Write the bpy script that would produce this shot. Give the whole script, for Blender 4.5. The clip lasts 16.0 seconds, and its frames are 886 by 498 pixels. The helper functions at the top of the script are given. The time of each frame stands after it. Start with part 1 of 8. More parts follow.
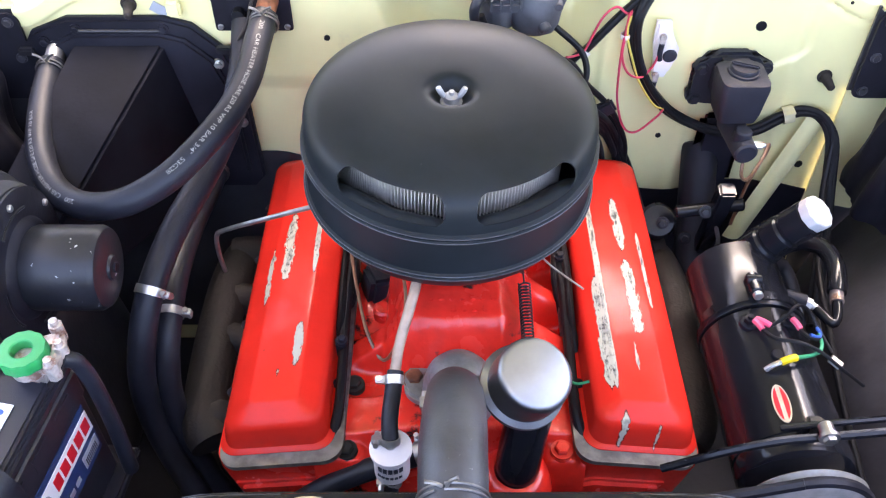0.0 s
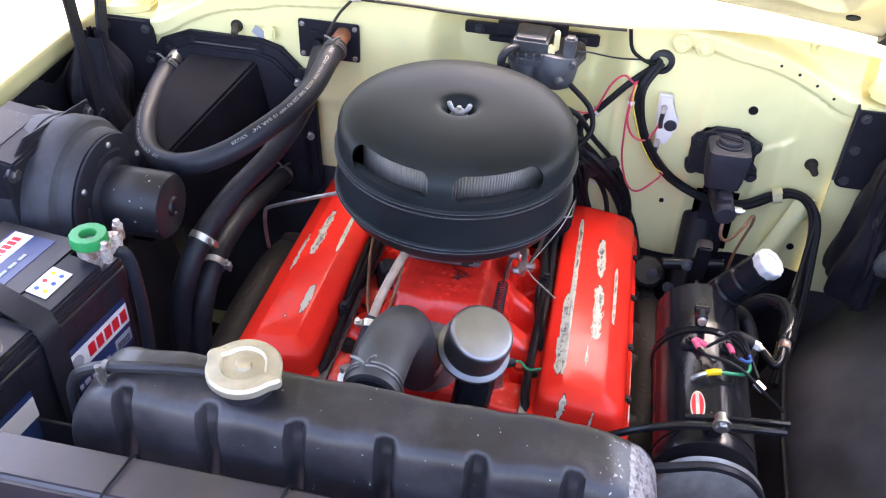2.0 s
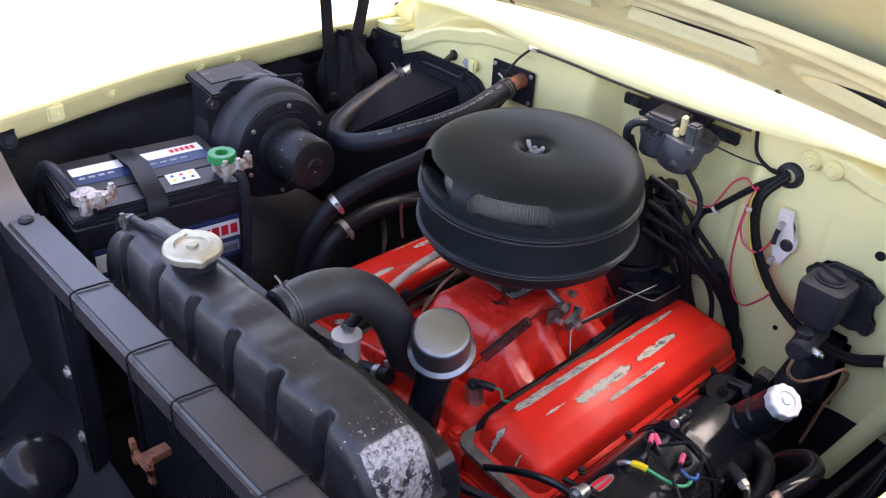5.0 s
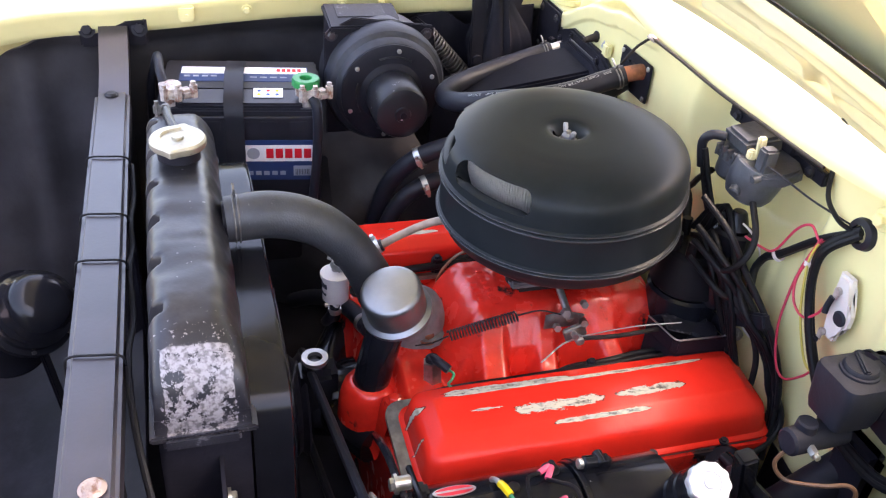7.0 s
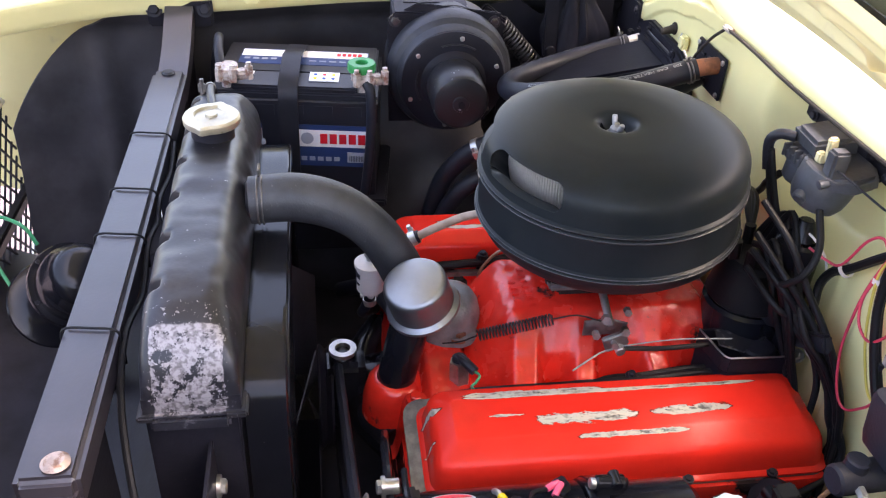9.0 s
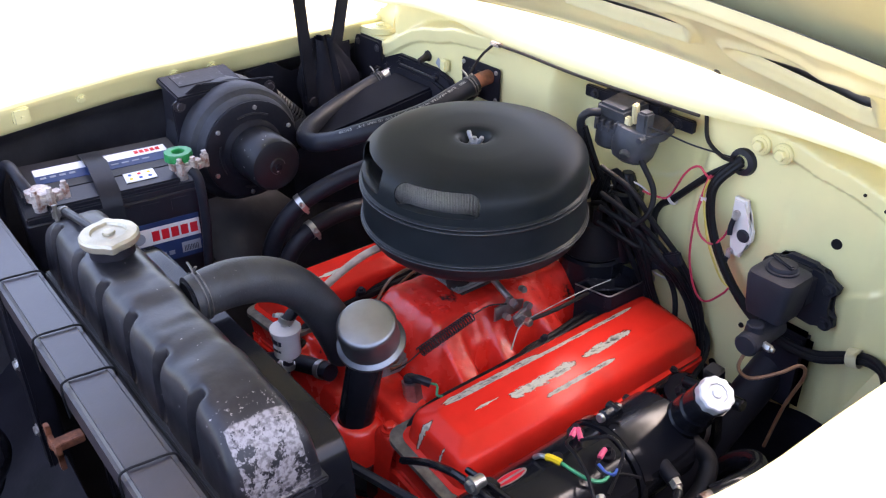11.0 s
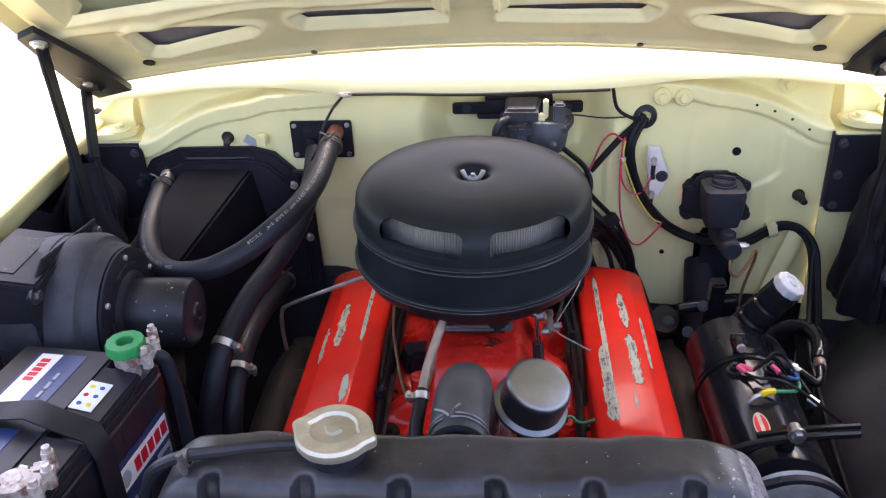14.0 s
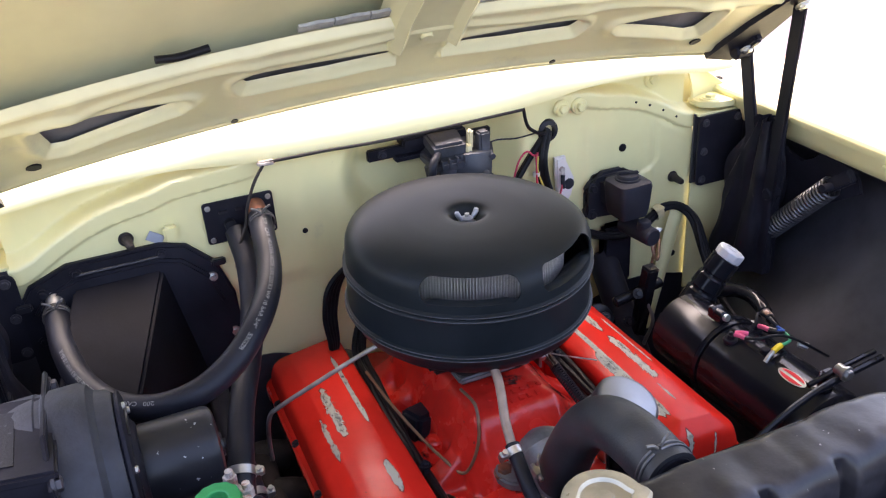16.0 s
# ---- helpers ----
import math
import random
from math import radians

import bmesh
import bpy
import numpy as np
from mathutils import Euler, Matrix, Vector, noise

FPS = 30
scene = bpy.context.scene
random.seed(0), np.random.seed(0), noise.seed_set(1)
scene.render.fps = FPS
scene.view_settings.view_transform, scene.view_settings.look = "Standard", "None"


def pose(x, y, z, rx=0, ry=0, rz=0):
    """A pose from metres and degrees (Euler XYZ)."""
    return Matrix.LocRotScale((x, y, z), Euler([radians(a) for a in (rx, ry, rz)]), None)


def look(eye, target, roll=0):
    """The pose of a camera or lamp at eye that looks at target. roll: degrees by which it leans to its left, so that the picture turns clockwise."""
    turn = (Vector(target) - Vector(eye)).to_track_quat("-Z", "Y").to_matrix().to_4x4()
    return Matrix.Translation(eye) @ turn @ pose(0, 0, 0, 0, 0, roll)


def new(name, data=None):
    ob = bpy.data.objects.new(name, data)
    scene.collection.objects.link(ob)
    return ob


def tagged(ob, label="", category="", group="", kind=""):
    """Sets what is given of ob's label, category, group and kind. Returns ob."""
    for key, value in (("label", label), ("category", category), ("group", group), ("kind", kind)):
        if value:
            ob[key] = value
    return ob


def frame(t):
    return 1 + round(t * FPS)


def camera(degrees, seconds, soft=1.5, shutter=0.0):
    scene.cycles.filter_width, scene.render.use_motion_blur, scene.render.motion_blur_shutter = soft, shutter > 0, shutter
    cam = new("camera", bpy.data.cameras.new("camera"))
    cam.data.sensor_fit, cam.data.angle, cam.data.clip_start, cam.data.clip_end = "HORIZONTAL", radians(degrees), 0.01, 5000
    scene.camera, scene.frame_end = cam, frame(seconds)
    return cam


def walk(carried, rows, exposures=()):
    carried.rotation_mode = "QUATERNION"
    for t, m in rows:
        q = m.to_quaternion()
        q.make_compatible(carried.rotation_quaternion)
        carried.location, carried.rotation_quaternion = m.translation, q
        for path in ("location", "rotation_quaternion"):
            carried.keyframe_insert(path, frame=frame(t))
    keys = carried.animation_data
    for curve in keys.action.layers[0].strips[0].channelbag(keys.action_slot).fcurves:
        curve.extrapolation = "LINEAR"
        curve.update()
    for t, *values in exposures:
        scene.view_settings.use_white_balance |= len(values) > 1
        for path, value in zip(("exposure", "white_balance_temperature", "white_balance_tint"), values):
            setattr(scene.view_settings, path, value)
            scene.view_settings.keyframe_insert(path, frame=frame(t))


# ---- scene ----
cam = camera(54.6, 16.0, 1.2)
METRES, EYE, TILT, LEAN, TURN = 3.35, 1.530, -46.0, 0.0, 0.0
START_X, START_Y = -0.008, -0.732
ROWS = [
    (0.0, 0.0, 0.0, 0.0, -0.0, 0.0, -0.0),
    (0.5, 0.0026, -0.0046, -0.0031, 0.82, 1.08, -1.98),
    (1.0, 0.0118, -0.0177, -0.0173, 2.69, 4.86, -5.18),
    (1.5, 0.0297, -0.0377, -0.0409, 4.58, 7.6, -7.72),
    (2.0, 0.0508, -0.0489, -0.0525, 6.69, 8.34, -9.92),
    (2.5, 0.08, -0.0471, -0.0537, 9.98, 8.6, -14.1),
    (3.0, 0.1101, -0.0429, -0.0547, 13.67, 9.45, -18.91),
    (3.5, 0.1356, -0.044, -0.0573, 17.53, 10.8, -22.36),
    (4.0, 0.1657, -0.049, -0.0594, 22.09, 10.94, -25.51),
    (4.5, 0.1882, -0.0389, -0.0476, 28.16, 8.18, -29.97),
    (7.0, 0.2671, 0.0707, 0.0461, 65.65, -16.45, -47.97),
    (7.5, 0.2704, 0.0951, 0.0657, 76.79, -24.44, -49.86),
    (8.0, 0.2685, 0.1134, 0.0758, 83.24, -29.54, -49.9),
    (10.5, 0.2547, 0.0455, 0.0122, 52.67, -5.97, -39.72),
    (11.0, 0.2483, 0.0194, -0.009, 41.14, 2.53, -34.3),
    (11.5, 0.2156, -0.0128, -0.0364, 30.76, 9.1, -27.65),
    (12.0, 0.1794, -0.0292, -0.0502, 24.2, 12.05, -20.62),
    (12.5, 0.1349, -0.0258, -0.0611, 18.44, 13.05, -15.55),
    (13.0, 0.0972, -0.0345, -0.0665, 12.51, 14.25, -10.18),
    (13.5, 0.0552, -0.0503, -0.0781, 7.57, 15.82, -4.97),
    (14.0, 0.0167, -0.0471, -0.0802, 4.29, 17.39, -1.05),
    (14.5, -0.0146, -0.0354, -0.0716, 0.57, 18.39, 2.99),
    (15.0, -0.0463, -0.0318, -0.0648, -3.97, 18.47, 7.81),
    (15.5, -0.0842, -0.0337, -0.062, -9.07, 18.18, 13.93),
    (16.0, -0.1156, -0.0194, -0.0491, -14.39, 16.96, 19.42),
]
walk(cam, [(t, pose(START_X, START_Y, EYE, TILT, LEAN, TURN) @ pose(METRES * x, METRES * y, METRES * z, 90 + pitch, roll, yaw)) for t, x, y, z, yaw, pitch, roll in ROWS],
     exposures=[(t, stops + 0.08, 7900 if 6 < t < 11 else 7200, 22 if t < 12 else 24) for t, stops in ((0.0, 3.84), (0.5, 3.89), (1.0, 3.74), (1.5, 3.54), (2.0, 3.48), (3.0, 3.44), (3.5, 3.21), (4.5, 2.69), (7.0, 3.34), (8.0, 3.23), (10.5, 3.13), (11.0, 2.88), (12.0, 2.26), (12.5, 2.36), (13.0, 2.47), (14.5, 2.66), (16.0, 2.62))])

# ---- light and sky ----
world = bpy.data.worlds.new("sky")
scene.world = world
world.use_nodes = True
wn = world.node_tree.nodes
sky = wn.new("ShaderNodeTexSky")
sky.sky_type = "NISHITA"
sky.sun_disc = False
SUN_EL, SUN_ROT = radians(60), radians(12)
sky.sun_elevation, sky.sun_rotation = SUN_EL, SUN_ROT
sky.dust_density = 3.0
sky.air_density = 1.0
wn["Background"].inputs["Strength"].default_value = 0.15
world.node_tree.links.new(sky.outputs["Color"], wn["Background"].inputs["Color"])
sun_data = bpy.data.lights.new("sun", "SUN")
sun_data.energy, sun_data.angle, sun_data.color = 1.6, radians(50), (1.0, 0.965, 0.92)
sun = new("sun", sun_data)
sun.matrix_world = look((math.sin(SUN_ROT) * 6, math.cos(SUN_ROT) * 6, 6 * math.tan(SUN_EL)), (0, 0, 0))


# ---- materials ----
def ramp(nt, src, lo, hi):
    n = nt.nodes.new("ShaderNodeMapRange")
    n.interpolation_type = "SMOOTHSTEP"
    n.inputs["From Min"].default_value, n.inputs["From Max"].default_value = lo, hi
    nt.links.new(src, n.inputs["Value"])
    return n.outputs["Result"]


def noise_out(nt, coord, scale, detail=4.0, rough=0.55):
    n = nt.nodes.new("ShaderNodeTexNoise")
    n.inputs["Scale"].default_value, n.inputs["Detail"].default_value, n.inputs["Roughness"].default_value = scale, detail, rough
    nt.links.new(coord, n.inputs["Vector"])
    return n.outputs["Fac"]


def math_node(nt, op, a, b=None):
    n = nt.nodes.new("ShaderNodeMath")
    n.operation = op
    for i, v in enumerate((a, b)):
        if v is None:
            continue
        if isinstance(v, (int, float)):
            n.inputs[i].default_value = v
        else:
            nt.links.new(v, n.inputs[i])
    return n.outputs[0]


def mix_col(nt, fac, a, b):
    n = nt.nodes.new("ShaderNodeMix")
    n.data_type = "RGBA"
    for sock, v in ((n.inputs["Factor"], fac), (n.inputs[6], a), (n.inputs[7], b)):
        if isinstance(v, (int, float)):
            sock.default_value = v
        elif isinstance(v, tuple):
            sock.default_value = (*v, 1)
        else:
            nt.links.new(v, sock)
    return n.outputs[2]


def material(name, color, rough=0.4, metal=0.0, coat=0.0, var=0.15, scale=18, bump=0.15, bscale=350, specks=None, rvar=0.12,
             stain=None, stain_at=(0.56, 0.70), stain_scale=9, strips=(), bare=(0.55, 0.53, 0.50), spec=0.5, dent=0.0, coat_rough=0.06):
    """Two scales of grain, optional dust specks, a stain colour and strips of worn paint (x, half width, y from, y to)."""
    m = bpy.data.materials.new(name)
    m.use_nodes = True
    nt = m.node_tree
    p = nt.nodes["Principled BSDF"]
    tc = nt.nodes.new("ShaderNodeTexCoord").outputs["Object"]
    big = noise_out(nt, tc, scale)
    fine = noise_out(nt, tc, bscale, 2.0)
    dark = tuple(c * (1 - var) for c in color)
    light = tuple(min(1, c * (1 + var)) for c in color)
    col = mix_col(nt, ramp(nt, big, 0.3, 0.7), dark, light)
    if stain:
        s = noise_out(nt, tc, stain_scale, 6.0, 0.65)
        col = mix_col(nt, ramp(nt, s, *stain_at), col, stain)
    rough_sock = math_node(nt, "ADD", rough - rvar / 2, math_node(nt, "MULTIPLY", big, rvar))
    if specks:
        s = noise_out(nt, tc, specks[2] if len(specks) > 2 else 160, 3.0, 0.6)
        col = mix_col(nt, math_node(nt, "MULTIPLY", ramp(nt, s, specks[1], specks[1] + 0.03), 0.8), col, specks[0])
    height = fine
    if strips:
        sep = nt.nodes.new("ShaderNodeSeparateXYZ")
        nt.links.new(tc, sep.inputs[0])
        long = nt.nodes.new("ShaderNodeVectorMath")
        long.operation = "MULTIPLY"
        long.inputs[1].default_value = (1.0, 0.38, 1.0)
        nt.links.new(tc, long.inputs[0])
        long = long.outputs[0]
        edge = noise_out(nt, long, 150, 9.0, 0.74)
        total = None
        for x0, hw, y0, y1, gain in strips:
            dx = math_node(nt, "ABSOLUTE", math_node(nt, "SUBTRACT", sep.outputs[0], x0))
            ymid, yh = (y0 + y1) / 2, (y1 - y0) / 2
            dy = math_node(nt, "ABSOLUTE", math_node(nt, "SUBTRACT", sep.outputs[1], ymid))
            fy = ramp(nt, math_node(nt, "SUBTRACT", yh, dy), 0.0, 0.045)
            fx = math_node(nt, "SUBTRACT", 1.0, math_node(nt, "DIVIDE", dx, hw))
            v = math_node(nt, "ADD", math_node(nt, "MULTIPLY", fx, 0.9), math_node(nt, "MULTIPLY", math_node(nt, "SUBTRACT", edge, 0.5), 4.2 * gain))
            v = math_node(nt, "MULTIPLY", v, math_node(nt, "MULTIPLY", fy, ramp(nt, fx, -1.6, 0.0)))
            total = v if total is None else math_node(nt, "MAXIMUM", total, v)
        core = math_node(nt, "MULTIPLY", ramp(nt, total, 0.46, 0.54), ramp(nt, noise_out(nt, long, 110, 6.0, 0.68), 0.50, 0.56))
        rim = ramp(nt, total, 0.175, 0.215)
        total = ramp(nt, total, 0.24, 0.26)
        metal_tone = mix_col(nt, ramp(nt, noise_out(nt, tc, 140, 4.0, 0.6), 0.40, 0.62), (0.33, 0.32, 0.29), (0.075, 0.07, 0.065))
        primer = mix_col(nt, ramp(nt, noise_out(nt, tc, 90, 3.0, 0.6), 0.55, 0.75), bare, tuple(c * 0.5 for c in bare))
        col = mix_col(nt, rim, col, (0.10, 0.018, 0.012))
        col = mix_col(nt, total, col, primer)
        col = mix_col(nt, core, col, metal_tone)
        rough_sock = math_node(nt, "ADD", rough_sock, math_node(nt, "MULTIPLY", total, 0.25))
        height = math_node(nt, "SUBTRACT", fine, math_node(nt, "MULTIPLY", total, 1.6))
    nt.links.new(col, p.inputs["Base Color"])
    nt.links.new(rough_sock, p.inputs["Roughness"])
    p.inputs["Metallic"].default_value = metal
    p.inputs["Coat Weight"].default_value = coat
    p.inputs["Coat Roughness"].default_value = coat_rough
    p.inputs["Specular IOR Level"].default_value = spec
    b = nt.nodes.new("ShaderNodeBump")
    b.inputs["Strength"].default_value, b.inputs["Distance"].default_value = bump, 0.001
    nt.links.new(height, b.inputs["Height"])
    if dent:
        d = nt.nodes.new("ShaderNodeBump")
        d.inputs["Strength"].default_value, d.inputs["Distance"].default_value = dent, 0.02
        nt.links.new(noise_out(nt, tc, 11, 1.5, 0.4), d.inputs["Height"])
        nt.links.new(d.outputs["Normal"], b.inputs["Normal"])
    nt.links.new(b.outputs["Normal"], p.inputs["Normal"])
    return m


CREAM = material("cream_body_paint", (0.78, 0.715, 0.375), 0.36, coat=0.3, dent=0.06, var=0.05, scale=7, bump=0.05, bscale=220, stain=(0.60, 0.55, 0.34), stain_at=(0.66, 0.86), specks=((0.30, 0.26, 0.18), 0.76, 90))
HOOD_IN = material("hood_inner_paint", (0.71, 0.665, 0.39), 0.42, coat=0.15, dent=0.06, var=0.08, scale=6, bump=0.06, bscale=200, stain=(0.50, 0.46, 0.33), stain_at=(0.60, 0.85))
SATIN = material("satin_black_enamel", (0.0122, 0.0152, 0.0180), 0.42, spec=0.15, dent=0.01, var=0.2, scale=12, bump=0.04, bscale=420, rvar=0.16, specks=((0.30, 0.29, 0.27), 0.765, 120))
BAY = material("black_chassis_paint", (0.0152, 0.0148, 0.0210), 0.46, spec=0.13, dent=0.08, var=0.35, scale=10, bump=0.25, bscale=160, specks=((0.16, 0.15, 0.14), 0.77, 120), stain=(0.021, 0.021, 0.027), stain_at=(0.52, 0.75))
BAR = material("lavender_grey_black_paint", (0.027, 0.0225, 0.0290), 0.38, spec=0.50, coat=0.35, coat_rough=0.30, dent=0.10, var=0.2, scale=14, bump=0.15, bscale=220, specks=((0.35, 0.34, 0.33), 0.75, 130), stain=(0.030, 0.029, 0.033), stain_at=(0.5, 0.72))
BAY_GREY = material("scuffed_gloss_black_paint", (0.015, 0.015, 0.019), 0.36, spec=0.35, dent=0.12, var=0.2, scale=14, bump=0.2, bscale=150, specks=((0.50, 0.49, 0.50), 0.70, 120), stain=(0.030, 0.029, 0.034), stain_at=(0.5, 0.72))
APRON = material("dull_black_apron_paint", (0.041, 0.039, 0.046), 0.42, spec=0.3, dent=0.15, var=0.35, scale=10, bump=0.3, bscale=140, specks=((0.10, 0.10, 0.10), 0.78, 110))
TANK = material("dented_black_tank_paint", (0.0155, 0.0150, 0.0195), 0.40, spec=0.36, coat=0.20, coat_rough=0.28, rvar=0.22, dent=0.45, var=0.3, scale=16, bump=0.2, bscale=160, specks=((0.40, 0.39, 0.38), 0.72, 150), stain=(0.036, 0.034, 0.040), stain_at=(0.48, 0.62), stain_scale=6)
SCUFF = material("scraped_grey_paint", (0.020, 0.020, 0.026), 0.5, spec=0.2, var=0.3, scale=20, bump=0.3, stain=(0.09, 0.085, 0.10), stain_at=(0.58, 0.66), stain_scale=40)
GLOSS = material("gloss_black_enamel", (0.010, 0.0105, 0.014), 0.16, spec=0.24, coat=0.0, dent=0.08, var=0.2, scale=10, bump=0.12, bscale=60, rvar=0.1, specks=((0.30, 0.30, 0.29), 0.76, 150))
DUCT = material("matt_black_duct_paint", (0.0075, 0.0078, 0.0115), 0.5, spec=0.05, dent=0.05, var=0.3, scale=12, bump=0.15, bscale=200)
HORN = material("horn_gloss_enamel", (0.011, 0.011, 0.014), 0.16, spec=0.30, dent=0.01, var=0.2, scale=10, bump=0.05, bscale=60, rvar=0.08)
CAST_RED = material("cast_iron_red_enamel", (0.74, 0.028, 0.017), 0.26, spec=0.4, coat=0.25, dent=0.14, var=0.14, scale=20, bump=0.35, bscale=160, stain=(0.030, 0.016, 0.015), stain_at=(0.605, 0.665), stain_scale=13, specks=((0.05, 0.02, 0.018), 0.74, 60), rvar=0.15)
RUBBER = material("black_rubber_hose", (0.0150, 0.0158, 0.0225), 0.42, spec=0.24, specks=((0.12, 0.12, 0.12), 0.75, 200), var=0.25, scale=20, bump=0.2, bscale=500, rvar=0.1)
CHALKY = material("chalky_grey_rubber", (0.034, 0.035, 0.040), 0.50, var=0.3, scale=25, bump=0.35, bscale=420, specks=((0.22, 0.22, 0.21), 0.70, 300))
WIRE = material("black_wire", (0.0095, 0.0095, 0.0115), 0.42, spec=0.15, var=0.2, bump=0.1)
PLASTIC = material("black_battery_plastic", (0.014, 0.0145, 0.022), 0.44, spec=0.4, coat=0.15, coat_rough=0.34, var=0.15, bump=0.15, bscale=700)
# lighter grey that paints the highlight on the air cleaner's seams
SEAM_GLINT = material("seam_highlight_grey", (0.045, 0.047, 0.055), 0.34, spec=0.5, var=0.5, scale=30, bump=0.1)
WIPER = material("grey_wiper_casting", (0.060, 0.064, 0.078), 0.5, metal=0.2, var=0.3, scale=30, bump=0.4, bscale=200)
CLAMPWIRE = material("dull_clamp_steel", (0.17, 0.16, 0.155), 0.42, metal=0.7, var=0.3, scale=60, bump=0.2)
SPRING = material("dark_spring_steel", (0.10, 0.10, 0.11), 0.35, metal=0.6, var=0.2, scale=60, bump=0.1)
MC_GREY = material("dark_grey_cast_paint", (0.021, 0.0215, 0.0300), 0.58, spec=0.25, var=0.15, scale=20, bump=0.3, bscale=260)
STEEL = material("dull_steel", (0.42, 0.41, 0.40), 0.38, metal=0.9, var=0.25, scale=40, bump=0.2, bscale=300, stain=(0.2, 0.17, 0.13), stain_at=(0.55, 0.8), stain_scale=30)
ZINC = material("bright_zinc", (0.60, 0.59, 0.57), 0.40, metal=0.9, var=0.15, scale=50, bump=0.1)
BRUSHED = material("brushed_grey_steel_cap", (0.29, 0.30, 0.315), 0.42, metal=0.95, var=0.08, scale=30, bump=0.06, bscale=500)
ALU = material("raw_cast_aluminium", (0.27, 0.27, 0.275), 0.55, metal=0.6, var=0.25, scale=40, bump=0.5, bscale=260)
CAPMETAL = material("tarnished_radiator_cap", (0.49, 0.45, 0.36), 0.48, metal=0.8, var=0.15, scale=40, bump=0.2, bscale=200, specks=((0.25, 0.22, 0.14), 0.70, 90))
CAPWHITE = material("frosted_aluminium_cap", (0.66, 0.66, 0.68), 0.5, metal=0.35, var=0.08, scale=60, bump=0.15)
NUT = material("dull_zinc_nut", (0.34, 0.34, 0.36), 0.5, metal=0.5, var=0.12, scale=90, bump=0.2)
PULLEY = material("bare_worn_pulley_metal", (0.50, 0.49, 0.48), 0.48, metal=0.55, var=0.15, scale=60, bump=0.2)
RUST = material("rusty_copper_pipe", (0.24, 0.085, 0.045), 0.6, metal=0.3, var=0.4, scale=50, bump=0.5, bscale=220, stain=(0.10, 0.05, 0.04), stain_at=(0.5, 0.7), stain_scale=40)
RUSTY_STEEL = material("rust_speckled_steel", (0.30, 0.235, 0.21), 0.5, metal=0.4, var=0.3, scale=60, bump=0.4, stain=(0.16, 0.08, 0.05), stain_at=(0.48, 0.62), stain_scale=70)
BROWN = material("rust_brown_manifold", (0.013, 0.009, 0.008), 0.75, var=0.4, scale=25, bump=0.8, bscale=180)
GASKET = material("grey_gasket_edge", (0.17, 0.165, 0.155), 0.5, metal=0.4, var=0.35, scale=60, bump=0.3)
PORCELAIN = material("white_ceramic_plastic", (0.74, 0.68, 0.66), 0.4, var=0.08, bump=0.1)
WHITE = material("white_label", (0.78, 0.78, 0.80), 0.4, var=0.03, bump=0.0)
NAVY = material("navy_label", (0.020, 0.045, 0.14), 0.32, var=0.08, bump=0.0)
REDINK = material("red_label_ink", (0.70, 0.015, 0.03), 0.35, var=0.03, bump=0.0)
GREYINK = material("grey_label_ink", (0.32, 0.34, 0.40), 0.4, var=0.05, bump=0.0)
DARKINK = material("dark_label_ink", (0.03, 0.03, 0.05), 0.4, var=0.05, bump=0.0)
PRINT = material("white_hose_print", (0.25, 0.25, 0.25), 0.6, var=0.3, scale=200, bump=0.0)
GREEN = material("bright_green_plastic", (0.0, 0.24, 0.065), 0.38, var=0.1, bump=0.1)
LEAD = material("oxidised_lead_terminal", (0.52, 0.46, 0.43), 0.5, metal=0.5, var=0.3, scale=90, bump=0.6, bscale=220, stain=(0.30, 0.16, 0.12), stain_at=(0.5, 0.65), stain_scale=60)
REDWIRE = material("red_wire", (0.60, 0.045, 0.09), 0.4, var=0.1, bump=0.0)
PINK = material("pink_crimp", (0.80, 0.10, 0.20), 0.4, var=0.05, bump=0.0)
YELLOW = material("yellow_crimp", (0.80, 0.56, 0.01), 0.4, var=0.05, bump=0.0)
PALEYELLOW = material("pale_yellow_wire", (0.62, 0.50, 0.10), 0.4, var=0.05, bump=0.0)
GREENWIRE = material("green_wire", (0.02, 0.28, 0.13), 0.4, var=0.05, bump=0.0)
BLUE = material("blue_wire", (0.02, 0.08, 0.35), 0.4, var=0.05, bump=0.0)
TAPE = material("cream_tape", (0.68, 0.60, 0.36), 0.6, var=0.1, bump=0.2)
CLEARHOSE = material("cloudy_fuel_hose", (0.34, 0.24, 0.18), 0.3, var=0.2, scale=60, bump=0.1)
BROWNTUBE = material("brown_vacuum_tube", (0.22, 0.11, 0.06), 0.35, var=0.2, scale=60, bump=0.1)
PHENOL = material("dark_grey_blower_casting", (0.027, 0.0290, 0.0400), 0.58, metal=0.1, var=0.3, scale=30, bump=0.4, bscale=200)
SLOT_GREY = material("slot_panel_grey", (0.17, 0.165, 0.175), 0.7, var=0.25, scale=22, bump=0.2)
SEALER = material("grey_seam_sealer", (0.36, 0.36, 0.33), 0.8, var=0.2, scale=60, bump=0.5)
CONCRETE = material("pale_lavender_concrete", (0.135, 0.112, 0.130), 0.8, var=0.08, scale=3, bump=0.3, bscale=80)
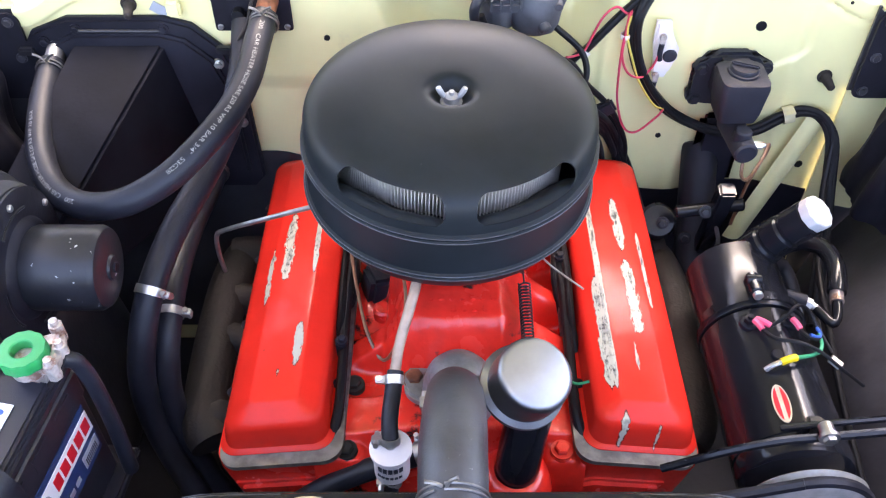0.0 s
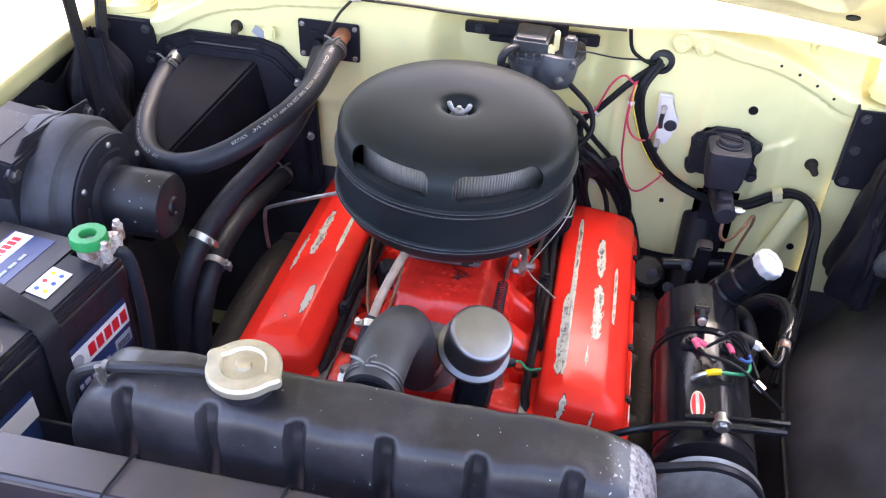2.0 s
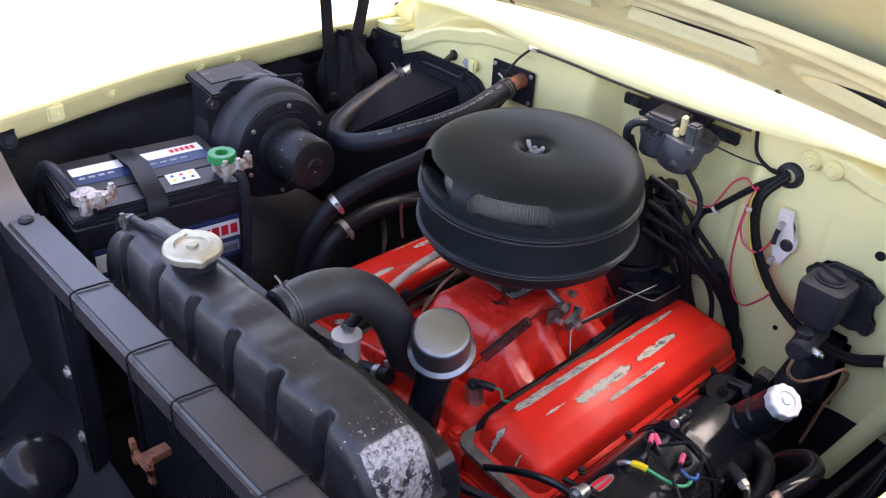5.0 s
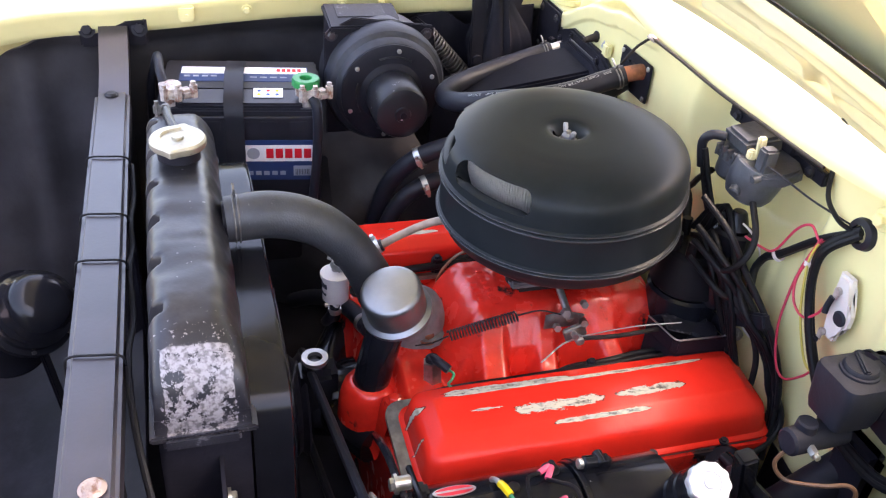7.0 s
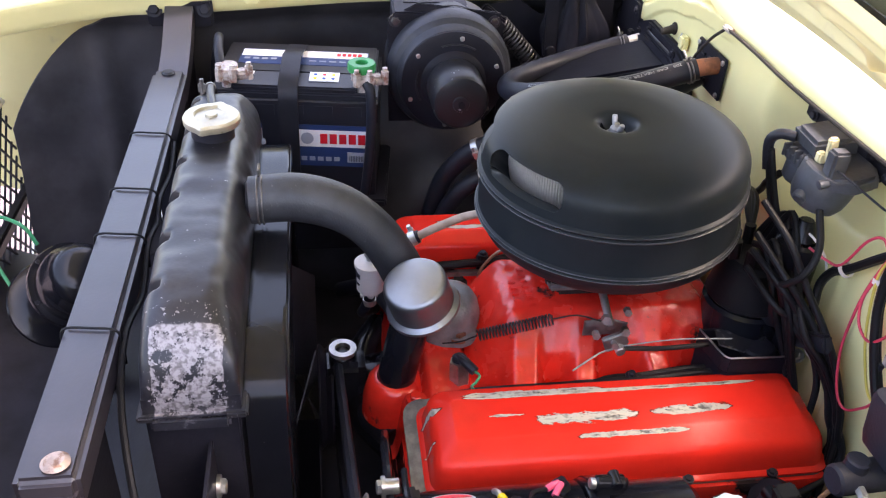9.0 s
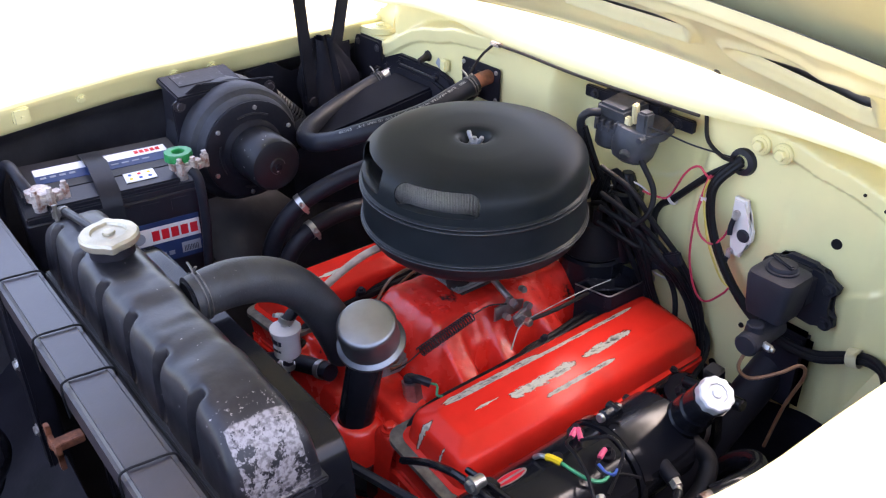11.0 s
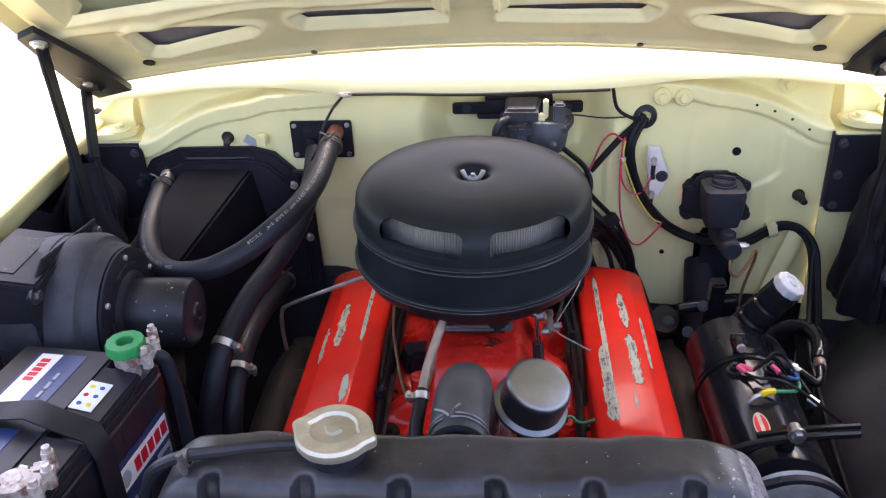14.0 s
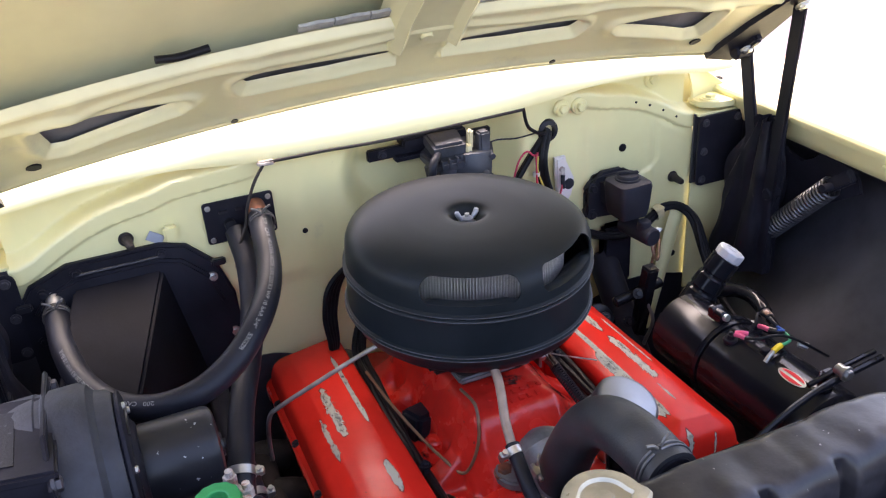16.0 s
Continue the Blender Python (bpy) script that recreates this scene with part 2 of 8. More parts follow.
COVER_R = material("worn_red_cover_paint", (0.74, 0.028, 0.017), 0.24, spec=0.20, coat=0.0, dent=0.20, var=0.08, scale=12, bump=0.18, bscale=90, rvar=0.12, specks=((0.06, 0.04, 0.035), 0.78, 45),
                   bare=(0.47, 0.45, 0.37), strips=((-0.0340, 0.0045, -0.20, 0.18, 0.22), (-0.0395, 0.0062, -0.200, -0.005, 0.42), (0.003, 0.0088, -0.125, 0.025, 0.55), (0.001, 0.0080, 0.01, 0.135, 0.55), (0.026, 0.0036, -0.08, 0.08, 0.50), (-0.027, 0.0080, -0.245, -0.195, 0.3), (0.012, 0.0045, -0.245, -0.205, 0.5), (-0.006, 0.0020, -0.175, -0.105, 0.9)))
COVER_L = material("chipped_red_cover_paint", (0.74, 0.028, 0.017), 0.24, spec=0.20, coat=0.0, dent=0.20, var=0.08, scale=12, bump=0.18, bscale=90, rvar=0.12, specks=((0.55, 0.5, 0.42), 0.79, 40),
                   bare=(0.47, 0.45, 0.37), strips=((0.031, 0.0042, -0.03, 0.17, 0.28), (0.024, 0.0060, -0.17, -0.075, 0.6), (-0.004, 0.0082, -0.04, 0.105, 0.6), (-0.024, 0.0042, -0.075, 0.045, 0.7), (0.006, 0.0050, -0.185, -0.140, 0.6), (-0.014, 0.0030, -0.145, -0.115, 0.7)))


def filter_material():
    m = bpy.data.materials.new("filter_gauze")
    m.use_nodes = True
    nt = m.node_tree
    p = nt.nodes["Principled BSDF"]
    tc = nt.nodes.new("ShaderNodeTexCoord").outputs["Object"]
    v = nt.nodes.new("ShaderNodeTexVoronoi")
    v.inputs["Scale"].default_value = 1100
    nt.links.new(tc, v.inputs["Vector"])
    col = mix_col(nt, ramp(nt, v.outputs["Distance"], 0.10, 0.50), (0.10, 0.095, 0.09), (0.62, 0.58, 0.54))
    nt.links.new(col, p.inputs["Base Color"])
    p.inputs["Roughness"].default_value, p.inputs["Metallic"].default_value = 0.45, 0.5
    return m


def chip_tank_end(m):
    """Chips the paint off the middle of the tank's end, down to pale metal."""
    nt = m.node_tree
    p = nt.nodes["Principled BSDF"]
    painted = p.inputs["Base Color"].links[0].from_socket
    tc = nt.nodes.new("ShaderNodeTexCoord").outputs["Object"]
    sep = nt.nodes.new("ShaderNodeSeparateXYZ")
    nt.links.new(tc, sep.inputs[0])
    side = math_node(nt, "ABSOLUTE", math_node(nt, "SUBTRACT", sep.outputs[1], 0.001))
    wob = math_node(nt, "MULTIPLY", noise_out(nt, tc, 60, 3.0, 0.6), 0.006)
    strip = ramp(nt, math_node(nt, "ADD", side, wob), 0.0355, 0.0345)
    start = math_node(nt, "ADD", sep.outputs[0], wob)
    patch = math_node(nt, "MULTIPLY", strip, ramp(nt, start, 0.2475, 0.2490))
    fringe = math_node(nt, "MULTIPLY", ramp(nt, side, 0.050, 0.030), ramp(nt, sep.outputs[0], 0.190, 0.250))
    chips = ramp(nt, noise_out(nt, tc, 58, 6.0, 0.74), 0.445, 0.465)
    flecks = ramp(nt, math_node(nt, "ADD", noise_out(nt, tc, 190, 4.0, 0.65), math_node(nt, "MULTIPLY", fringe, 0.13)), 0.715, 0.735)
    mask = math_node(nt, "MAXIMUM", math_node(nt, "MULTIPLY", patch, chips), math_node(nt, "MULTIPLY", flecks, ramp(nt, fringe, 0.0, 0.05)))
    metal = mix_col(nt, ramp(nt, noise_out(nt, tc, 210, 3.0, 0.6), 0.40, 0.64), (0.30, 0.275, 0.28), (0.13, 0.115, 0.12))
    nt.links.new(mix_col(nt, mask, painted, metal), p.inputs["Base Color"])


chip_tank_end(TANK)
GAUZE = filter_material()


# ---- mesh helpers ----
def chain(ob):
    m = Matrix()
    while ob:
        m = ob.matrix_basis @ m
        ob = ob.parent
    return m


def thing(name, at, label, category, group="", rz=0.0, kind=""):
    ob = new(name)
    ob.empty_display_size = 0.02
    ob.matrix_basis = pose(*at, 0, 0, rz)
    return tagged(ob, label, category, group, kind)


def part(name, bm, mat, parent=None, label="", sharp=32, local=False, flip=True):
    """Links a bmesh, in world metres (or the parent's own with local), as one mesh object."""
    if parent and not local:
        bm.transform(chain(parent).inverted())
    if flip:
        bmesh.ops.recalc_face_normals(bm, faces=bm.faces)
    me = bpy.data.meshes.new(name)
    bm.to_mesh(me)
    bm.free()
    me.shade_smooth()
    me.set_sharp_from_angle(angle=radians(sharp))
    me.materials.append(mat)
    ob = new(name, me)
    ob.parent = parent
    if label:
        ob["label"] = label
    return ob


def solid(name, bm, mat, label, category, group="", kind="", sharp=32):
    """A top-level thing of one mesh."""
    ob = part(name, bm, mat, sharp=sharp)
    return tagged(ob, label, category, group, kind)


def box(bm, c, s, rot=None, bevel=0.0, seg=2):
    m = Matrix.Translation(c) @ (rot or Matrix()) @ Matrix.Diagonal((*s, 1))
    vs = bmesh.ops.create_cube(bm, size=1, matrix=m)["verts"]
    if bevel:
        es = list({e for v in vs for e in v.link_edges})
        bmesh.ops.bevel(bm, geom=es, offset=bevel, segments=seg, affect="EDGES", clamp_overlap=True)
    return bm


def frame_to(p0, p1):
    d = Vector(p1) - Vector(p0)
    return Matrix.Translation(p0) @ d.to_track_quat("Z", "Y").to_matrix().to_4x4(), d.length


def lathe(bm, prof, seg=32, m=None, a0=0.0, a1=360.0, close=True):
    m = m or Matrix()
    full = abs(a1 - a0 - 360) < 1e-6
    n = seg if full else seg + 1
    rings = []
    for r, z in prof:
        if r < 1e-6:
            rings.append([bm.verts.new(m @ Vector((0, 0, z)))])
        else:
            rings.append([bm.verts.new(m @ Vector((r * math.cos(a), r * math.sin(a), z))) for a in (radians(a0 + (a1 - a0) * i / seg) for i in range(n))])
    for a, b in zip(rings, rings[1:]):
        for i in range(seg):
            j = (i + 1) % n if full else i + 1
            if len(a) == 1 and len(b) == 1:
                continue
            if len(a) == 1:
                bm.faces.new((a[0], b[j], b[i]))
            elif len(b) == 1:
                bm.faces.new((a[i], a[j], b[0]))
            else:
                bm.faces.new((a[i], a[j], b[j], b[i]))
    return bm


def cyl(bm, p0, p1, r0, r1=None, seg=24, round_=0.0):
    m, length = frame_to(p0, p1)
    r1 = r0 if r1 is None else r1
    q = round_
    prof = [(0, 0), (r0 - q, 0), (r0, q), (r1, length - q), (r1 - q, length), (0, length)] if q else [(0, 0), (r0, 0), (r1, length), (0, length)]
    return lathe(bm, prof, seg, m)


def spline(pts, sub=8):
    P = [Vector(p) for p in pts]
    P = [2 * P[0] - P[1]] + P + [2 * P[-1] - P[-2]]
    out = []
    for i in range(1, len(P) - 2):
        for k in range(sub):
            t = k / sub
            a, b, c, d = P[i - 1:i + 3]
            out.append(0.5 * ((2 * b) + (c - a) * t + (2 * a - 5 * b + 4 * c - d) * t * t + (3 * b - a - 3 * c + d) * t ** 3))
    out.append(P[-2])
    return out


def frames_along(path):
    fr = []
    t0 = (path[1] - path[0]).normalized()
    n = t0.orthogonal().normalized()
    for i, p in enumerate(path):
        t = (path[min(i + 1, len(path) - 1)] - path[max(i - 1, 0)]).normalized()
        n = (n - t * n.dot(t)).normalized()
        fr.append((p, t, n, t.cross(n)))
    return fr


def tube(bm, pts, r, seg=10, sub=8, smooth=True):
    path = spline(pts, sub) if smooth else [Vector(p) for p in pts]
    fr = frames_along(path)
    rings = []
    for k, (p, t, n, b) in enumerate(fr):
        rr = r(k / (len(fr) - 1)) if callable(r) else r
        rings.append([bm.verts.new(p + rr * (math.cos(2 * math.pi * i / seg) * n + math.sin(2 * math.pi * i / seg) * b)) for i in range(seg)])
    for a, b in zip(rings, rings[1:]):
        for i in range(seg):
            bm.faces.new((a[i], a[(i + 1) % seg], b[(i + 1) % seg], b[i]))
    bm.faces.new(rings[0][::-1])
    bm.faces.new(rings[-1])
    return bm


def sheet(bm, f, nu, nv, thick=0.0):
    g = [[bm.verts.new(f(i / nu, j / nv)) for j in range(nv + 1)] for i in range(nu + 1)]
    fs = [bm.faces.new((g[i][j], g[i + 1][j], g[i + 1][j + 1], g[i][j + 1])) for i in range(nu) for j in range(nv)]
    if thick:
        bm.normal_update()
        bmesh.ops.solidify(bm, geom=fs, thickness=thick)
    return bm


def prism(bm, poly, m, depth, bevel=0.0, seg=2):
    """Extrudes a flat outline (x, y) along z by depth, in the pose m."""
    n = len(poly)
    lo = [bm.verts.new(m @ Vector((x, y, 0))) for x, y in poly]
    hi = [bm.verts.new(m @ Vector((x, y, depth))) for x, y in poly]
    fs = [bm.faces.new(lo[::-1]), bm.faces.new(hi)]
    fs += [bm.faces.new((lo[i], lo[(i + 1) % n], hi[(i + 1) % n], hi[i])) for i in range(n)]
    if bevel:
        es = list({e for f in fs[:2] for e in f.edges})
        bmesh.ops.bevel(bm, geom=es, offset=bevel, segments=seg, affect="EDGES", clamp_overlap=True)
    return bm


def rounded(w, h, r, n=5):
    """A rounded rectangle round the origin."""
    out = []
    for cx, cy, a in ((w / 2 - r, h / 2 - r, 0), (-w / 2 + r, h / 2 - r, 90), (-w / 2 + r, -h / 2 + r, 180), (w / 2 - r, -h / 2 + r, 270)):
        out += [(cx + r * math.cos(radians(a + 90 * k / n)), cy + r * math.sin(radians(a + 90 * k / n))) for k in range(n + 1)]
    return out


def stack(bm, rings, m=None, cap=True):
    """Lofts closed outlines of equal length, each with its height: [(poly, z), ...]."""
    m = m or Matrix()
    rows = [[bm.verts.new(m @ Vector((x, y, z))) for x, y in poly] for poly, z in rings]
    n = len(rows[0])
    for a, b in zip(rows, rows[1:]):
        for i in range(n):
            bm.faces.new((a[i], a[(i + 1) % n], b[(i + 1) % n], b[i]))
    if cap:
        bm.faces.new(rows[0][::-1])
        bm.faces.new(rows[-1])
    return bm


def bolt(bm, at, axis, r=0.006, h=0.005, washer=True):
    a = Vector(axis).normalized()
    at = Vector(at)
    if washer:
        cyl(bm, at - a * 0.002, at + a * 0.0015, r * 1.45, seg=16)
    m, _ = frame_to(at, at + a)
    stack(bm, [([(r * math.cos(radians(60 * k)), r * math.sin(radians(60 * k))) for k in range(6)], 0), ([(r * math.cos(radians(60 * k)), r * math.sin(radians(60 * k))) for k in range(6)], h * 0.85),
               ([(0.8 * r * math.cos(radians(60 * k)), 0.8 * r * math.sin(radians(60 * k))) for k in range(6)], h)], m)
    return bm


def smooth(a, b, x):
    t = max(0.0, min(1.0, (x - a) / (b - a)))
    return t * t * (3 - 2 * t)


def clamp_ring(bm, at, axis, r, width=0.012, ears=True):
    a = Vector(axis).normalized()
    at = Vector(at)
    m, _ = frame_to(at - a * width / 2, at + a * width / 2)
    lathe(bm, [(r, 0), (r + 0.0014, 0), (r + 0.0014, width), (r, width), (r, 0)], 24, m)
    if ears:
        box(bm, m @ Vector((r + 0.005, 0, width / 2)), (0.010, 0.012, width * 0.8), m.to_3x3().to_4x4(), 0.001)
        cyl(bm, m @ Vector((r + 0.005, -0.012, width / 2)), m @ Vector((r + 0.005, 0.012, width / 2)), 0.003, seg=8)
    return bm


def wire_clamp(bm, at, axis, r, up=(0, 0, 1)):
    """A spring-wire hose clamp with two raised ends, on the side that up names."""
    a = Vector(axis).normalized()
    m, _ = frame_to(at, Vector(at) + a)
    side = m.to_3x3().inverted() @ Vector(up)
    m = m @ Matrix.Rotation(math.atan2(side.y, side.x), 4, "Z")
    for dz in (-0.0025, 0.0025):
        tube(bm, [m @ Vector((r * math.cos(t), r * math.sin(t), dz)) for t in (2 * math.pi * k / 24 for k in range(24))], 0.0011, 6, 2)
    for s in (-1, 1):
        tube(bm, [m @ Vector((r, 0.002 * s, 0)), m @ Vector((r + 0.006, 0.006 * s, 0)), m @ Vector((r + 0.010, 0.013 * s, 0))], 0.0016, 6, 3)
    return bm


def text_mesh(body, size):
    """The flat mesh of a line of writing, as vertices and faces, from x = 0."""
    cu = bpy.data.curves.new("writing", "FONT")
    cu.body, cu.size = body, size
    ob = bpy.data.objects.new("writing", cu)
    scene.collection.objects.link(ob)
    me = bpy.data.meshes.new_from_object(ob.evaluated_get(bpy.context.evaluated_depsgraph_get()))
    vs, fs = [v.co.copy() for v in me.vertices], [tuple(p.vertices) for p in me.polygons]
    bpy.data.objects.remove(ob)
    bpy.data.curves.remove(cu)
    bpy.data.meshes.remove(me)
    return vs, fs


# ---- setting ----
def build_ground():
    bm = bmesh.new()
    sheet(bm, lambda u, v: Vector(((u - 0.5) * 400, (v - 0.5) * 400, 0)), 8, 8)
    tagged(part("ground", bm, CONCRETE), "pale lavender concrete driveway under the car", "ground", kind="structure")


LEDGE = ((0.0, 1.056), (0.20, 1.052), (0.28, 1.047), (0.33, 1.043), (0.36, 1.034), (0.41, 1.026), (0.445, 1.015), (0.484, 0.996), (0.515, 0.977), (0.535, 0.969), (0.70, 0.966))


def ledge_z(x):
    """Height of the pressed ledge under the cowl."""
    a = abs(x)
    for (x0, z0), (x1, z1) in zip(LEDGE, LEDGE[1:]):
        if a <= x1:
            return z0 + (z1 - z0) * (a - x0) / (x1 - x0)
    return LEDGE[-1][1]


def firewall_y(x, z):
    y = 0.236 + 0.014 * smooth(0.20, 0.27, x)
    y += 0.052 * smooth(0.150, 0.105, math.hypot((x - 0.062) * 0.95, (z - 0.985) * 1.25))
    y -= 0.006 * smooth(-0.12, -0.16, x) * smooth(-0.56, -0.53, x) * smooth(0.84, 0.87, z)
    for x0, w in ((0.455, 0.010), (0.335, 0.008)):
        y -= 0.004 * math.exp(-((x - x0 - 0.05 * (1 - z) * (x0 > 0.4)) / w) ** 2) * smooth(1.0, 0.93, z)
    zl = ledge_z(x)
    side = smooth(0.19, 0.25, abs(x)) if x < 0 else smooth(0.262, 0.285, x)
    # welded flange strip, then the ledge that runs back to the upper panel
    y -= side * 0.0055 * smooth(zl - 0.029, zl - 0.026, z)
    y += side * 0.034 * smooth(zl - 0.004, zl + 0.009, z)
    step = 0.425 + 0.045 * smooth(0.86, 0.90, z)
    y -= 0.004 * smooth(step, step + 0.010, x) * smooth(zl - 0.030, zl - 0.040, z)
    y += 0.005 * smooth(0.205, 0.196, x) * smooth(0.155, 0.165, x) * smooth(0.98, 0.95, z)
    y -= 0.05 * smooth(0.62, 0.40, z)
    return y


def cowl_top(x):
    """Height of the firewall's upper lip."""
    a = abs(x)
    return 1.048 + 0.012 * smooth(0.12, 0.33, a) - 0.017 * smooth(0.40, 0.60, a)


def build_firewall():
    bm = bmesh.new()

    def f(u, v):
        x = -0.548 + 1.096 * u
        z = 0.36 + (cowl_top(x) - 0.36) * v
        return Vector((x, firewall_y(x, z), z))
    sheet(bm, f, 280, 250, 0.004)
    wall = tagged(part("firewall", bm, CREAM, sharp=50), "pale yellow painted steel firewall behind the engine", "firewall", kind="structure")
    bm = bmesh.new()

    def g(u, v):
        x = -0.61 + 1.22 * u
        z0 = cowl_top(x)
        out = smooth(0.24, 0.34, abs(x))
        rise, back = 0.0265 - 0.011 * out, 0.012 * out
        if v < 0.25:
            a = v / 0.25 * math.pi * 0.5
            return Vector((x, 0.220 + back + 0.020 * (1 - math.cos(a)), z0 - 0.006 + rise * math.sin(a)))
        w = (v - 0.25) / 0.75
        return Vector((x, 0.240 + back + 0.45 * w, z0 - 0.006 + rise + 0.035 * w + 0.012 * smooth(0.02, 0.10, w)))
    sheet(bm, g, 90, 40, 0.003)
    tagged(part("cowl", bm, CREAM, sharp=60), "pale yellow cowl panel above the firewall, brightly lit", "cowl", kind="structure")
    for s in (-1, 1):
        bm = bmesh.new()
        sheet(bm, lambda u, v: Vector((s * (0.546 + 0.10 * u), 0.231 + 0.11 * v, 0.966)), 8, 14, 0.004)
        # upright end panel behind the shelf, curving into the cowl
        sheet(bm, lambda u, v: Vector((s * (0.535 + 0.115 * u), 0.300 + 0.030 * v - 0.020 * (1 - u) ** 2 * v, 0.964 + (0.092 - 0.030 * u) * v)), 14, 10, 0.004)
        tagged(part("cowl_corner", bm, CREAM, sharp=60), "pale yellow cowl corner shelf under the hinge", "cowl", kind="structure")
    # black undercoat on the lower firewall beside the heater
    bm = bmesh.new()

    def low(u, v):
        x, z = -0.548 + 0.40 * u, 0.40 + (0.735 - 0.03 * smooth(0.75, 1.0, u) - 0.40) * v
        return Vector((x, firewall_y(x, z) - 0.004, z))
    sheet(bm, low, 24, 20, 0.002)
    part("black_lower_panel", bm, APRON, wall, "black lower panel", sharp=60)
    # black sheet over the lower right of the firewall, wavy along its top
    bm = bmesh.new()

    def low_right(u, v):
        x = 0.255 + 0.290 * u
        z = 0.40 + (0.660 - 0.012 * math.sin(u * 7) - 0.40) * v
        return Vector((x, firewall_y(x, z) - 0.004, z))
    sheet(bm, low_right, 20, 16, 0.002)
    part("black_lower_panel", bm, BAY, wall, "black lower panel", sharp=60)
    # holes, plugs and bolts in the firewall
    for n, at, r in (("hole_plug", (0.405, 0.250, 0.930), 0.007), ("hole_plug", (0.303, 0.248, 0.751), 0.004), ("hole_plug", (0.52, 0.249, 0.70), 0.006), ("hole_plug", (0.27, 0.249, 0.665), 0.006), ("hole_plug", (-0.157, 0.236, 0.925), 0.004)):
        bm = bmesh.new()
        cyl(bm, (at[0], firewall_y(at[0], at[2]) + 0.003, at[2]), (at[0], firewall_y(at[0], at[2]) - 0.0015, at[2]), r, seg=18)
        part(n, bm, WIRE, wall)
    for at in ((-0.399, 0.225, 0.974), (0.509, 0.25, 0.856)):
        bm = bmesh.new()
        yw = firewall_y(at[0], at[2])
        cyl(bm, (at[0], yw, at[2]), (at[0], yw - 0.004, at[2]), 0.010, seg=18, round_=0.001)
        cyl(bm, (at[0], yw, at[2]), (at[0] + 0.004, yw - 0.026, at[2] - 0.004), 0.0075, 0.005, seg=16, round_=0.002)
        part("rubber_plug", bm, BROWN, wall)
    for x, z, s in ((0.282, 1.024, 0.9), (0.314, 1.022, 0.9), (0.478, 1.030, 1.0)):
        bm = bmesh.new()
        yw = firewall_y(x, z)
        cyl(bm, (x, yw + 0.002, z), (x, yw - 0.005, z), 0.0155 * s, seg=20, round_=0.0015)
        bolt(bm, (x, yw - 0.005, z), (0, -1, 0), 0.0085 * s, 0.008)
        part("body_bolt", bm, CREAM, wall)
    for k in range(4):
        bm = bmesh.new()
        x = 0.425 + 0.028 * k
        z = ledge_z(x) - 0.014
        yw = firewall_y(x, z)
        cyl(bm, (x, yw + 0.001, z), (x, yw - 0.001, z), 0.0022, seg=10)
        part("spot_weld", bm, BROWN, wall)
    # small clip with peeled paper beside the heater plate
    bm = bmesh.new()
    box(bm, (-0.342, 0.222, 0.972), (0.018, 0.012, 0.022), bevel=0.003)
    part("paint_clip", bm, CREAM, wall)
    bm = bmesh.new()
    box(bm, (-0.362, 0.2275, 0.967), (0.022, 0.001, 0.014), Matrix.Rotation(0.6, 4, "Y"))
    part("peeled_paper", bm, GREYINK, wall)


def fender_x(y):
    return 0.532 + 0.070 * smooth(-0.62, -0.18, y) + 0.018 * smooth(-0.20, 0.25, y)


def build_fenders():
    for s, nm in ((-1, "fender"), (1, "fender")):
        root = thing(nm, (s * 0.75, -0.1, 0.3), "pale yellow front fender with a bolted inner flange", "fender", "front fenders")
        bm = bmesh.new()
        prof = [(0.022, -0.050), (0.017, -0.048), (0.0, -0.005), (0.003, 0.0), (0.030, 0.004), (0.10, 0.010), (0.19, 0.006), (0.245, -0.008), (0.275, -0.035), (0.29, -0.08), (0.30, -0.2), (0.30, -0.65)]
        def f(u, v):
            k = v * (len(prof) - 1)
            y0 = -1.05 + 0.27 * smooth(10.55, 10.64, k)
            y = y0 + (0.85 - y0) * u
            i = min(int(k), len(prof) - 2)
            t = k - i
            dx, dz = prof[i][0] * (1 - t) + prof[i + 1][0] * t, prof[i][1] * (1 - t) + prof[i + 1][1] * t
            x = fender_x(y) + dx - 0.10 * smooth(-0.62, -0.95, y)
            return Vector((s * x, y, 0.992 + dz - 0.02 * smooth(-0.55, -1.0, y)))
        sheet(bm, f, 60, 44, 0.002)
        part("panel", bm, CREAM, root, sharp=60)
        for y in (-0.442, -0.342, -0.173, -0.10):
            bm = bmesh.new()
            x = fender_x(y)
            if y == -0.442:
                box(bm, (s * (x + 0.002), y, 0.972), (0.012, 0.026, 0.026), bevel=0.003)
                cyl(bm, (s * (x - 0.009), y, 0.972), (s * (x - 0.0125), y, 0.972), 0.003, seg=10)
                part("clip", bm, CREAM, root)
            else:
                bolt(bm, (s * (x + 0.005), y, 0.968), (-s, 0, -0.35), 0.006, 0.005)
                part("bolt", bm, CREAM, root)


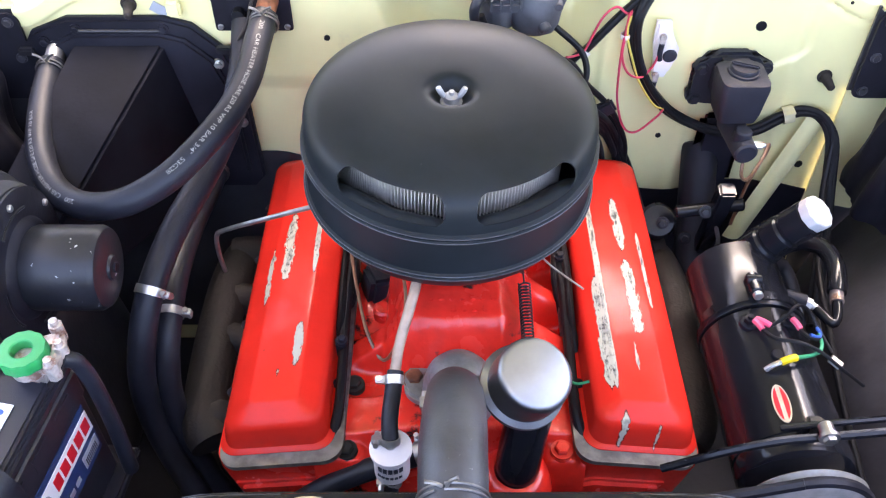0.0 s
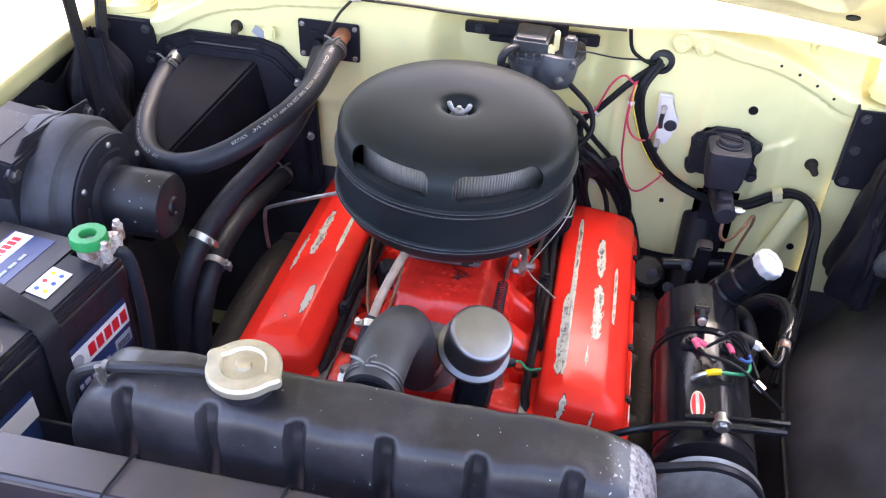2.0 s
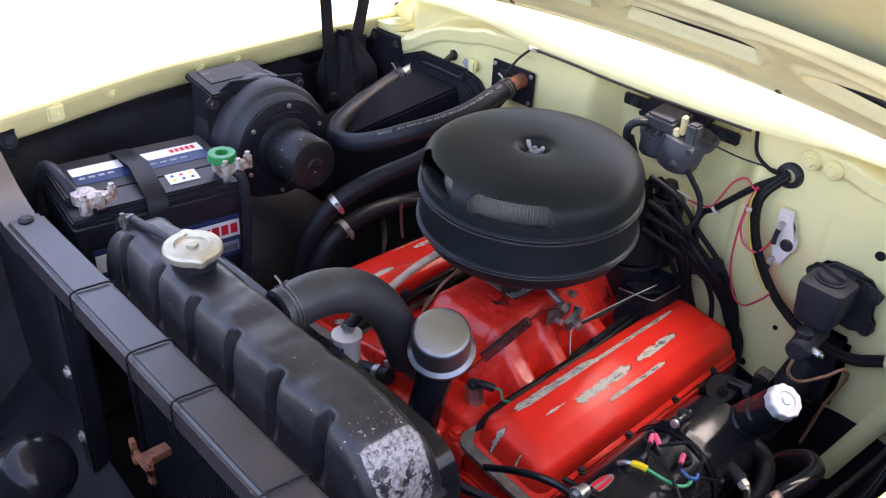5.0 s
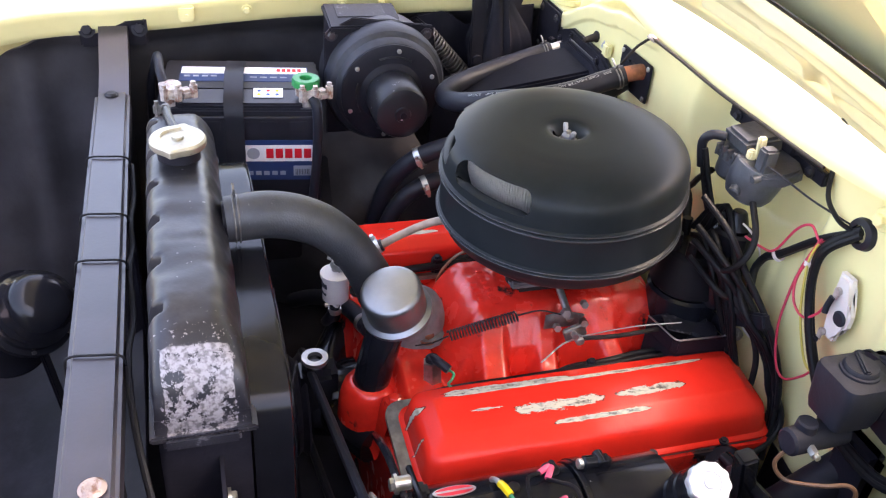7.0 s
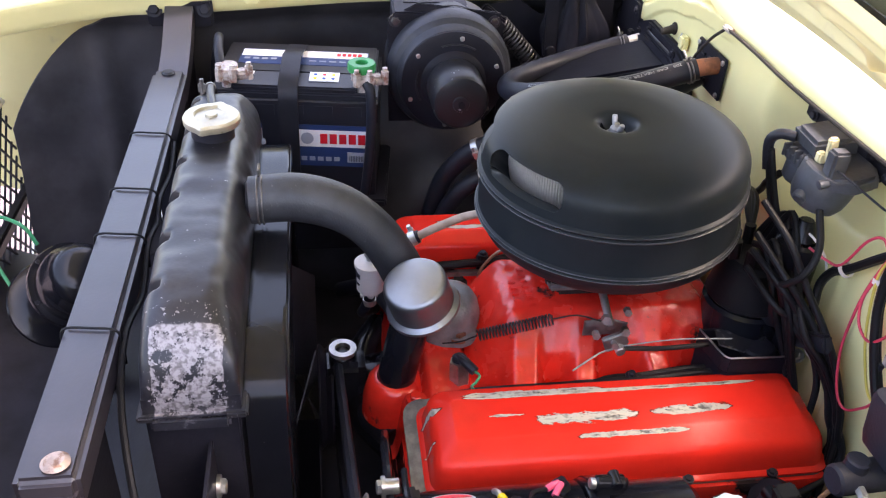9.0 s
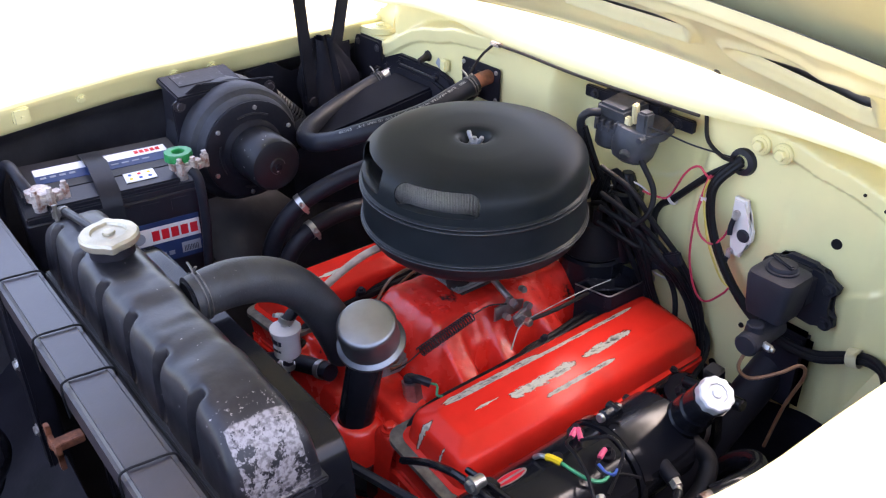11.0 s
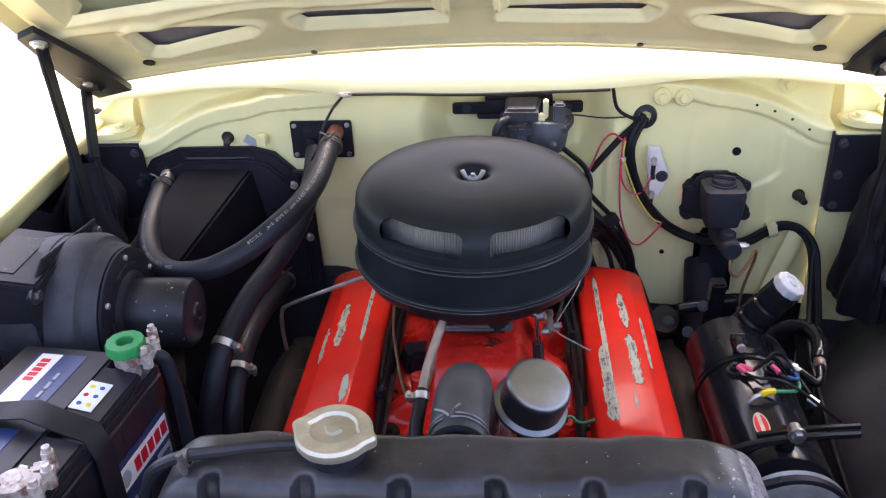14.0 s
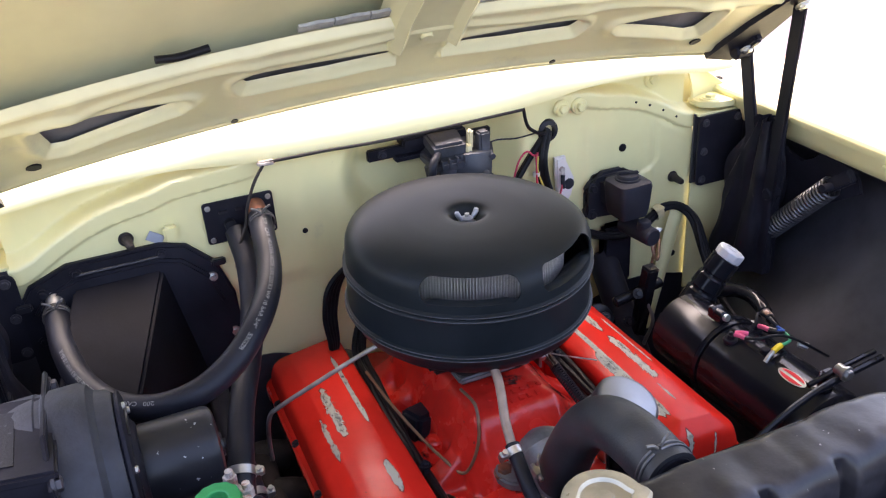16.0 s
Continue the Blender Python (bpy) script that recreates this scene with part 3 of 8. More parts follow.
def build_aprons():
    for s in (-1, 1):
        root = thing("inner_fender_apron", (s * 0.56, -0.2, 0.4), "black painted inner fender panel with a wheel hump", "inner fender", "inner fenders")
        bm = bmesh.new()

        def f(u, v):
            y0 = -0.848 if s < 0 else -0.88
            y = y0 + (0.235 - y0) * u
            top = 0.955 - 0.36 * (1 - math.sqrt(max(0.0, 1 - min(1.0, max(0.0, (-0.58 - y) / 0.30)) ** 2)))
            z = top - (top - 0.36 - 0.16 * (s < 0) * smooth(-0.79, -0.845, y)) * v
            x = fender_x(y) + 0.024 - 0.10 * smooth(-0.62, -0.95, y)
            x += 0.045 * smooth(0.955, 0.90, z)
            hump = 0.75 * smooth(0.36, 0.12, math.hypot((y + 0.05) * 0.9, (z - 0.50) * 1.0))
            x -= 0.20 * hump + 0.05 * smooth(0.75, 0.45, z)
            x -= 0.012 * math.exp(-((y + 0.70) / 0.02) ** 2)
            x += 0.006 * math.sin(y * 17 + z * 9)
            return Vector((s * x, y, z))
        sheet(bm, f, 90, 50, 0.003)
        part("panel", bm, APRON, root, sharp=60)
        bm = bmesh.new()
        sheet(bm, lambda u, v: Vector((s * (0.543 + 0.16 * u), 0.237, (0.838 if s > 0 else 0.36) + (0.127 if s > 0 else 0.605) * v)), 4, 8, 0.004)
        part("rear_closing_panel", bm, APRON, root)
        if s > 0:
            bm = bmesh.new()
            sheet(bm, lambda u, v: Vector((0.543 + 0.16 * u, 0.236 - 0.006 * math.exp(-((u - 0.45) / 0.08) ** 2), 0.625 + 0.213 * v)), 24, 8, 0.004)
            part("lower_corner_panel", bm, CREAM, root, "cream painted lower corner panel")
            bm = bmesh.new()
            sheet(bm, lambda u, v: Vector((0.543 + 0.16 * u, 0.236, 0.36 + 0.265 * v)), 4, 4, 0.004)
            part("toe_panel", bm, APRON, root)
        # bolted plate closing the corner beside the firewall
        bm = bmesh.new()
        m = pose(s * 0.589, 0.226, 0.900, 90, 0, 0)
        prism(bm, rounded(0.094, 0.128, 0.012), m, 0.004, 0.001)
        pl = part("corner_plate", bm, BAY, root)
        for dx, dz in ((-0.034, 0.052), (0.034, 0.052), (-0.034, -0.052), (-0.034, 0.0), (0.034, -0.02)):
            bm = bmesh.new()
            bolt(bm, (s * 0.589 + s * dx, 0.2215, 0.900 + dz), (0, -1, 0), 0.005, 0.004)
            part("bolt", bm, APRON, pl)
        # pressed bracket plate that carries the hinge spring
        bm = bmesh.new()
        ribs = [(0.205, 0.955), (0.150, 0.952), (0.100, 0.925), (0.070, 0.915), (0.045, 0.935), (0.020, 0.948), (-0.040, 0.935), (-0.052, 0.905), (-0.020, 0.885), (0.060, 0.835), (0.110, 0.775), (0.205, 0.760)]
        m = Matrix(((0, 0, s, s * 0.626), (1, 0, 0, 0), (0, 1, 0, 0), (0, 0, 0, 1)))
        prism(bm, ribs if s > 0 else ribs[::-1], m, 0.006, 0.002)
        part("hinge_plate", bm, BAY, root, sharp=40)
        bm = bmesh.new()
        tube(bm, [(s * 0.624, 0.110, 0.795), (s * 0.622, 0.060, 0.850), (s * 0.622, 0.005, 0.897), (s * 0.622, -0.030, 0.922)], 0.004, 8, 5)
        part("pressed_rib", bm, APRON, root)
    # front splash panels ahead of the radiator support
    bm = bmesh.new()
    sheet(bm, lambda u, v: Vector((-0.62 + 1.24 * u, -0.555 - 0.425 * v, 0.53 - 0.12 * math.sin(v * 2.6) + 0.03 * math.sin(u * 9))), 40, 20, 0.004)
    tagged(part("splash_tray", bm, BAY, sharp=60), "black painted lower splash panel behind the grille", "splash panel", kind="structure")
    bm = bmesh.new()
    # left open beside the grille, where daylight comes in
    sheet(bm, lambda u, v: Vector((-0.10 + 0.72 * u, -1.0, 0.35 + 0.37 * v)), 16, 8, 0.004)
    sheet(bm, lambda u, v: Vector((-0.62 + 1.24 * u, -1.0, 0.72 + 0.13 * v)), 30, 4, 0.004)
    tagged(part("front_panel", bm, BAY, sharp=60), "black inner front panel of the car", "front panel", kind="structure")
    bm = bmesh.new()
    sheet(bm, lambda u, v: Vector((-0.64 + 1.28 * u, -1.02 + 1.30 * v, 0.36)), 4, 4, 0.01)
    tagged(part("underbody", bm, BAY), "dark underside closing the engine bay", "underbody", kind="structure")


def hood_point(x, v, d=0.0):
    a = radians(39)
    return Vector((x, 0.215 - math.cos(a) * v - math.sin(a) * d, 1.112 + math.sin(a) * v - math.cos(a) * d - 0.14 * x * x))


SLOT_SIDE = [(0.300, 0.122), (0.452, 0.157), (0.462, 0.148), (0.452, 0.094), (0.435, 0.088), (0.390, 0.098), (0.310, 0.113)]
SLOT_MID = [(0.036, 0.118), (0.042, 0.133), (0.216, 0.146), (0.234, 0.138), (0.224, 0.120), (0.12, 0.114)]


def poly_dist(poly, px, py):
    """Signed distance to an outline, below zero inside."""
    best, inside = 1e9, False
    n = len(poly)
    for i in range(n):
        (ax, ay), (bx, by) = poly[i], poly[(i + 1) % n]
        dx, dy = bx - ax, by - ay
        t = max(0, min(1, ((px - ax) * dx + (py - ay) * dy) / (dx * dx + dy * dy)))
        best = min(best, math.hypot(px - ax - t * dx, py - ay - t * dy))
        if (ay > py) != (by > py) and px < ax + (py - ay) * dx / (by - ay):
            inside = not inside
    return -best if inside else best


def build_hood():
    root = thing("hood", (0, 0.215, 1.11), "open pale yellow hood seen from below, with a slotted inner frame", "hood")
    half = 0.585
    bm = bmesh.new()
    sheet(bm, lambda u, v: hood_point((2 * u - 1) * (half + 0.02), 1.25 * v, (-0.006 * smooth(0.0, 0.03, v) - 0.022 * smooth(0.06, 0.14, v) - 0.03 * math.sin(v * 3.0)) * smooth(1.0, 0.94, abs(2 * u - 1)) - 0.004), 40, 50, -0.002)
    part("outer_skin", bm, HOOD_IN, root, sharp=60)
    # dull grey panel added between skin and frame, darkening the slots
    bm = bmesh.new()
    sheet(bm, lambda u, v: hood_point((2 * u - 1) * 0.52, 0.07 + 0.11 * v, -0.0065 - 0.03 * math.sin((0.07 + 0.11 * v) * 2.4)), 30, 8, 0.001)
    part("inner_lining", bm, SLOT_GREY, root, "dull grey panel behind the slots", sharp=60)
    # rear frame rail with pressed slots
    NU, NV, V1 = 480, 84, 0.200
    bm = bmesh.new()
    depth = {}

    def slot_d(x, v):
        a = abs(x)
        return min(poly_dist(SLOT_SIDE, a, v), poly_dist(SLOT_MID, a, v)) if 0.03 < a < 0.50 and 0.05 < v < 0.185 else 0.05
    grid = []
    for i in range(NU + 1):
        row = []
        for j in range(NV + 1):
            x, v = (2 * i / NU - 1) * half, V1 * j / NV
            sd = edge_sd = slot_d(x, v)
            if -0.005 < sd < 0.0:
                e = 0.0004
                gx, gv = (slot_d(x + e, v) - slot_d(x - e, v)) / (2 * e), (slot_d(x, v + e) - slot_d(x, v - e)) / (2 * e)
                if sd < -0.0012:
                    x, v = x - (sd + 0.0012) * gx, v - (sd + 0.0012) * gv
                    edge_sd = -0.0012
            d = 0.005 * math.exp(-((sd - 0.016) / 0.009) ** 2) * smooth(0.145, 0.11, v)
            d -= 0.007 * smooth(0.0025, -0.003, edge_sd)
            d -= 0.012 * smooth(0.193, 0.200, v)
            d += 0.005 * math.exp(-((v - 0.172 - 0.006 * math.cos(x * 22)) / 0.007) ** 2)
            d -= 0.006 * smooth(0.02, 0.0, v)
            d += 0.004 * math.exp(-((v - 0.028) / 0.010) ** 2)
            d += 0.0045 * math.exp(-((sd - 0.012) / 0.006) ** 2) * (sd < 0.04)
            d -= 0.010 * smooth(half - 0.03, half, abs(x))
            for k in (-0.42, -0.22, 0.22, 0.42):
                d += 0.003 * math.exp(-((x - k) ** 2 + (v - 0.176) ** 2) / 0.00022)
            row.append(bm.verts.new(hood_point(x, v, d)))
            depth[i, j] = sd
        grid.append(row)
    for i in range(NU):
        for j in range(NV):
            if max(depth[i, j], depth[i + 1, j], depth[i, j + 1], depth[i + 1, j + 1]) > -0.0012:
                bm.faces.new((grid[i][j], grid[i + 1][j], grid[i + 1][j + 1], grid[i][j + 1]))
    bmesh.ops.delete(bm, geom=[v for v in bm.verts if not v.link_faces], context="VERTS")
    part("rear_frame", bm, HOOD_IN, root, sharp=70)
    # centre rib and side rails
    bm = bmesh.new()
    rib = [(-0.060, -0.030), (-0.050, 0.000), (-0.038, 0.010), (-0.028, 0.000), (0.028, 0.000), (0.038, 0.010), (0.050, 0.000), (0.060, -0.030)]
    sheet(bm, lambda u, v: hood_point(rib[round(u * 7)][0] * (1 - 0.25 * v), 0.148 + 1.0 * v, rib[round(u * 7)][1] + 0.006 * smooth(0.06, 0.0, v)), 7, 30)
    part("centre_rib", bm, HOOD_IN, root, sharp=25)
    bm = bmesh.new()
    cyl(bm, hood_point(-0.004, 0.168, -0.004), hood_point(-0.004, 0.168, 0.0085), 0.0085, seg=18, round_=0.001)
    part("rib_rivet", bm, HOOD_IN, root)
    for s in (-1, 1):
        bm = bmesh.new()
        sec = [(0.515, -0.030), (0.525, -0.008), (0.535, 0.0), (0.565, 0.0), (0.585, -0.012), (0.592, -0.04)]
        sheet(bm, lambda u, v: hood_point(s * (sec[round(u * 5)][0]), 0.19 + 0.98 * v, sec[round(u * 5)][1]), 5, 30)
        part("side_rail", bm, HOOD_IN, root, sharp=25)
        for x, v, r in ((0.478, 0.055, 0.009), (0.235, 0.028, 0.005)):
            bm = bmesh.new()
            cyl(bm, hood_point(s * x, v, -0.004), hood_point(s * x, v, 0.0048 if r < 0.006 else 0.0018), r, seg=18)
            part("drain_hole", bm, WIRE, root)
        # black hinge bracket bolted along the rail
        bm = bmesh.new()
        out = [(0.524, 0.012), (0.580, 0.006), (0.592, 0.05), (0.590, 0.215), (0.562, 0.225), (0.534, 0.12)]
        vs = [bm.verts.new(hood_point(s * x, v, 0.006 + 0.004 * (v < 0.2))) for x, v in out]
        f = bm.faces.new(vs)
        bm.normal_update()
        bmesh.ops.solidify(bm, geom=[f], thickness=0.010)
        br = part("hinge_bracket", bm, BAY, root, "black painted hinge bracket")
        for v in (0.06, 0.195):
            bm = bmesh.new()
            bolt(bm, hood_point(s * 0.570, v, 0.017), hood_point(0, 0, 1) - hood_point(0, 0, 0), 0.008, 0.006)
            part("bolt", bm, ZINC, br)
    # seam sealer patches and a dark cable slot on the skin
    rnd = random.Random(4)
    for k in range(6):
        x0 = -0.165 + 0.0435 * k if k < 3 else 0.042 + 0.032 * (k - 3)
        bm = bmesh.new()
        w = 0.042 if k < 3 else 0.031
        tilt, lift = rnd.uniform(-0.002, 0.002), rnd.uniform(0, 0.002)
        sheet(bm, lambda u, v: hood_point(x0 + w * u, 0.198 + 0.013 * v + tilt * u - 0.001 * math.sin(u * 9), -0.015 + lift), 6, 3, 0.004)
        part("sealer_strip", bm, SEALER, root, "grey cracked seam sealer strip")
    bm = bmesh.new()
    tube(bm, [hood_point(-0.325, 0.209, -0.016), hood_point(-0.300, 0.206, -0.014), hood_point(-0.266, 0.206, -0.016)], 0.0045, 10, 4)
    part("cable_end", bm, WIRE, root)
    return root


def build_hinges(hood):
    for s in (-1, 1):
        bm = bmesh.new()
        box(bm, (s * 0.572, 0.160, 1.096), (0.016, 0.060, 0.016), Matrix.Rotation(radians(-39), 4, "X"), 0.004)
        cyl(bm, (s * 0.556, 0.172, 1.084), (s * 0.590, 0.172, 1.084), 0.012, seg=18, round_=0.003)
        root = part("hinge", bm, BAY, hood, "black hood hinge with struts and a coil spring")
        for x, w, a, b in ((0.566, 0.024, (0.060, 1.175), (0.078, 0.86)), (0.578, 0.026, (0.175, 1.085), (0.112, 0.83))):
            bm = bmesh.new()
            pa, pb = Vector((s * x, *a)), Vector((s * (x + 0.012), *b))
            m, length = frame_to(pa, pb)
            ang = math.atan2(pb.y - pa.y, -(pb.z - pa.z))
            box(bm, (pa + pb) / 2, (0.007, w, length), Matrix.Rotation(ang, 4, "X"), 0.002)
            cyl(bm, pb + Vector((-0.012, 0, 0.01)), pb + Vector((0.012, 0, 0.01)), 0.010, seg=16, round_=0.002)
            part("strut", bm, BAY, root)
        bm = bmesh.new()
        a, b = Vector((s * 0.608, -0.012, 0.908)), Vector((s * 0.606, 0.102, 0.786))
        m, length = frame_to(a, b)
        tube(bm, [m @ Vector((0.0165 * math.cos(t), 0.0165 * math.sin(t), length * k / 264)) for k, t in ((k, 2 * math.pi * k / 12) for k in range(265))], 0.0021, 6, 1)
        part("spring", bm, SPRING, root, "dark steel coil spring")
        bm = bmesh.new()
        box(bm, a + Vector((s * 0.004, -0.012, 0.012)), (0.014, 0.050, 0.022), Matrix.Rotation(radians(-38), 4, "X"), 0.003)
        cyl(bm, a + Vector((-0.02, 0, 0)), a + Vector((0.02, 0, 0)), 0.007, seg=14)
        part("spring_hook", bm, BAY, root)
        bm = bmesh.new()

        def boot(u, v):
            c, n = math.cos(2 * math.pi * u), math.sin(2 * math.pi * u)
            wide = 0.45 + 0.55 * smooth(0.0, 0.35, v) + 0.25 * v
            p = Vector((s * (0.590 + 0.026 * wide * c), 0.118 + 0.030 * v + 0.052 * wide * n, 0.985 - 0.27 * v))
            fold = noise.noise(Vector((c * 1.6, n * 1.6 + s * 7, v * 2.2))) * 0.020 + noise.noise(Vector((c * 4.5, n * 4.5 + s * 3, v * 3.5))) * 0.010
            return p + Vector((s * c, n, 0)) * fold
        sheet(bm, boot, 60, 40)
        part("hinge_boot", bm, BAY, root, "crumpled black cover round the hinge arm", sharp=70)
        # cream cowl bracket: a tongue with a bolt and a curled ear behind it
        bm = bmesh.new()
        tongue = [(0.045 * math.copysign(abs(math.cos(a)) ** 0.8, math.cos(a)), 0.033 * math.sin(a) - 0.006 * math.cos(a)) for a in (2 * math.pi * k / 36 for k in range(36))]
        prism(bm, [(s * x, y) for x, y in (tongue if s > 0 else tongue[::-1])], pose(s * 0.602, 0.262, 0.971), 0.010, 0.004, 3)

        def ear(u, v):
            w = 0.074 * (1 - v) ** 1.3 + 0.014
            return Vector((s * (0.566 + w * u), 0.274 + 0.030 * v ** 1.6 + 0.012 * math.sin(u * math.pi) * (1 - v), 0.976 + 0.066 * v ** 0.8))
        sheet(bm, ear, 12, 10, 0.004)
        part("cowl_bracket", bm, CREAM, root, "cream painted cowl bracket with a curled ear", sharp=45)
        bm = bmesh.new()
        cyl(bm, (s * 0.585, 0.252, 0.980), (s * 0.585, 0.252, 0.984), 0.019, seg=24, round_=0.002)
        bolt(bm, (s * 0.585, 0.252, 0.984), (0, 0, 1), 0.009, 0.007)
        part("bolt", bm, CREAM, root)
        bm = bmesh.new()
        cyl(bm, (s * 0.640, 0.305, 0.992), (s * 0.640, 0.292, 0.992), 0.010, seg=18, round_=0.003)
        part("rubber_stop", bm, BROWN, root, "dark rubber stop")


# ---- radiator and its support ----
def build_support():
    root = thing("radiator_support", (0, -0.56, 0.40), "black steel radiator support bar tied with thin cords", "radiator support")
    bm = bmesh.new()
    box(bm, (-0.005, -0.5615, 0.888), (0.80, 0.050, 0.038), bevel=0.006, seg=3)
    part("top_cover", bm, BAR, root, "scuffed grey-black top cover")
    for s in (-1, 1):
        bm = bmesh.new()
        rows = []
        for p in spline([(s * 0.38, -0.5615, 0.874), (s * 0.42, -0.5615, 0.880), (s * 0.48, -0.560, 0.900), (s * 0.552, -0.558, 0.945)], 6):
            rows.append([bm.verts.new(p + Vector((-s * dz * 0.5, dy, dz))) for dy, dz in ((-0.022, -0.013), (0.022, -0.013), (0.022, 0.013), (-0.022, 0.013))])
        for a, b in zip(rows, rows[1:]):
            for k in range(4):
                bm.faces.new((a[k], a[(k + 1) % 4], b[(k + 1) % 4], b[k]))
        bm.faces.new(rows[0][::-1])
        bm.faces.new(rows[-1])
        arm = part("end_arm", bm, BAR, root)
        bm = bmesh.new()
        box(bm, (s * 0.556, -0.558, 0.945), (0.012, 0.105, 0.05), Matrix.Rotation(radians(-8 * s), 4, "Y"), 0.004)
        part("end_bracket", bm, BAY, arm)
    for s in (-1, 1):
        for dy in (-0.04, 0.04):
            bm = bmesh.new()
            bolt(bm, (s * 0.548, -0.558 + dy, 0.952), (-s, 0, 0.3), 0.009, 0.008)
            part("bolt", bm, BAY, root)
    bm = bmesh.new()
    cyl(bm, (-0.389, -0.562, 0.905), (-0.389, -0.562, 0.912), 0.010, seg=18, round_=0.003)
    part("bolt", bm, BAY_GREY, root)
    bm = bmesh.new()
    cyl(bm, (0.377, -0.556, 0.905), (0.377, -0.556, 0.9125), 0.0115, seg=20, round_=0.004)
    part("bolt", bm, RUSTY_STEEL, root, "rusty bolt head")
    for x in (-0.190, -0.045, 0.052, 0.212):
        bm = bmesh.new()
        loop = [(x + 0.002, -0.588, 0.865), (x, -0.5885, 0.900), (x - 0.001, -0.582, 0.9085), (x + 0.002, -0.56, 0.9095), (x + 0.004, -0.541, 0.9085), (x + 0.005, -0.5345, 0.900), (x + 0.004, -0.5345, 0.866)]
        tube(bm, loop, 0.0014, 6, 4)
        part("cord", bm, WIRE, root)
    # hanging cable clipped along the back of the bar
    bm = bmesh.new()
    tube(bm, [(-0.19, -0.533, 0.893), (-0.12, -0.531, 0.885), (-0.045, -0.533, 0.894), (0.0, -0.531, 0.888), (0.052, -0.533, 0.894), (0.13, -0.530, 0.882), (0.212, -0.533, 0.893), (0.30, -0.525, 0.86), (0.40, -0.50, 0.74)], 0.0035, 8, 6)
    part("cable", bm, WIRE, root)
    # side walls and uprights
    for s in (-1, 1):
        bm = bmesh.new()
        sheet(bm, lambda u, v: Vector((s * (0.285 + 0.33 * u), -0.548 - 0.01 * math.sin(u * 3), 0.40 + (0.47 + 0.04 * u) * v)), 12, 12, 0.003)
        part("side_baffle", bm, BAY, root, sharp=60)
        bm = bmesh.new()
        box(bm, (s * 0.290, -0.565, 0.63), (0.035, 0.030, 0.48), bevel=0.004)
        part("upright", bm, BAY, root)
        for z in (0.72, 0.60, 0.50):
            bm = bmesh.new()
            bolt(bm, (s * 0.290, -0.580, z), (0, -1, 0), 0.007, 0.006)
            part("bolt", bm, ZINC if s < 0 else STEEL, root)
        # inner bracket behind the radiator edge
        bm = bmesh.new()
        box(bm, (s * 0.305, -0.455, 0.74), (0.10, 0.004, 0.16), bevel=0.001)
        part("radiator_strap", bm, BAY, root)
        for dx, z in ((0.0, 0.775), (0.06, 0.70)):
            bm = bmesh.new()
            bolt(bm, (s * (0.297 + dx), -0.450, z), (0, 1, 0), 0.008, 0.007)
            part("bolt", bm, ZINC, root)
    bm = bmesh.new()
    box(bm, (-0.020, -0.600, 0.778), (0.050, 0.006, 0.012), bevel=0.001)
    box(bm, (-0.040, -0.600, 0.778), (0.010, 0.006, 0.036), bevel=0.001)
    box(bm, (0.000, -0.600, 0.778), (0.010, 0.006, 0.036), bevel=0.001)
    box(bm, (-0.020, -0.583, 0.778), (0.016, 0.030, 0.010), bevel=0.001)
    part("rusty_bracket", bm, RUST, root)


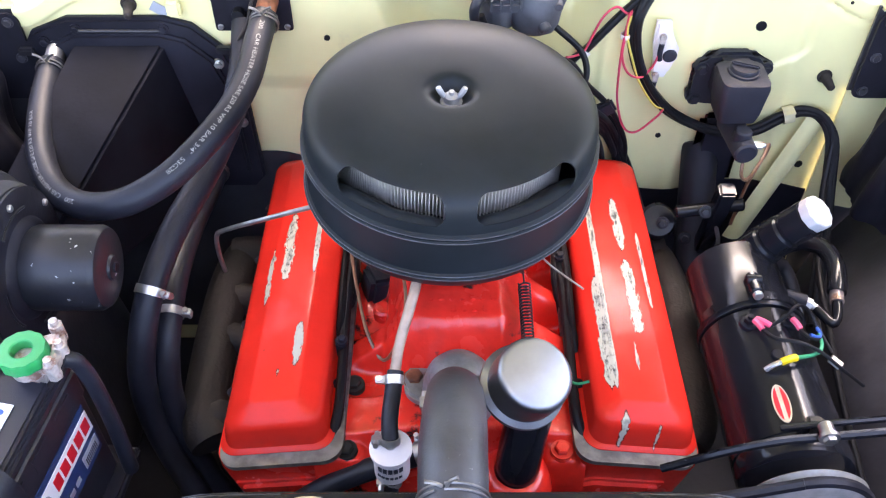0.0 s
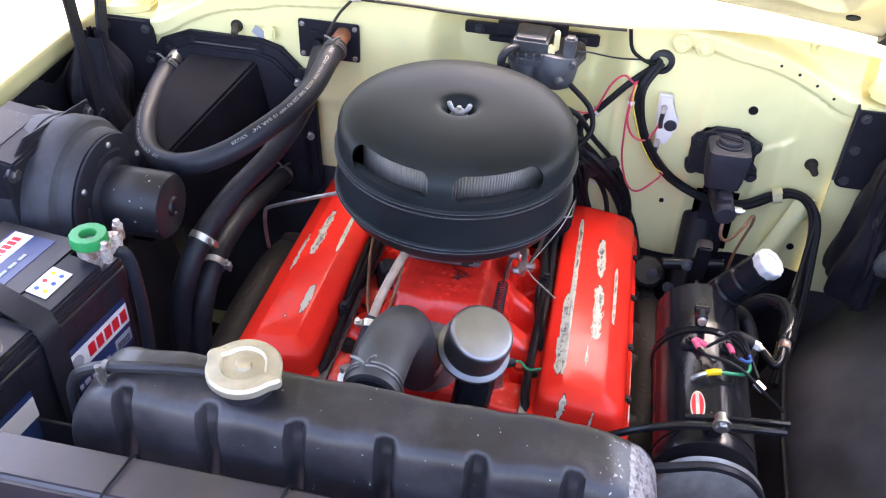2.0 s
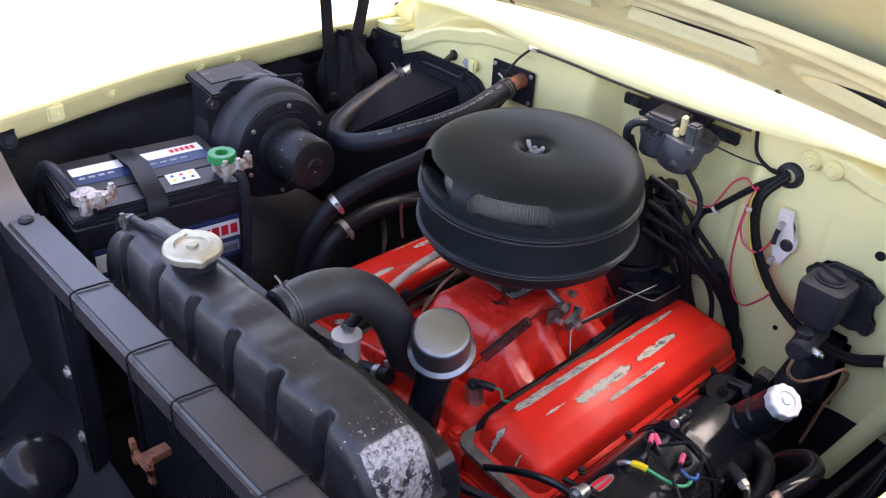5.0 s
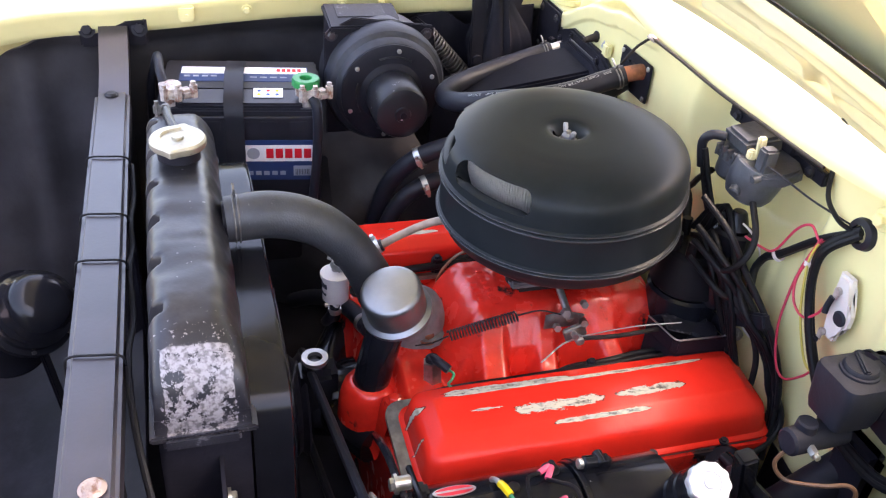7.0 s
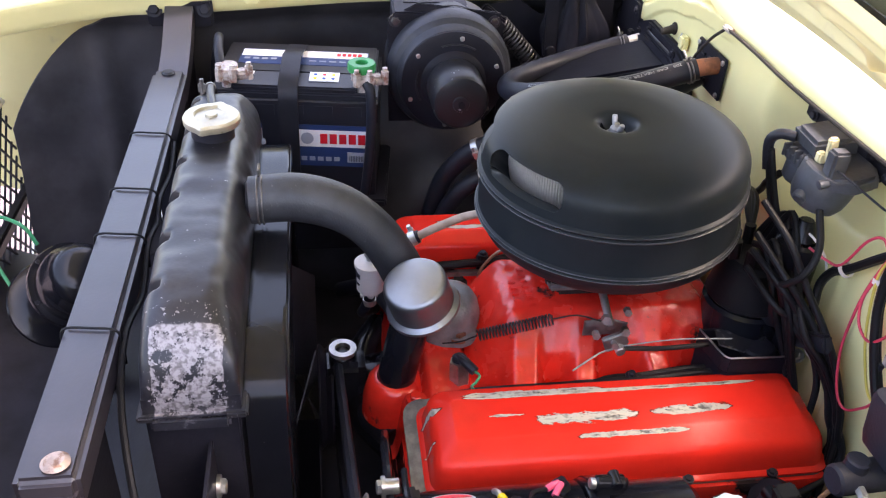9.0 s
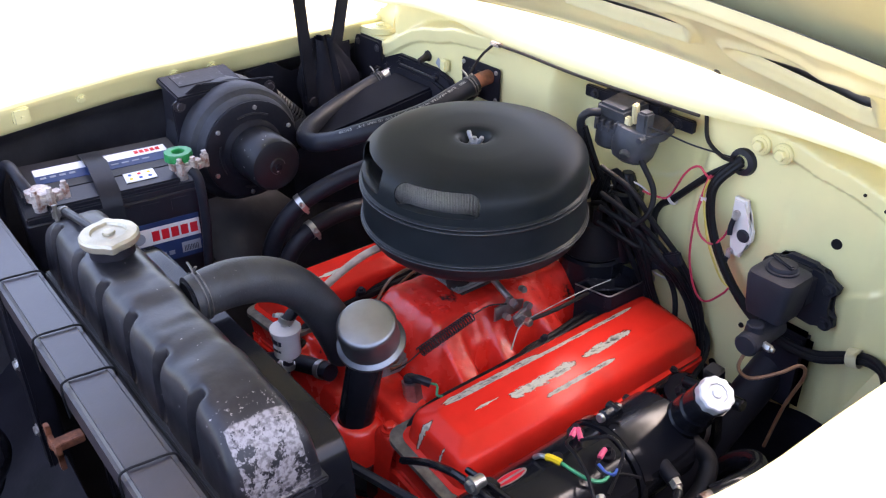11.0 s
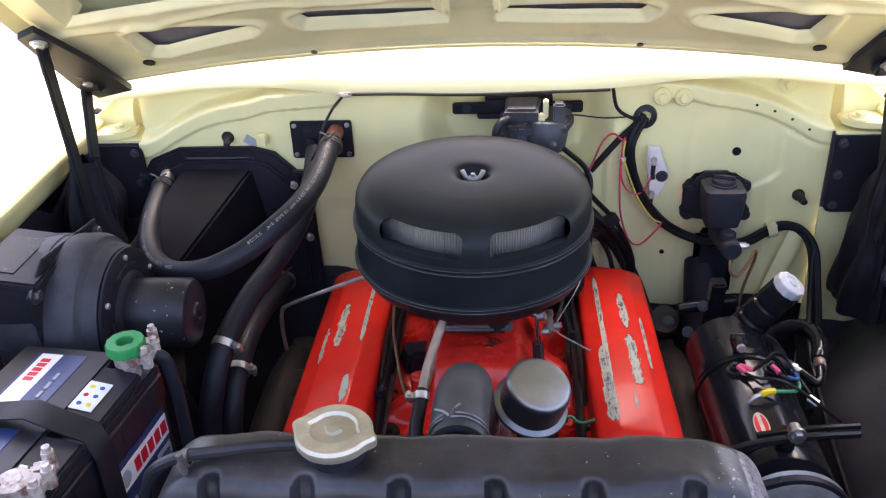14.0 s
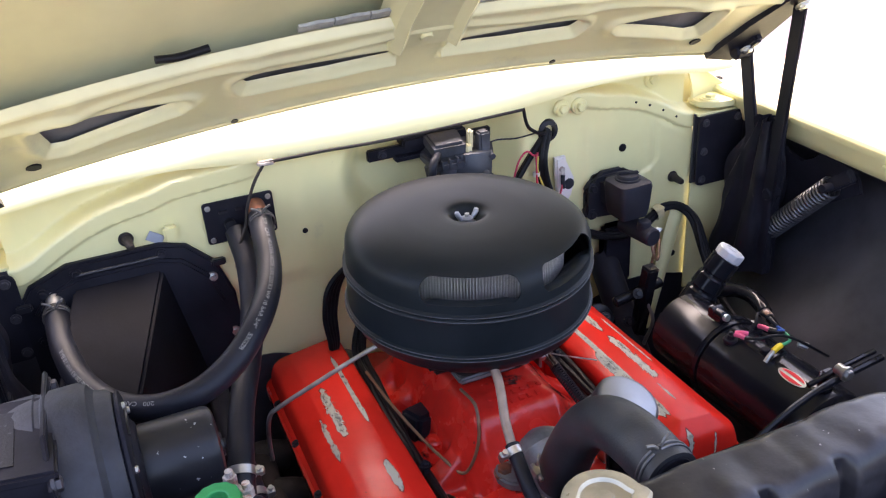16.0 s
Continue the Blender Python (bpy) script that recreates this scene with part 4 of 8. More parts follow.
def build_radiator():
    root = thing("radiator", (0, -0.47, 0.42), "black radiator with a fluted top tank, one end bare metal", "radiator")
    grooves = [-0.208 + 0.0813 * k for k in range(6)]

    def tank_top(x):
        l, r = (x + 0.268) / 0.055, (0.278 - x) / 0.078
        z = 0.949
        if l < 1:
            z = 0.885 + 0.064 * math.sqrt(max(0.0, 1 - (1 - l) ** 2))
        if r < 1:
            z = 0.870 + 0.079 * math.sqrt(max(0.0, 1 - (1 - r) ** 2))
        return z

    def tank_point(u, v):
        x = 0.005 - 0.273 * math.cos(math.pi * u)
        a = math.pi * v
        c, sn = math.cos(a), math.sin(a)
        q = math.copysign(abs(c) ** 0.36, c)
        y = -0.468 + 0.045 * q
        z = 0.855 + (tank_top(x) - 0.855) * sn ** 0.36
        g = max(math.exp(-((x - x0) / 0.0078) ** 6) for x0 in grooves)
        y -= 0.010 * smooth(0.0, 0.9, q) * smooth(0.90, 0.949, z)
        y += 0.013 * g * smooth(0.55, 0.95, -q) * smooth(0.858, 0.870, z)
        z -= 0.005 * g * smooth(0.5, 0.9, -q) * smooth(0.92, 0.94, z)
        p = Vector((x, y, z))
        k = noise.noise(p * 24) * 0.0022 + noise.noise(p * 60) * 0.0007 + noise.noise(Vector((x * 26, y * 12, 3.0))) * 0.0016
        return p + Vector((0, 0.7 * k, k))
    bm = bmesh.new()
    sheet(bm, tank_point, 240, 64)
    for u in (0.0, 1.0):
        prism(bm, [(-0.424, 0.855), (-0.424, 0.875), (-0.512, 0.875), (-0.512, 0.855)][::-1], Matrix(((0, 0, 1, -0.267 + 0.544 * u), (1, 0, 0, 0), (0, 1, 0, 0), (0, 0, 0, 1))), 0.001)
    tank = part("top_tank", bm, TANK, root, sharp=50)
    bm = bmesh.new()
    box(bm, (0.005, -0.468, 0.853), (0.556, 0.100, 0.008), bevel=0.002)
    part("seam", bm, TANK, tank)
    # strap under the chipped end of the tank
    bm = bmesh.new()
    box(bm, (0.280, -0.470, 0.848), (0.012, 0.072, 0.016), bevel=0.003)
    part("end_strap", bm, SCUFF, root, "scraped strap under the tank end")
    # neck, cap, overflow tube
    bm = bmesh.new()
    cyl(bm, (-0.103, -0.470, 0.940), (-0.103, -0.470, 0.966), 0.026, seg=28, round_=0.002)
    neck = part("filler_neck", bm, BAY, root)
    bm = bmesh.new()
    poly = []
    for k in range(72):
        a = 2 * math.pi * k / 72
        r = 0.0340 + 0.0055 * max(0, math.cos(2 * a + 0.5)) ** 16
        poly.append((r * math.cos(a), r * math.sin(a)))
    sc = lambda q: [(x * q, y * q) for x, y in poly]
    cm = pose(-0.103, -0.470, 0.964)
    stack(bm, [(sc(0.97), 0.0), (sc(1.0), 0.002), (sc(1.0), 0.008), (sc(0.94), 0.011), (sc(0.62), 0.0125), (sc(0.56), 0.0095), (sc(0.22), 0.0095), (sc(0.20), 0.0125), (sc(0.10), 0.013)], cm)
    part("cap", bm, CAPMETAL, neck, "tarnished metal pressure cap", sharp=28)
    bm = bmesh.new()
    tube(bm, [(-0.125, -0.470, 0.957), (-0.16, -0.474, 0.958), (-0.20, -0.480, 0.957), (-0.245, -0.484, 0.950), (-0.272, -0.484, 0.925), (-0.282, -0.480, 0.86), (-0.285, -0.475, 0.70)], 0.0055, 10, 6)
    ov = part("overflow_tube", bm, BAY_GREY, root)
    bm = bmesh.new()
    clamp_ring(bm, (-0.232, -0.4835, 0.953), (-1, 0, -0.1), 0.0058, 0.006)
    part("clip", bm, CLAMPWIRE, ov)
    # inlet spout at the back
    bm = bmesh.new()
    cyl(bm, (0.0, -0.428, 0.915), (0.0, -0.395, 0.915), 0.022, seg=28)
    part("inlet", bm, BAY, root)
    # core: upright fins between the side channels
    bm = bmesh.new()
    box(bm, (0.005, -0.468, 0.645), (0.52, 0.060, 0.41))
    part("core", bm, BAY, root)
    bm = bmesh.new()
    for k in range(72):
        box(bm, (-0.250 + 0.00715 * k, -0.502, 0.645), (0.0028, 0.008, 0.41))
    tagged(part("fin_block", bm, BAY_GREY, root), kind="stuff")
    for s in (-1, 1):
        bm = bmesh.new()
        box(bm, (0.005 + s * 0.268, -0.468, 0.645), (0.014, 0.085, 0.42), bevel=0.002)
        part("side_channel", bm, BAY, root)
    # shroud
    bm = bmesh.new()
    def g(u, v):
        a = radians(-20 + 220 * u)
        y = -0.4225 + 0.038 * smooth(0.0, 0.55, v) ** 0.5 + 0.002 * v
        c, n = abs(math.cos(a)), abs(math.sin(a))
        r = ((c / 0.262) ** 9 + (n / 0.203) ** 9) ** (-1 / 9)
        r = r - 0.004 * smooth(0.45, 0.55, v) if v < 0.6 else (r - 0.004) * (1 - smooth(0.6, 1.0, v)) + 0.182 * smooth(0.6, 1.0, v)
        return Vector((0.005 + r * math.cos(a), y, 0.672 + r * math.sin(a)))
    sheet(bm, g, 96, 20, 0.003)
    part("fan_shroud", bm, GLOSS, root, "satin black fan shroud", sharp=50)


def build_rad_hose():
    root = thing("radiator_hose", (0, -0.3, 0.8), "chalky black upper radiator hose with clamps", "radiator hose")
    bm = bmesh.new()
    tube(bm, [(0.0, -0.424, 0.915), (0.0, -0.37, 0.917), (0.002, -0.320, 0.902), (0.003, -0.282, 0.870), (0.003, -0.255, 0.828), (0.003, -0.236, 0.786), (0.003, -0.224, 0.750)], lambda t: 0.0275 + 0.001 * math.sin(t * 9), 28, 8)
    part("hose", bm, CHALKY, root)
    bm = bmesh.new()
    wire_clamp(bm, (0.0, -0.412, 0.9155), (0, 1, 0.02), 0.0288, (-0.25, 0, 1))
    part("clamp", bm, CLAMPWIRE, root)
    bm = bmesh.new()
    clamp_ring(bm, (0.006, -0.2235, 0.772), (0, 0.25, -1), 0.0285, 0.011)
    part("clamp", bm, STEEL, root)


# ---- engine ----
def rail_pose(s):
    return pose(0.2085 if s > 0 else -0.190, -0.010, 0.7035, 0, s * 7.5, 0)


def shrink(hw, hl, r, dx=0.0):
    return [(x + dx, y) for x, y in rounded(hw * 2, hl * 2, r, 6)]


def intake_z(x, y):
    ax = abs(x - 0.004)
    low = smooth(-0.045, -0.075, x)
    z = 0.682 + 0.010 * smooth(0.10, 0.145, ax) + 0.014 * low
    forms = [z, 0.785 - 0.050 * smooth(0.050 - 0.008 * low, 0.100 - 0.014 * low, ax) - 0.13 * smooth(0.088 - 0.012 * low, 0.118 - 0.022 * low, ax) - 0.062 * smooth(-0.110, -0.170, y) - 0.13 * smooth(-0.160, -0.190, y) - 0.13 * smooth(0.13, 0.19, y)]
    for cy, w, top in ((-0.098, 0.020, 0.772), (-0.022, 0.014, 0.768), (0.062, 0.016, 0.768), (0.140, 0.022, 0.760)):
        top -= low * (0.050 if cy == -0.022 else 0.022)
        forms.append(top - 0.055 * smooth(0.04, 0.150, ax) - 0.09 * smooth(w * 0.6, w + 0.030, abs(y - cy - 0.15 * (ax - 0.07) * (1 if cy > 0.03 else -1))))
    forms.append(0.722 - 0.012 * smooth(0.04, 0.12, ax) - 0.10 * smooth(0.022, 0.052, abs(y + 0.197)))
    forms.append(0.700 - 0.08 * smooth(0.016, 0.040, math.hypot(ax - 0.118, y + 0.238)))
    z = math.log(sum(math.exp(140 * (f - 0.7)) for f in forms)) / 140 + 0.7 - 0.003
    z -= 0.06 * smooth(-0.250, -0.266, y)
    return z + 0.0014 * noise.noise(Vector((x * 60, y * 60, 0)))


def build_engine():
    root = thing("engine", (0, 0, 0.40), "red painted V8 engine with chipped valve covers", "engine")
    bm = bmesh.new()
    box(bm, (0, -0.01, 0.55), (0.27, 0.47, 0.20), bevel=0.012)
    part("block", bm, CAST_RED, root)
    for s in (-1, 1):
        # head
        bm = bmesh.new()
        m = rail_pose(s) @ pose(0, 0, -0.045)
        stack(bm, [(shrink(0.066, 0.237, 0.020), -0.05), (shrink(0.070, 0.241, 0.020), 0.030), (shrink(0.068, 0.240, 0.020), 0.0402)], m)
        head = part("cylinder_head", bm, CAST_RED, root)
        for y in (-0.20, 0.19):
            bm = bmesh.new()
            bolt(bm, rail_pose(s) @ Vector((-s * 0.055, y, -0.030)), (-s, 0, 0.4), 0.008, 0.007)
            part("bolt", bm, CAST_RED, head)
        # gasket and rail
        bm = bmesh.new()
        stack(bm, [(shrink(0.0690, 0.2410, 0.022), -0.0050), (shrink(0.0690, 0.2410, 0.022), 0.0015)], rail_pose(s) @ pose(-s * 0.0055, -0.007, 0))
        part("gasket", bm, GASKET, root, "grey gasket edge")
        bm = bmesh.new()
        rings = [(0.0, 0.0645, 0.2225, 0.020), (0.0025, 0.0645, 0.2225, 0.020), (0.0040, 0.0620, 0.2205, 0.019), (0.0055, 0.0585, 0.217, 0.018), (0.020, 0.0565, 0.2145, 0.018),
                 (0.030, 0.0552, 0.2125, 0.019), (0.0345, 0.0538, 0.2105, 0.019), (0.0378, 0.0510, 0.2075, 0.018), (0.0402, 0.0470, 0.2040, 0.016), (0.0492, 0.0290, 0.1900, 0.008), (0.0500, 0.0272, 0.1885, 0.006), (0.0503, 0.0250, 0.1860, 0.006), (0.0512, 0.0120, 0.1600, 0.005)]
        stack(bm, [(shrink(hw, hl + 0.011, r, -s * 0.006 * smooth(0.01, 0.05, z)), z) for z, hw, hl, r in rings], Matrix())
        cov = part("valve_cover", bm, COVER_R if s > 0 else COVER_L, root, "red valve cover with paint worn to bare metal", sharp=40, local=True)
        cov.matrix_basis = chain(root).inverted() @ rail_pose(s)
        for y in (-0.15, -0.05, 0.06, 0.16):
            for e in (-1, 1):
                bm = bmesh.new()
                bolt(bm, Vector((e * 0.0615, y, 0.004)), (0, 0, 1), 0.0045, 0.004)
                part("cover_bolt", bm, BAY, cov, local=True)
        # exhaust manifold
        bm = bmesh.new()
        tube(bm, [(s * 0.285, -0.18, 0.62), (s * 0.300, -0.15, 0.628), (s * 0.306, -0.05, 0.632), (s * 0.306, 0.06, 0.630), (s * 0.300, 0.13, 0.615), (s * 0.290, 0.18, 0.57), (s * 0.28, 0.20, 0.48)], 0.028, 16, 6)
        manifold = part("exhaust_manifold", bm, BROWN, root)
        for y in (-0.15, -0.03, 0.04, 0.13):
            bm = bmesh.new()
            tube(bm, [(s * 0.255, y, 0.62), (s * 0.285, y, 0.632), (s * 0.308, y, 0.630)], 0.022, 12, 4)
            part("runner", bm, BROWN, manifold)
    # intake manifold
    bm = bmesh.new()
    sheet(bm, lambda u, v: Vector((-0.148 + 0.296 * u, -0.268 + 0.485 * v, intake_z(-0.148 + 0.296 * u, -0.268 + 0.485 * v))), 110, 160)
    inm = part("intake_manifold", bm, CAST_RED, root, sharp=70, flip=False)
    for x, y, z in ((-0.114, -0.238, 0.702), (0.122, -0.238, 0.702), (-0.112, -0.150, 0.700), (0.125, -0.140, 0.702), (-0.125, 0.02, 0.700), (0.13, 0.105, 0.700)):
        bm = bmesh.new()
        cyl(bm, (x, y, z - 0.02), (x, y, z), 0.013, seg=18, round_=0.002)
        bolt(bm, (x, y, z), (0, 0, 1), 0.0085, 0.008)
        part("manifold_bolt", bm, BROWN if x < 0 else CAST_RED, inm)
    bm = bmesh.new()
    zb = max(0.700, intake_z(-0.083, -0.041)) + 0.010
    cyl(bm, (-0.083, -0.041, zb - 0.05), (-0.083, -0.041, zb), 0.0125, seg=20, round_=0.003)
    part("boss", bm, CAST_RED, inm)
    # casting marks too worn to read
    for k in range(11):
        bm = bmesh.new()
        x, y = (-0.022 + 0.012 * k, -0.088) if k < 7 else (0.004 + 0.012 * (k - 7), -0.104)
        box(bm, (x, y, intake_z(x, y) + 0.0005), (0.0065, 0.0095, 0.003), bevel=0.001)
        part("casting_mark", bm, CAST_RED, inm)
    # front face of the block, timing cover, pump
    bm = bmesh.new()
    prism(bm, [(-0.16, 0.42), (0.16, 0.42), (0.185, 0.55), (0.24, 0.655), (0.16, 0.665), (0.10, 0.64), (-0.10, 0.64), (-0.16, 0.665), (-0.24, 0.655), (-0.185, 0.55)], Matrix(((1, 0, 0, 0), (0, 0, -1, -0.235), (0, 1, 0, 0), (0, 0, 0, 1))), 0.022, 0.005)
    part("front_face", bm, CAST_RED, root)
    bm = bmesh.new()
    cyl(bm, (0, -0.255, 0.60), (0, -0.335, 0.60), 0.058, 0.045, 32, 0.006)
    for s in (-1, 1):
        tube(bm, [(0, -0.30, 0.60), (s * 0.06, -0.29, 0.615), (s * 0.115, -0.26, 0.62)], 0.026, 16, 5)
    box(bm, (0.013, -0.318, 0.640), (0.052, 0.050, 0.090), bevel=0.010)
    cyl(bm, (0.013, -0.322, 0.66), (0.013, -0.322, 0.690), 0.018, seg=20, round_=0.002)
    pump = part("water_pump", bm, GLOSS, root, "gloss black water pump")
    bm = bmesh.new()
    lathe(bm, [(0.010, 0), (0.018, 0), (0.018, 0.006), (0.010, 0.006), (0.010, 0)], 20, pose(0.013, -0.322, 0.690))
    part("pipe_end", bm, STEEL, pump)
    bm = bmesh.new()
    lathe(bm, [(0, 0), (0.070, 0), (0.072, 0.003), (0.064, 0.010), (0.072, 0.017), (0.070, 0.020), (0, 0.020)], 40, Matrix(((1, 0, 0, 0), (0, 0, -1, -0.335), (0, 1, 0, 0.60), (0, 0, 0, 1))))
    part("fan_pulley", bm, BAY, root)
    for k in range(4):
        a = radians(45 + 90 * k)
        bm = bmesh.new()
        R = Matrix.Translation((0, -0.372, 0.60)) @ Matrix.Rotation(a, 4, "Y")
        sheet(bm, lambda u, v: R @ Vector((0.03 + 0.145 * u, (v - 0.5) * 0.03, (v - 0.5) * (0.05 + 0.05 * u))), 8, 4, 0.002)
        part("fan_blade", bm, BAY, root, "black fan blade")
    # thermostat housing
    bm = bmesh.new()
    prism(bm, rounded(0.105, 0.058, 0.024), pose(0.001, -0.170, 0.720, 0, 0, -8), 0.014, 0.003)
    lathe(bm, [(0.0420, 0), (0.0405, 0.016), (0.0390, 0.034), (0.0355, 0.048), (0.0285, 0.059), (0.0165, 0.0655), (0, 0.0675)], 40, pose(0.009, -0.184, 0.716))
    cyl(bm, (0.007, -0.190, 0.765), (0.003, -0.226, 0.753), 0.032, 0.026, 28)
    th = part("thermostat_housing", bm, ALU, root, "raw cast aluminium thermostat housing")
    for x, y in ((-0.040, -0.164), (0.042, -0.176)):
        bm = bmesh.new()
        bolt(bm, (x, y, 0.730), (0, 0, 1), 0.0095, 0.010)
        part("bolt", bm, RUST, th, "rusty bolt")
    # oil filler tube and breather
    bm = bmesh.new()
    tube(bm, [(0.070, -0.262, 0.66), (0.074, -0.254, 0.72), (0.081, -0.243, 0.79)], 0.024, 20, 4)
    base = bmesh.new()
    lathe(base, [(0.043, 0.0), (0.041, 0.030), (0.035, 0.050), (0.029, 0.056), (0.024, 0.057)], 32, pose(0.071, -0.258, 0.640))
    part("filler_base", base, CAST_RED, root, sharp=50)
    ft = part("oil_filler_tube", bm, GLOSS, root, "gloss black oil filler tube")
    bm = bmesh.new()
    bmx = look((0.083, -0.242, 0.850), (-0.117, 0.018, 0.06))
    lathe(bm, [(0, 0), (0.032, -0.0003), (0.0355, -0.0015), (0.0378, -0.0045), (0.0385, -0.009), (0.0385, -0.040), (0.0445, -0.0435), (0.0450, -0.0475), (0.040, -0.051), (0.030, -0.053), (0, -0.053)], 48, bmx)
    part("breather_cap", bm, BRUSHED, ft, "brushed steel breather cap", sharp=40)
    # temperature sender with its green wire
    bm = bmesh.new()
    cyl(bm, (0.098, -0.182, 0.705), (0.094, -0.183, 0.735), 0.013, seg=6)
    sd = part("temperature_sender", bm, STEEL, root, "steel temperature sender")
    bm = bmesh.new()
    cyl(bm, (0.094, -0.183, 0.728), (0.092, -0.183, 0.742), 0.009, seg=18, round_=0.002)
    tube(bm, [(0.092, -0.183, 0.738), (0.105, -0.178, 0.742), (0.118, -0.168, 0.738)], 0.006, 10, 4)
    part("boot", bm, RUBBER, sd)
    bm = bmesh.new()
    tube(bm, [(0.118, -0.168, 0.738), (0.126, -0.164, 0.738), (0.134, -0.170, 0.735), (0.142, -0.176, 0.738), (0.154, -0.177, 0.744)], 0.0017, 8, 5)
    part("green_lead", bm, GREENWIRE, sd, "thin green lead")
    # carburettor
    bm = bmesh.new()
    box(bm, (0.0, 0.0, 0.796), (0.090, 0.110, 0.014), bevel=0.004)
    box(bm, (0.0, 0.0, 0.824), (0.080, 0.100, 0.045), bevel=0.010)
    cyl(bm, (0.032, -0.052, 0.800), (0.032, -0.052, 0.836), 0.017, seg=18, round_=0.003)
    cyl(bm, (-0.034, -0.050, 0.800), (-0.034, -0.050, 0.830), 0.015, seg=18, round_=0.003)
    box(bm, (-0.06, -0.02, 0.822), (0.04, 0.05, 0.03), bevel=0.008)
    cyl(bm, (0.0, 0.0, 0.83), (0.0, 0.0, 0.858), 0.060, 0.064, 32)
    carb = part("carburettor", bm, BROWN, root, "grimy dark carburettor under the air cleaner")
    bm = bmesh.new()
    box(bm, (0.0, -0.004, 0.806), (0.104, 0.128, 0.009), bevel=0.003)
    cyl(bm, (0.0, -0.004, 0.808), (0.0, -0.004, 0.845), 0.050, 0.056, 32)
    part("carburettor_base", bm, ALU, carb, "dull aluminium carburettor flange")
    bm = bmesh.new()
    prism(bm, [(-0.02, -0.012), (0.03, -0.012), (0.036, 0.004), (0.012, 0.012), (-0.02, 0.010)], pose(0.085, -0.01, 0.772, 90, 0, 90), 0.004, 0.001)
    cyl(bm, (0.050, 0.0, 0.800), (0.100, 0.0, 0.780), 0.005, seg=12)
    box(bm, (0.106, 0.006, 0.764), (0.008, 0.03, 0.022), Matrix.Rotation(0.4, 4, "X"), 0.002)
    cyl(bm, (0.098, 0.010, 0.757), (0.120, 0.010, 0.757), 0.006, seg=12, round_=0.001)
    for x, y, z, r in ((0.092, -0.004, 0.786, 0.006), (0.104, 0.018, 0.776, 0.0055), (0.098, -0.016, 0.768, 0.005), (0.116, 0.002, 0.766, 0.0045), (0.086, 0.024, 0.792, 0.005)):
        cyl(bm, (x - 0.004, y, z), (x + 0.006, y - 0.002, z + 0.003), r, seg=6)
    part("throttle_lever", bm, STEEL, carb, "dull steel throttle lever")
    bm = bmesh.new()
    tube(bm, [(0.112, 0.012, 0.757), (0.125, 0.06, 0.765), (0.13, 0.115, 0.772)], 0.003, 8, 4)
    part("throttle_rod", bm, BROWN, carb)
    bm = bmesh.new()
    tube(bm, [(0.112, 0.005, 0.757), (0.125, -0.02, 0.762), (0.158, -0.062, 0.768)], 0.0011, 6, 4)
    tube(bm, [(0.112, 0.008, 0.760), (0.15, 0.06, 0.80), (0.165, 0.12, 0.81)], 0.0008, 6, 4)
    part("thin_cable", bm, SEALER, carb, "thin pale cable")
    # return spring
    bm = bmesh.new()
    a, b = Vector((0.087, -0.162, 0.768)), Vector((0.086, -0.070, 0.787))
    sm, sl = frame_to(a, b)
    tube(bm, [sm @ Vector((0.0068 * math.cos(2 * math.pi * k / 10), 0.0068 * math.sin(2 * math.pi * k / 10), sl * k / 230)) for k in range(231)], 0.0011, 5, 1)
    tube(bm, [a, a + Vector((-0.004, -0.02, -0.012)), a + Vector((-0.012, -0.04, -0.02))], 0.0011, 6, 3)
    tube(bm, [b, b + Vector((0.0, 0.03, 0.004)), b + Vector((0.004, 0.06, -0.004))], 0.0011, 6, 3)
    part("return_spring", bm, BAY_GREY, root, "dark coil return spring")
    # rod that runs out over the cover
    bm = bmesh.new()
    tube(bm, [(-0.08, -0.022, 0.885), (-0.158, -0.013, 0.855), (-0.215, -0.004, 0.828), (-0.271, 0.005, 0.800), (-0.285, 0.010, 0.785), (-0.29, 0.015, 0.75), (-0.29, 0.02, 0.71)], 0.0030, 8, 5)
    part("dipstick_tube", bm, STEEL, root)
    # heat riser block and brown tube
    bm = bmesh.new()
    zc = intake_z(-0.082, 0.004)
    box(bm, (-0.084, 0.004, zc + 0.012), (0.050, 0.040, 0.044), Matrix.Rotation(0.4, 4, "Z") @ Matrix.Rotation(0.2, 4, "Y"), 0.006)
    box(bm, (-0.062, -0.014, zc + 0.022), (0.018, 0.014, 0.022), Matrix.Rotation(0.4, 4, "Z"), 0.003)
    part("choke_block", bm, RUBBER, root)
    bm = bmesh.new()
    over = lambda x, y, h: (x, y, intake_z(x, y) + h)
    tube(bm, [(-0.130, 0.09, 0.752), (-0.124, 0.02, 0.748), (-0.110, -0.05, max(0.735, over(-0.110, -0.05, 0.012)[2])), over(-0.096, -0.100, 0.010), over(-0.078, -0.126, 0.010), over(-0.060, -0.132, 0.010), over(-0.050, -0.110, 0.014), (-0.053, -0.071, 0.800)], 0.0021, 8, 7)
    part("vacuum_tube", bm, BROWNTUBE, root, "thin brown vacuum tube")
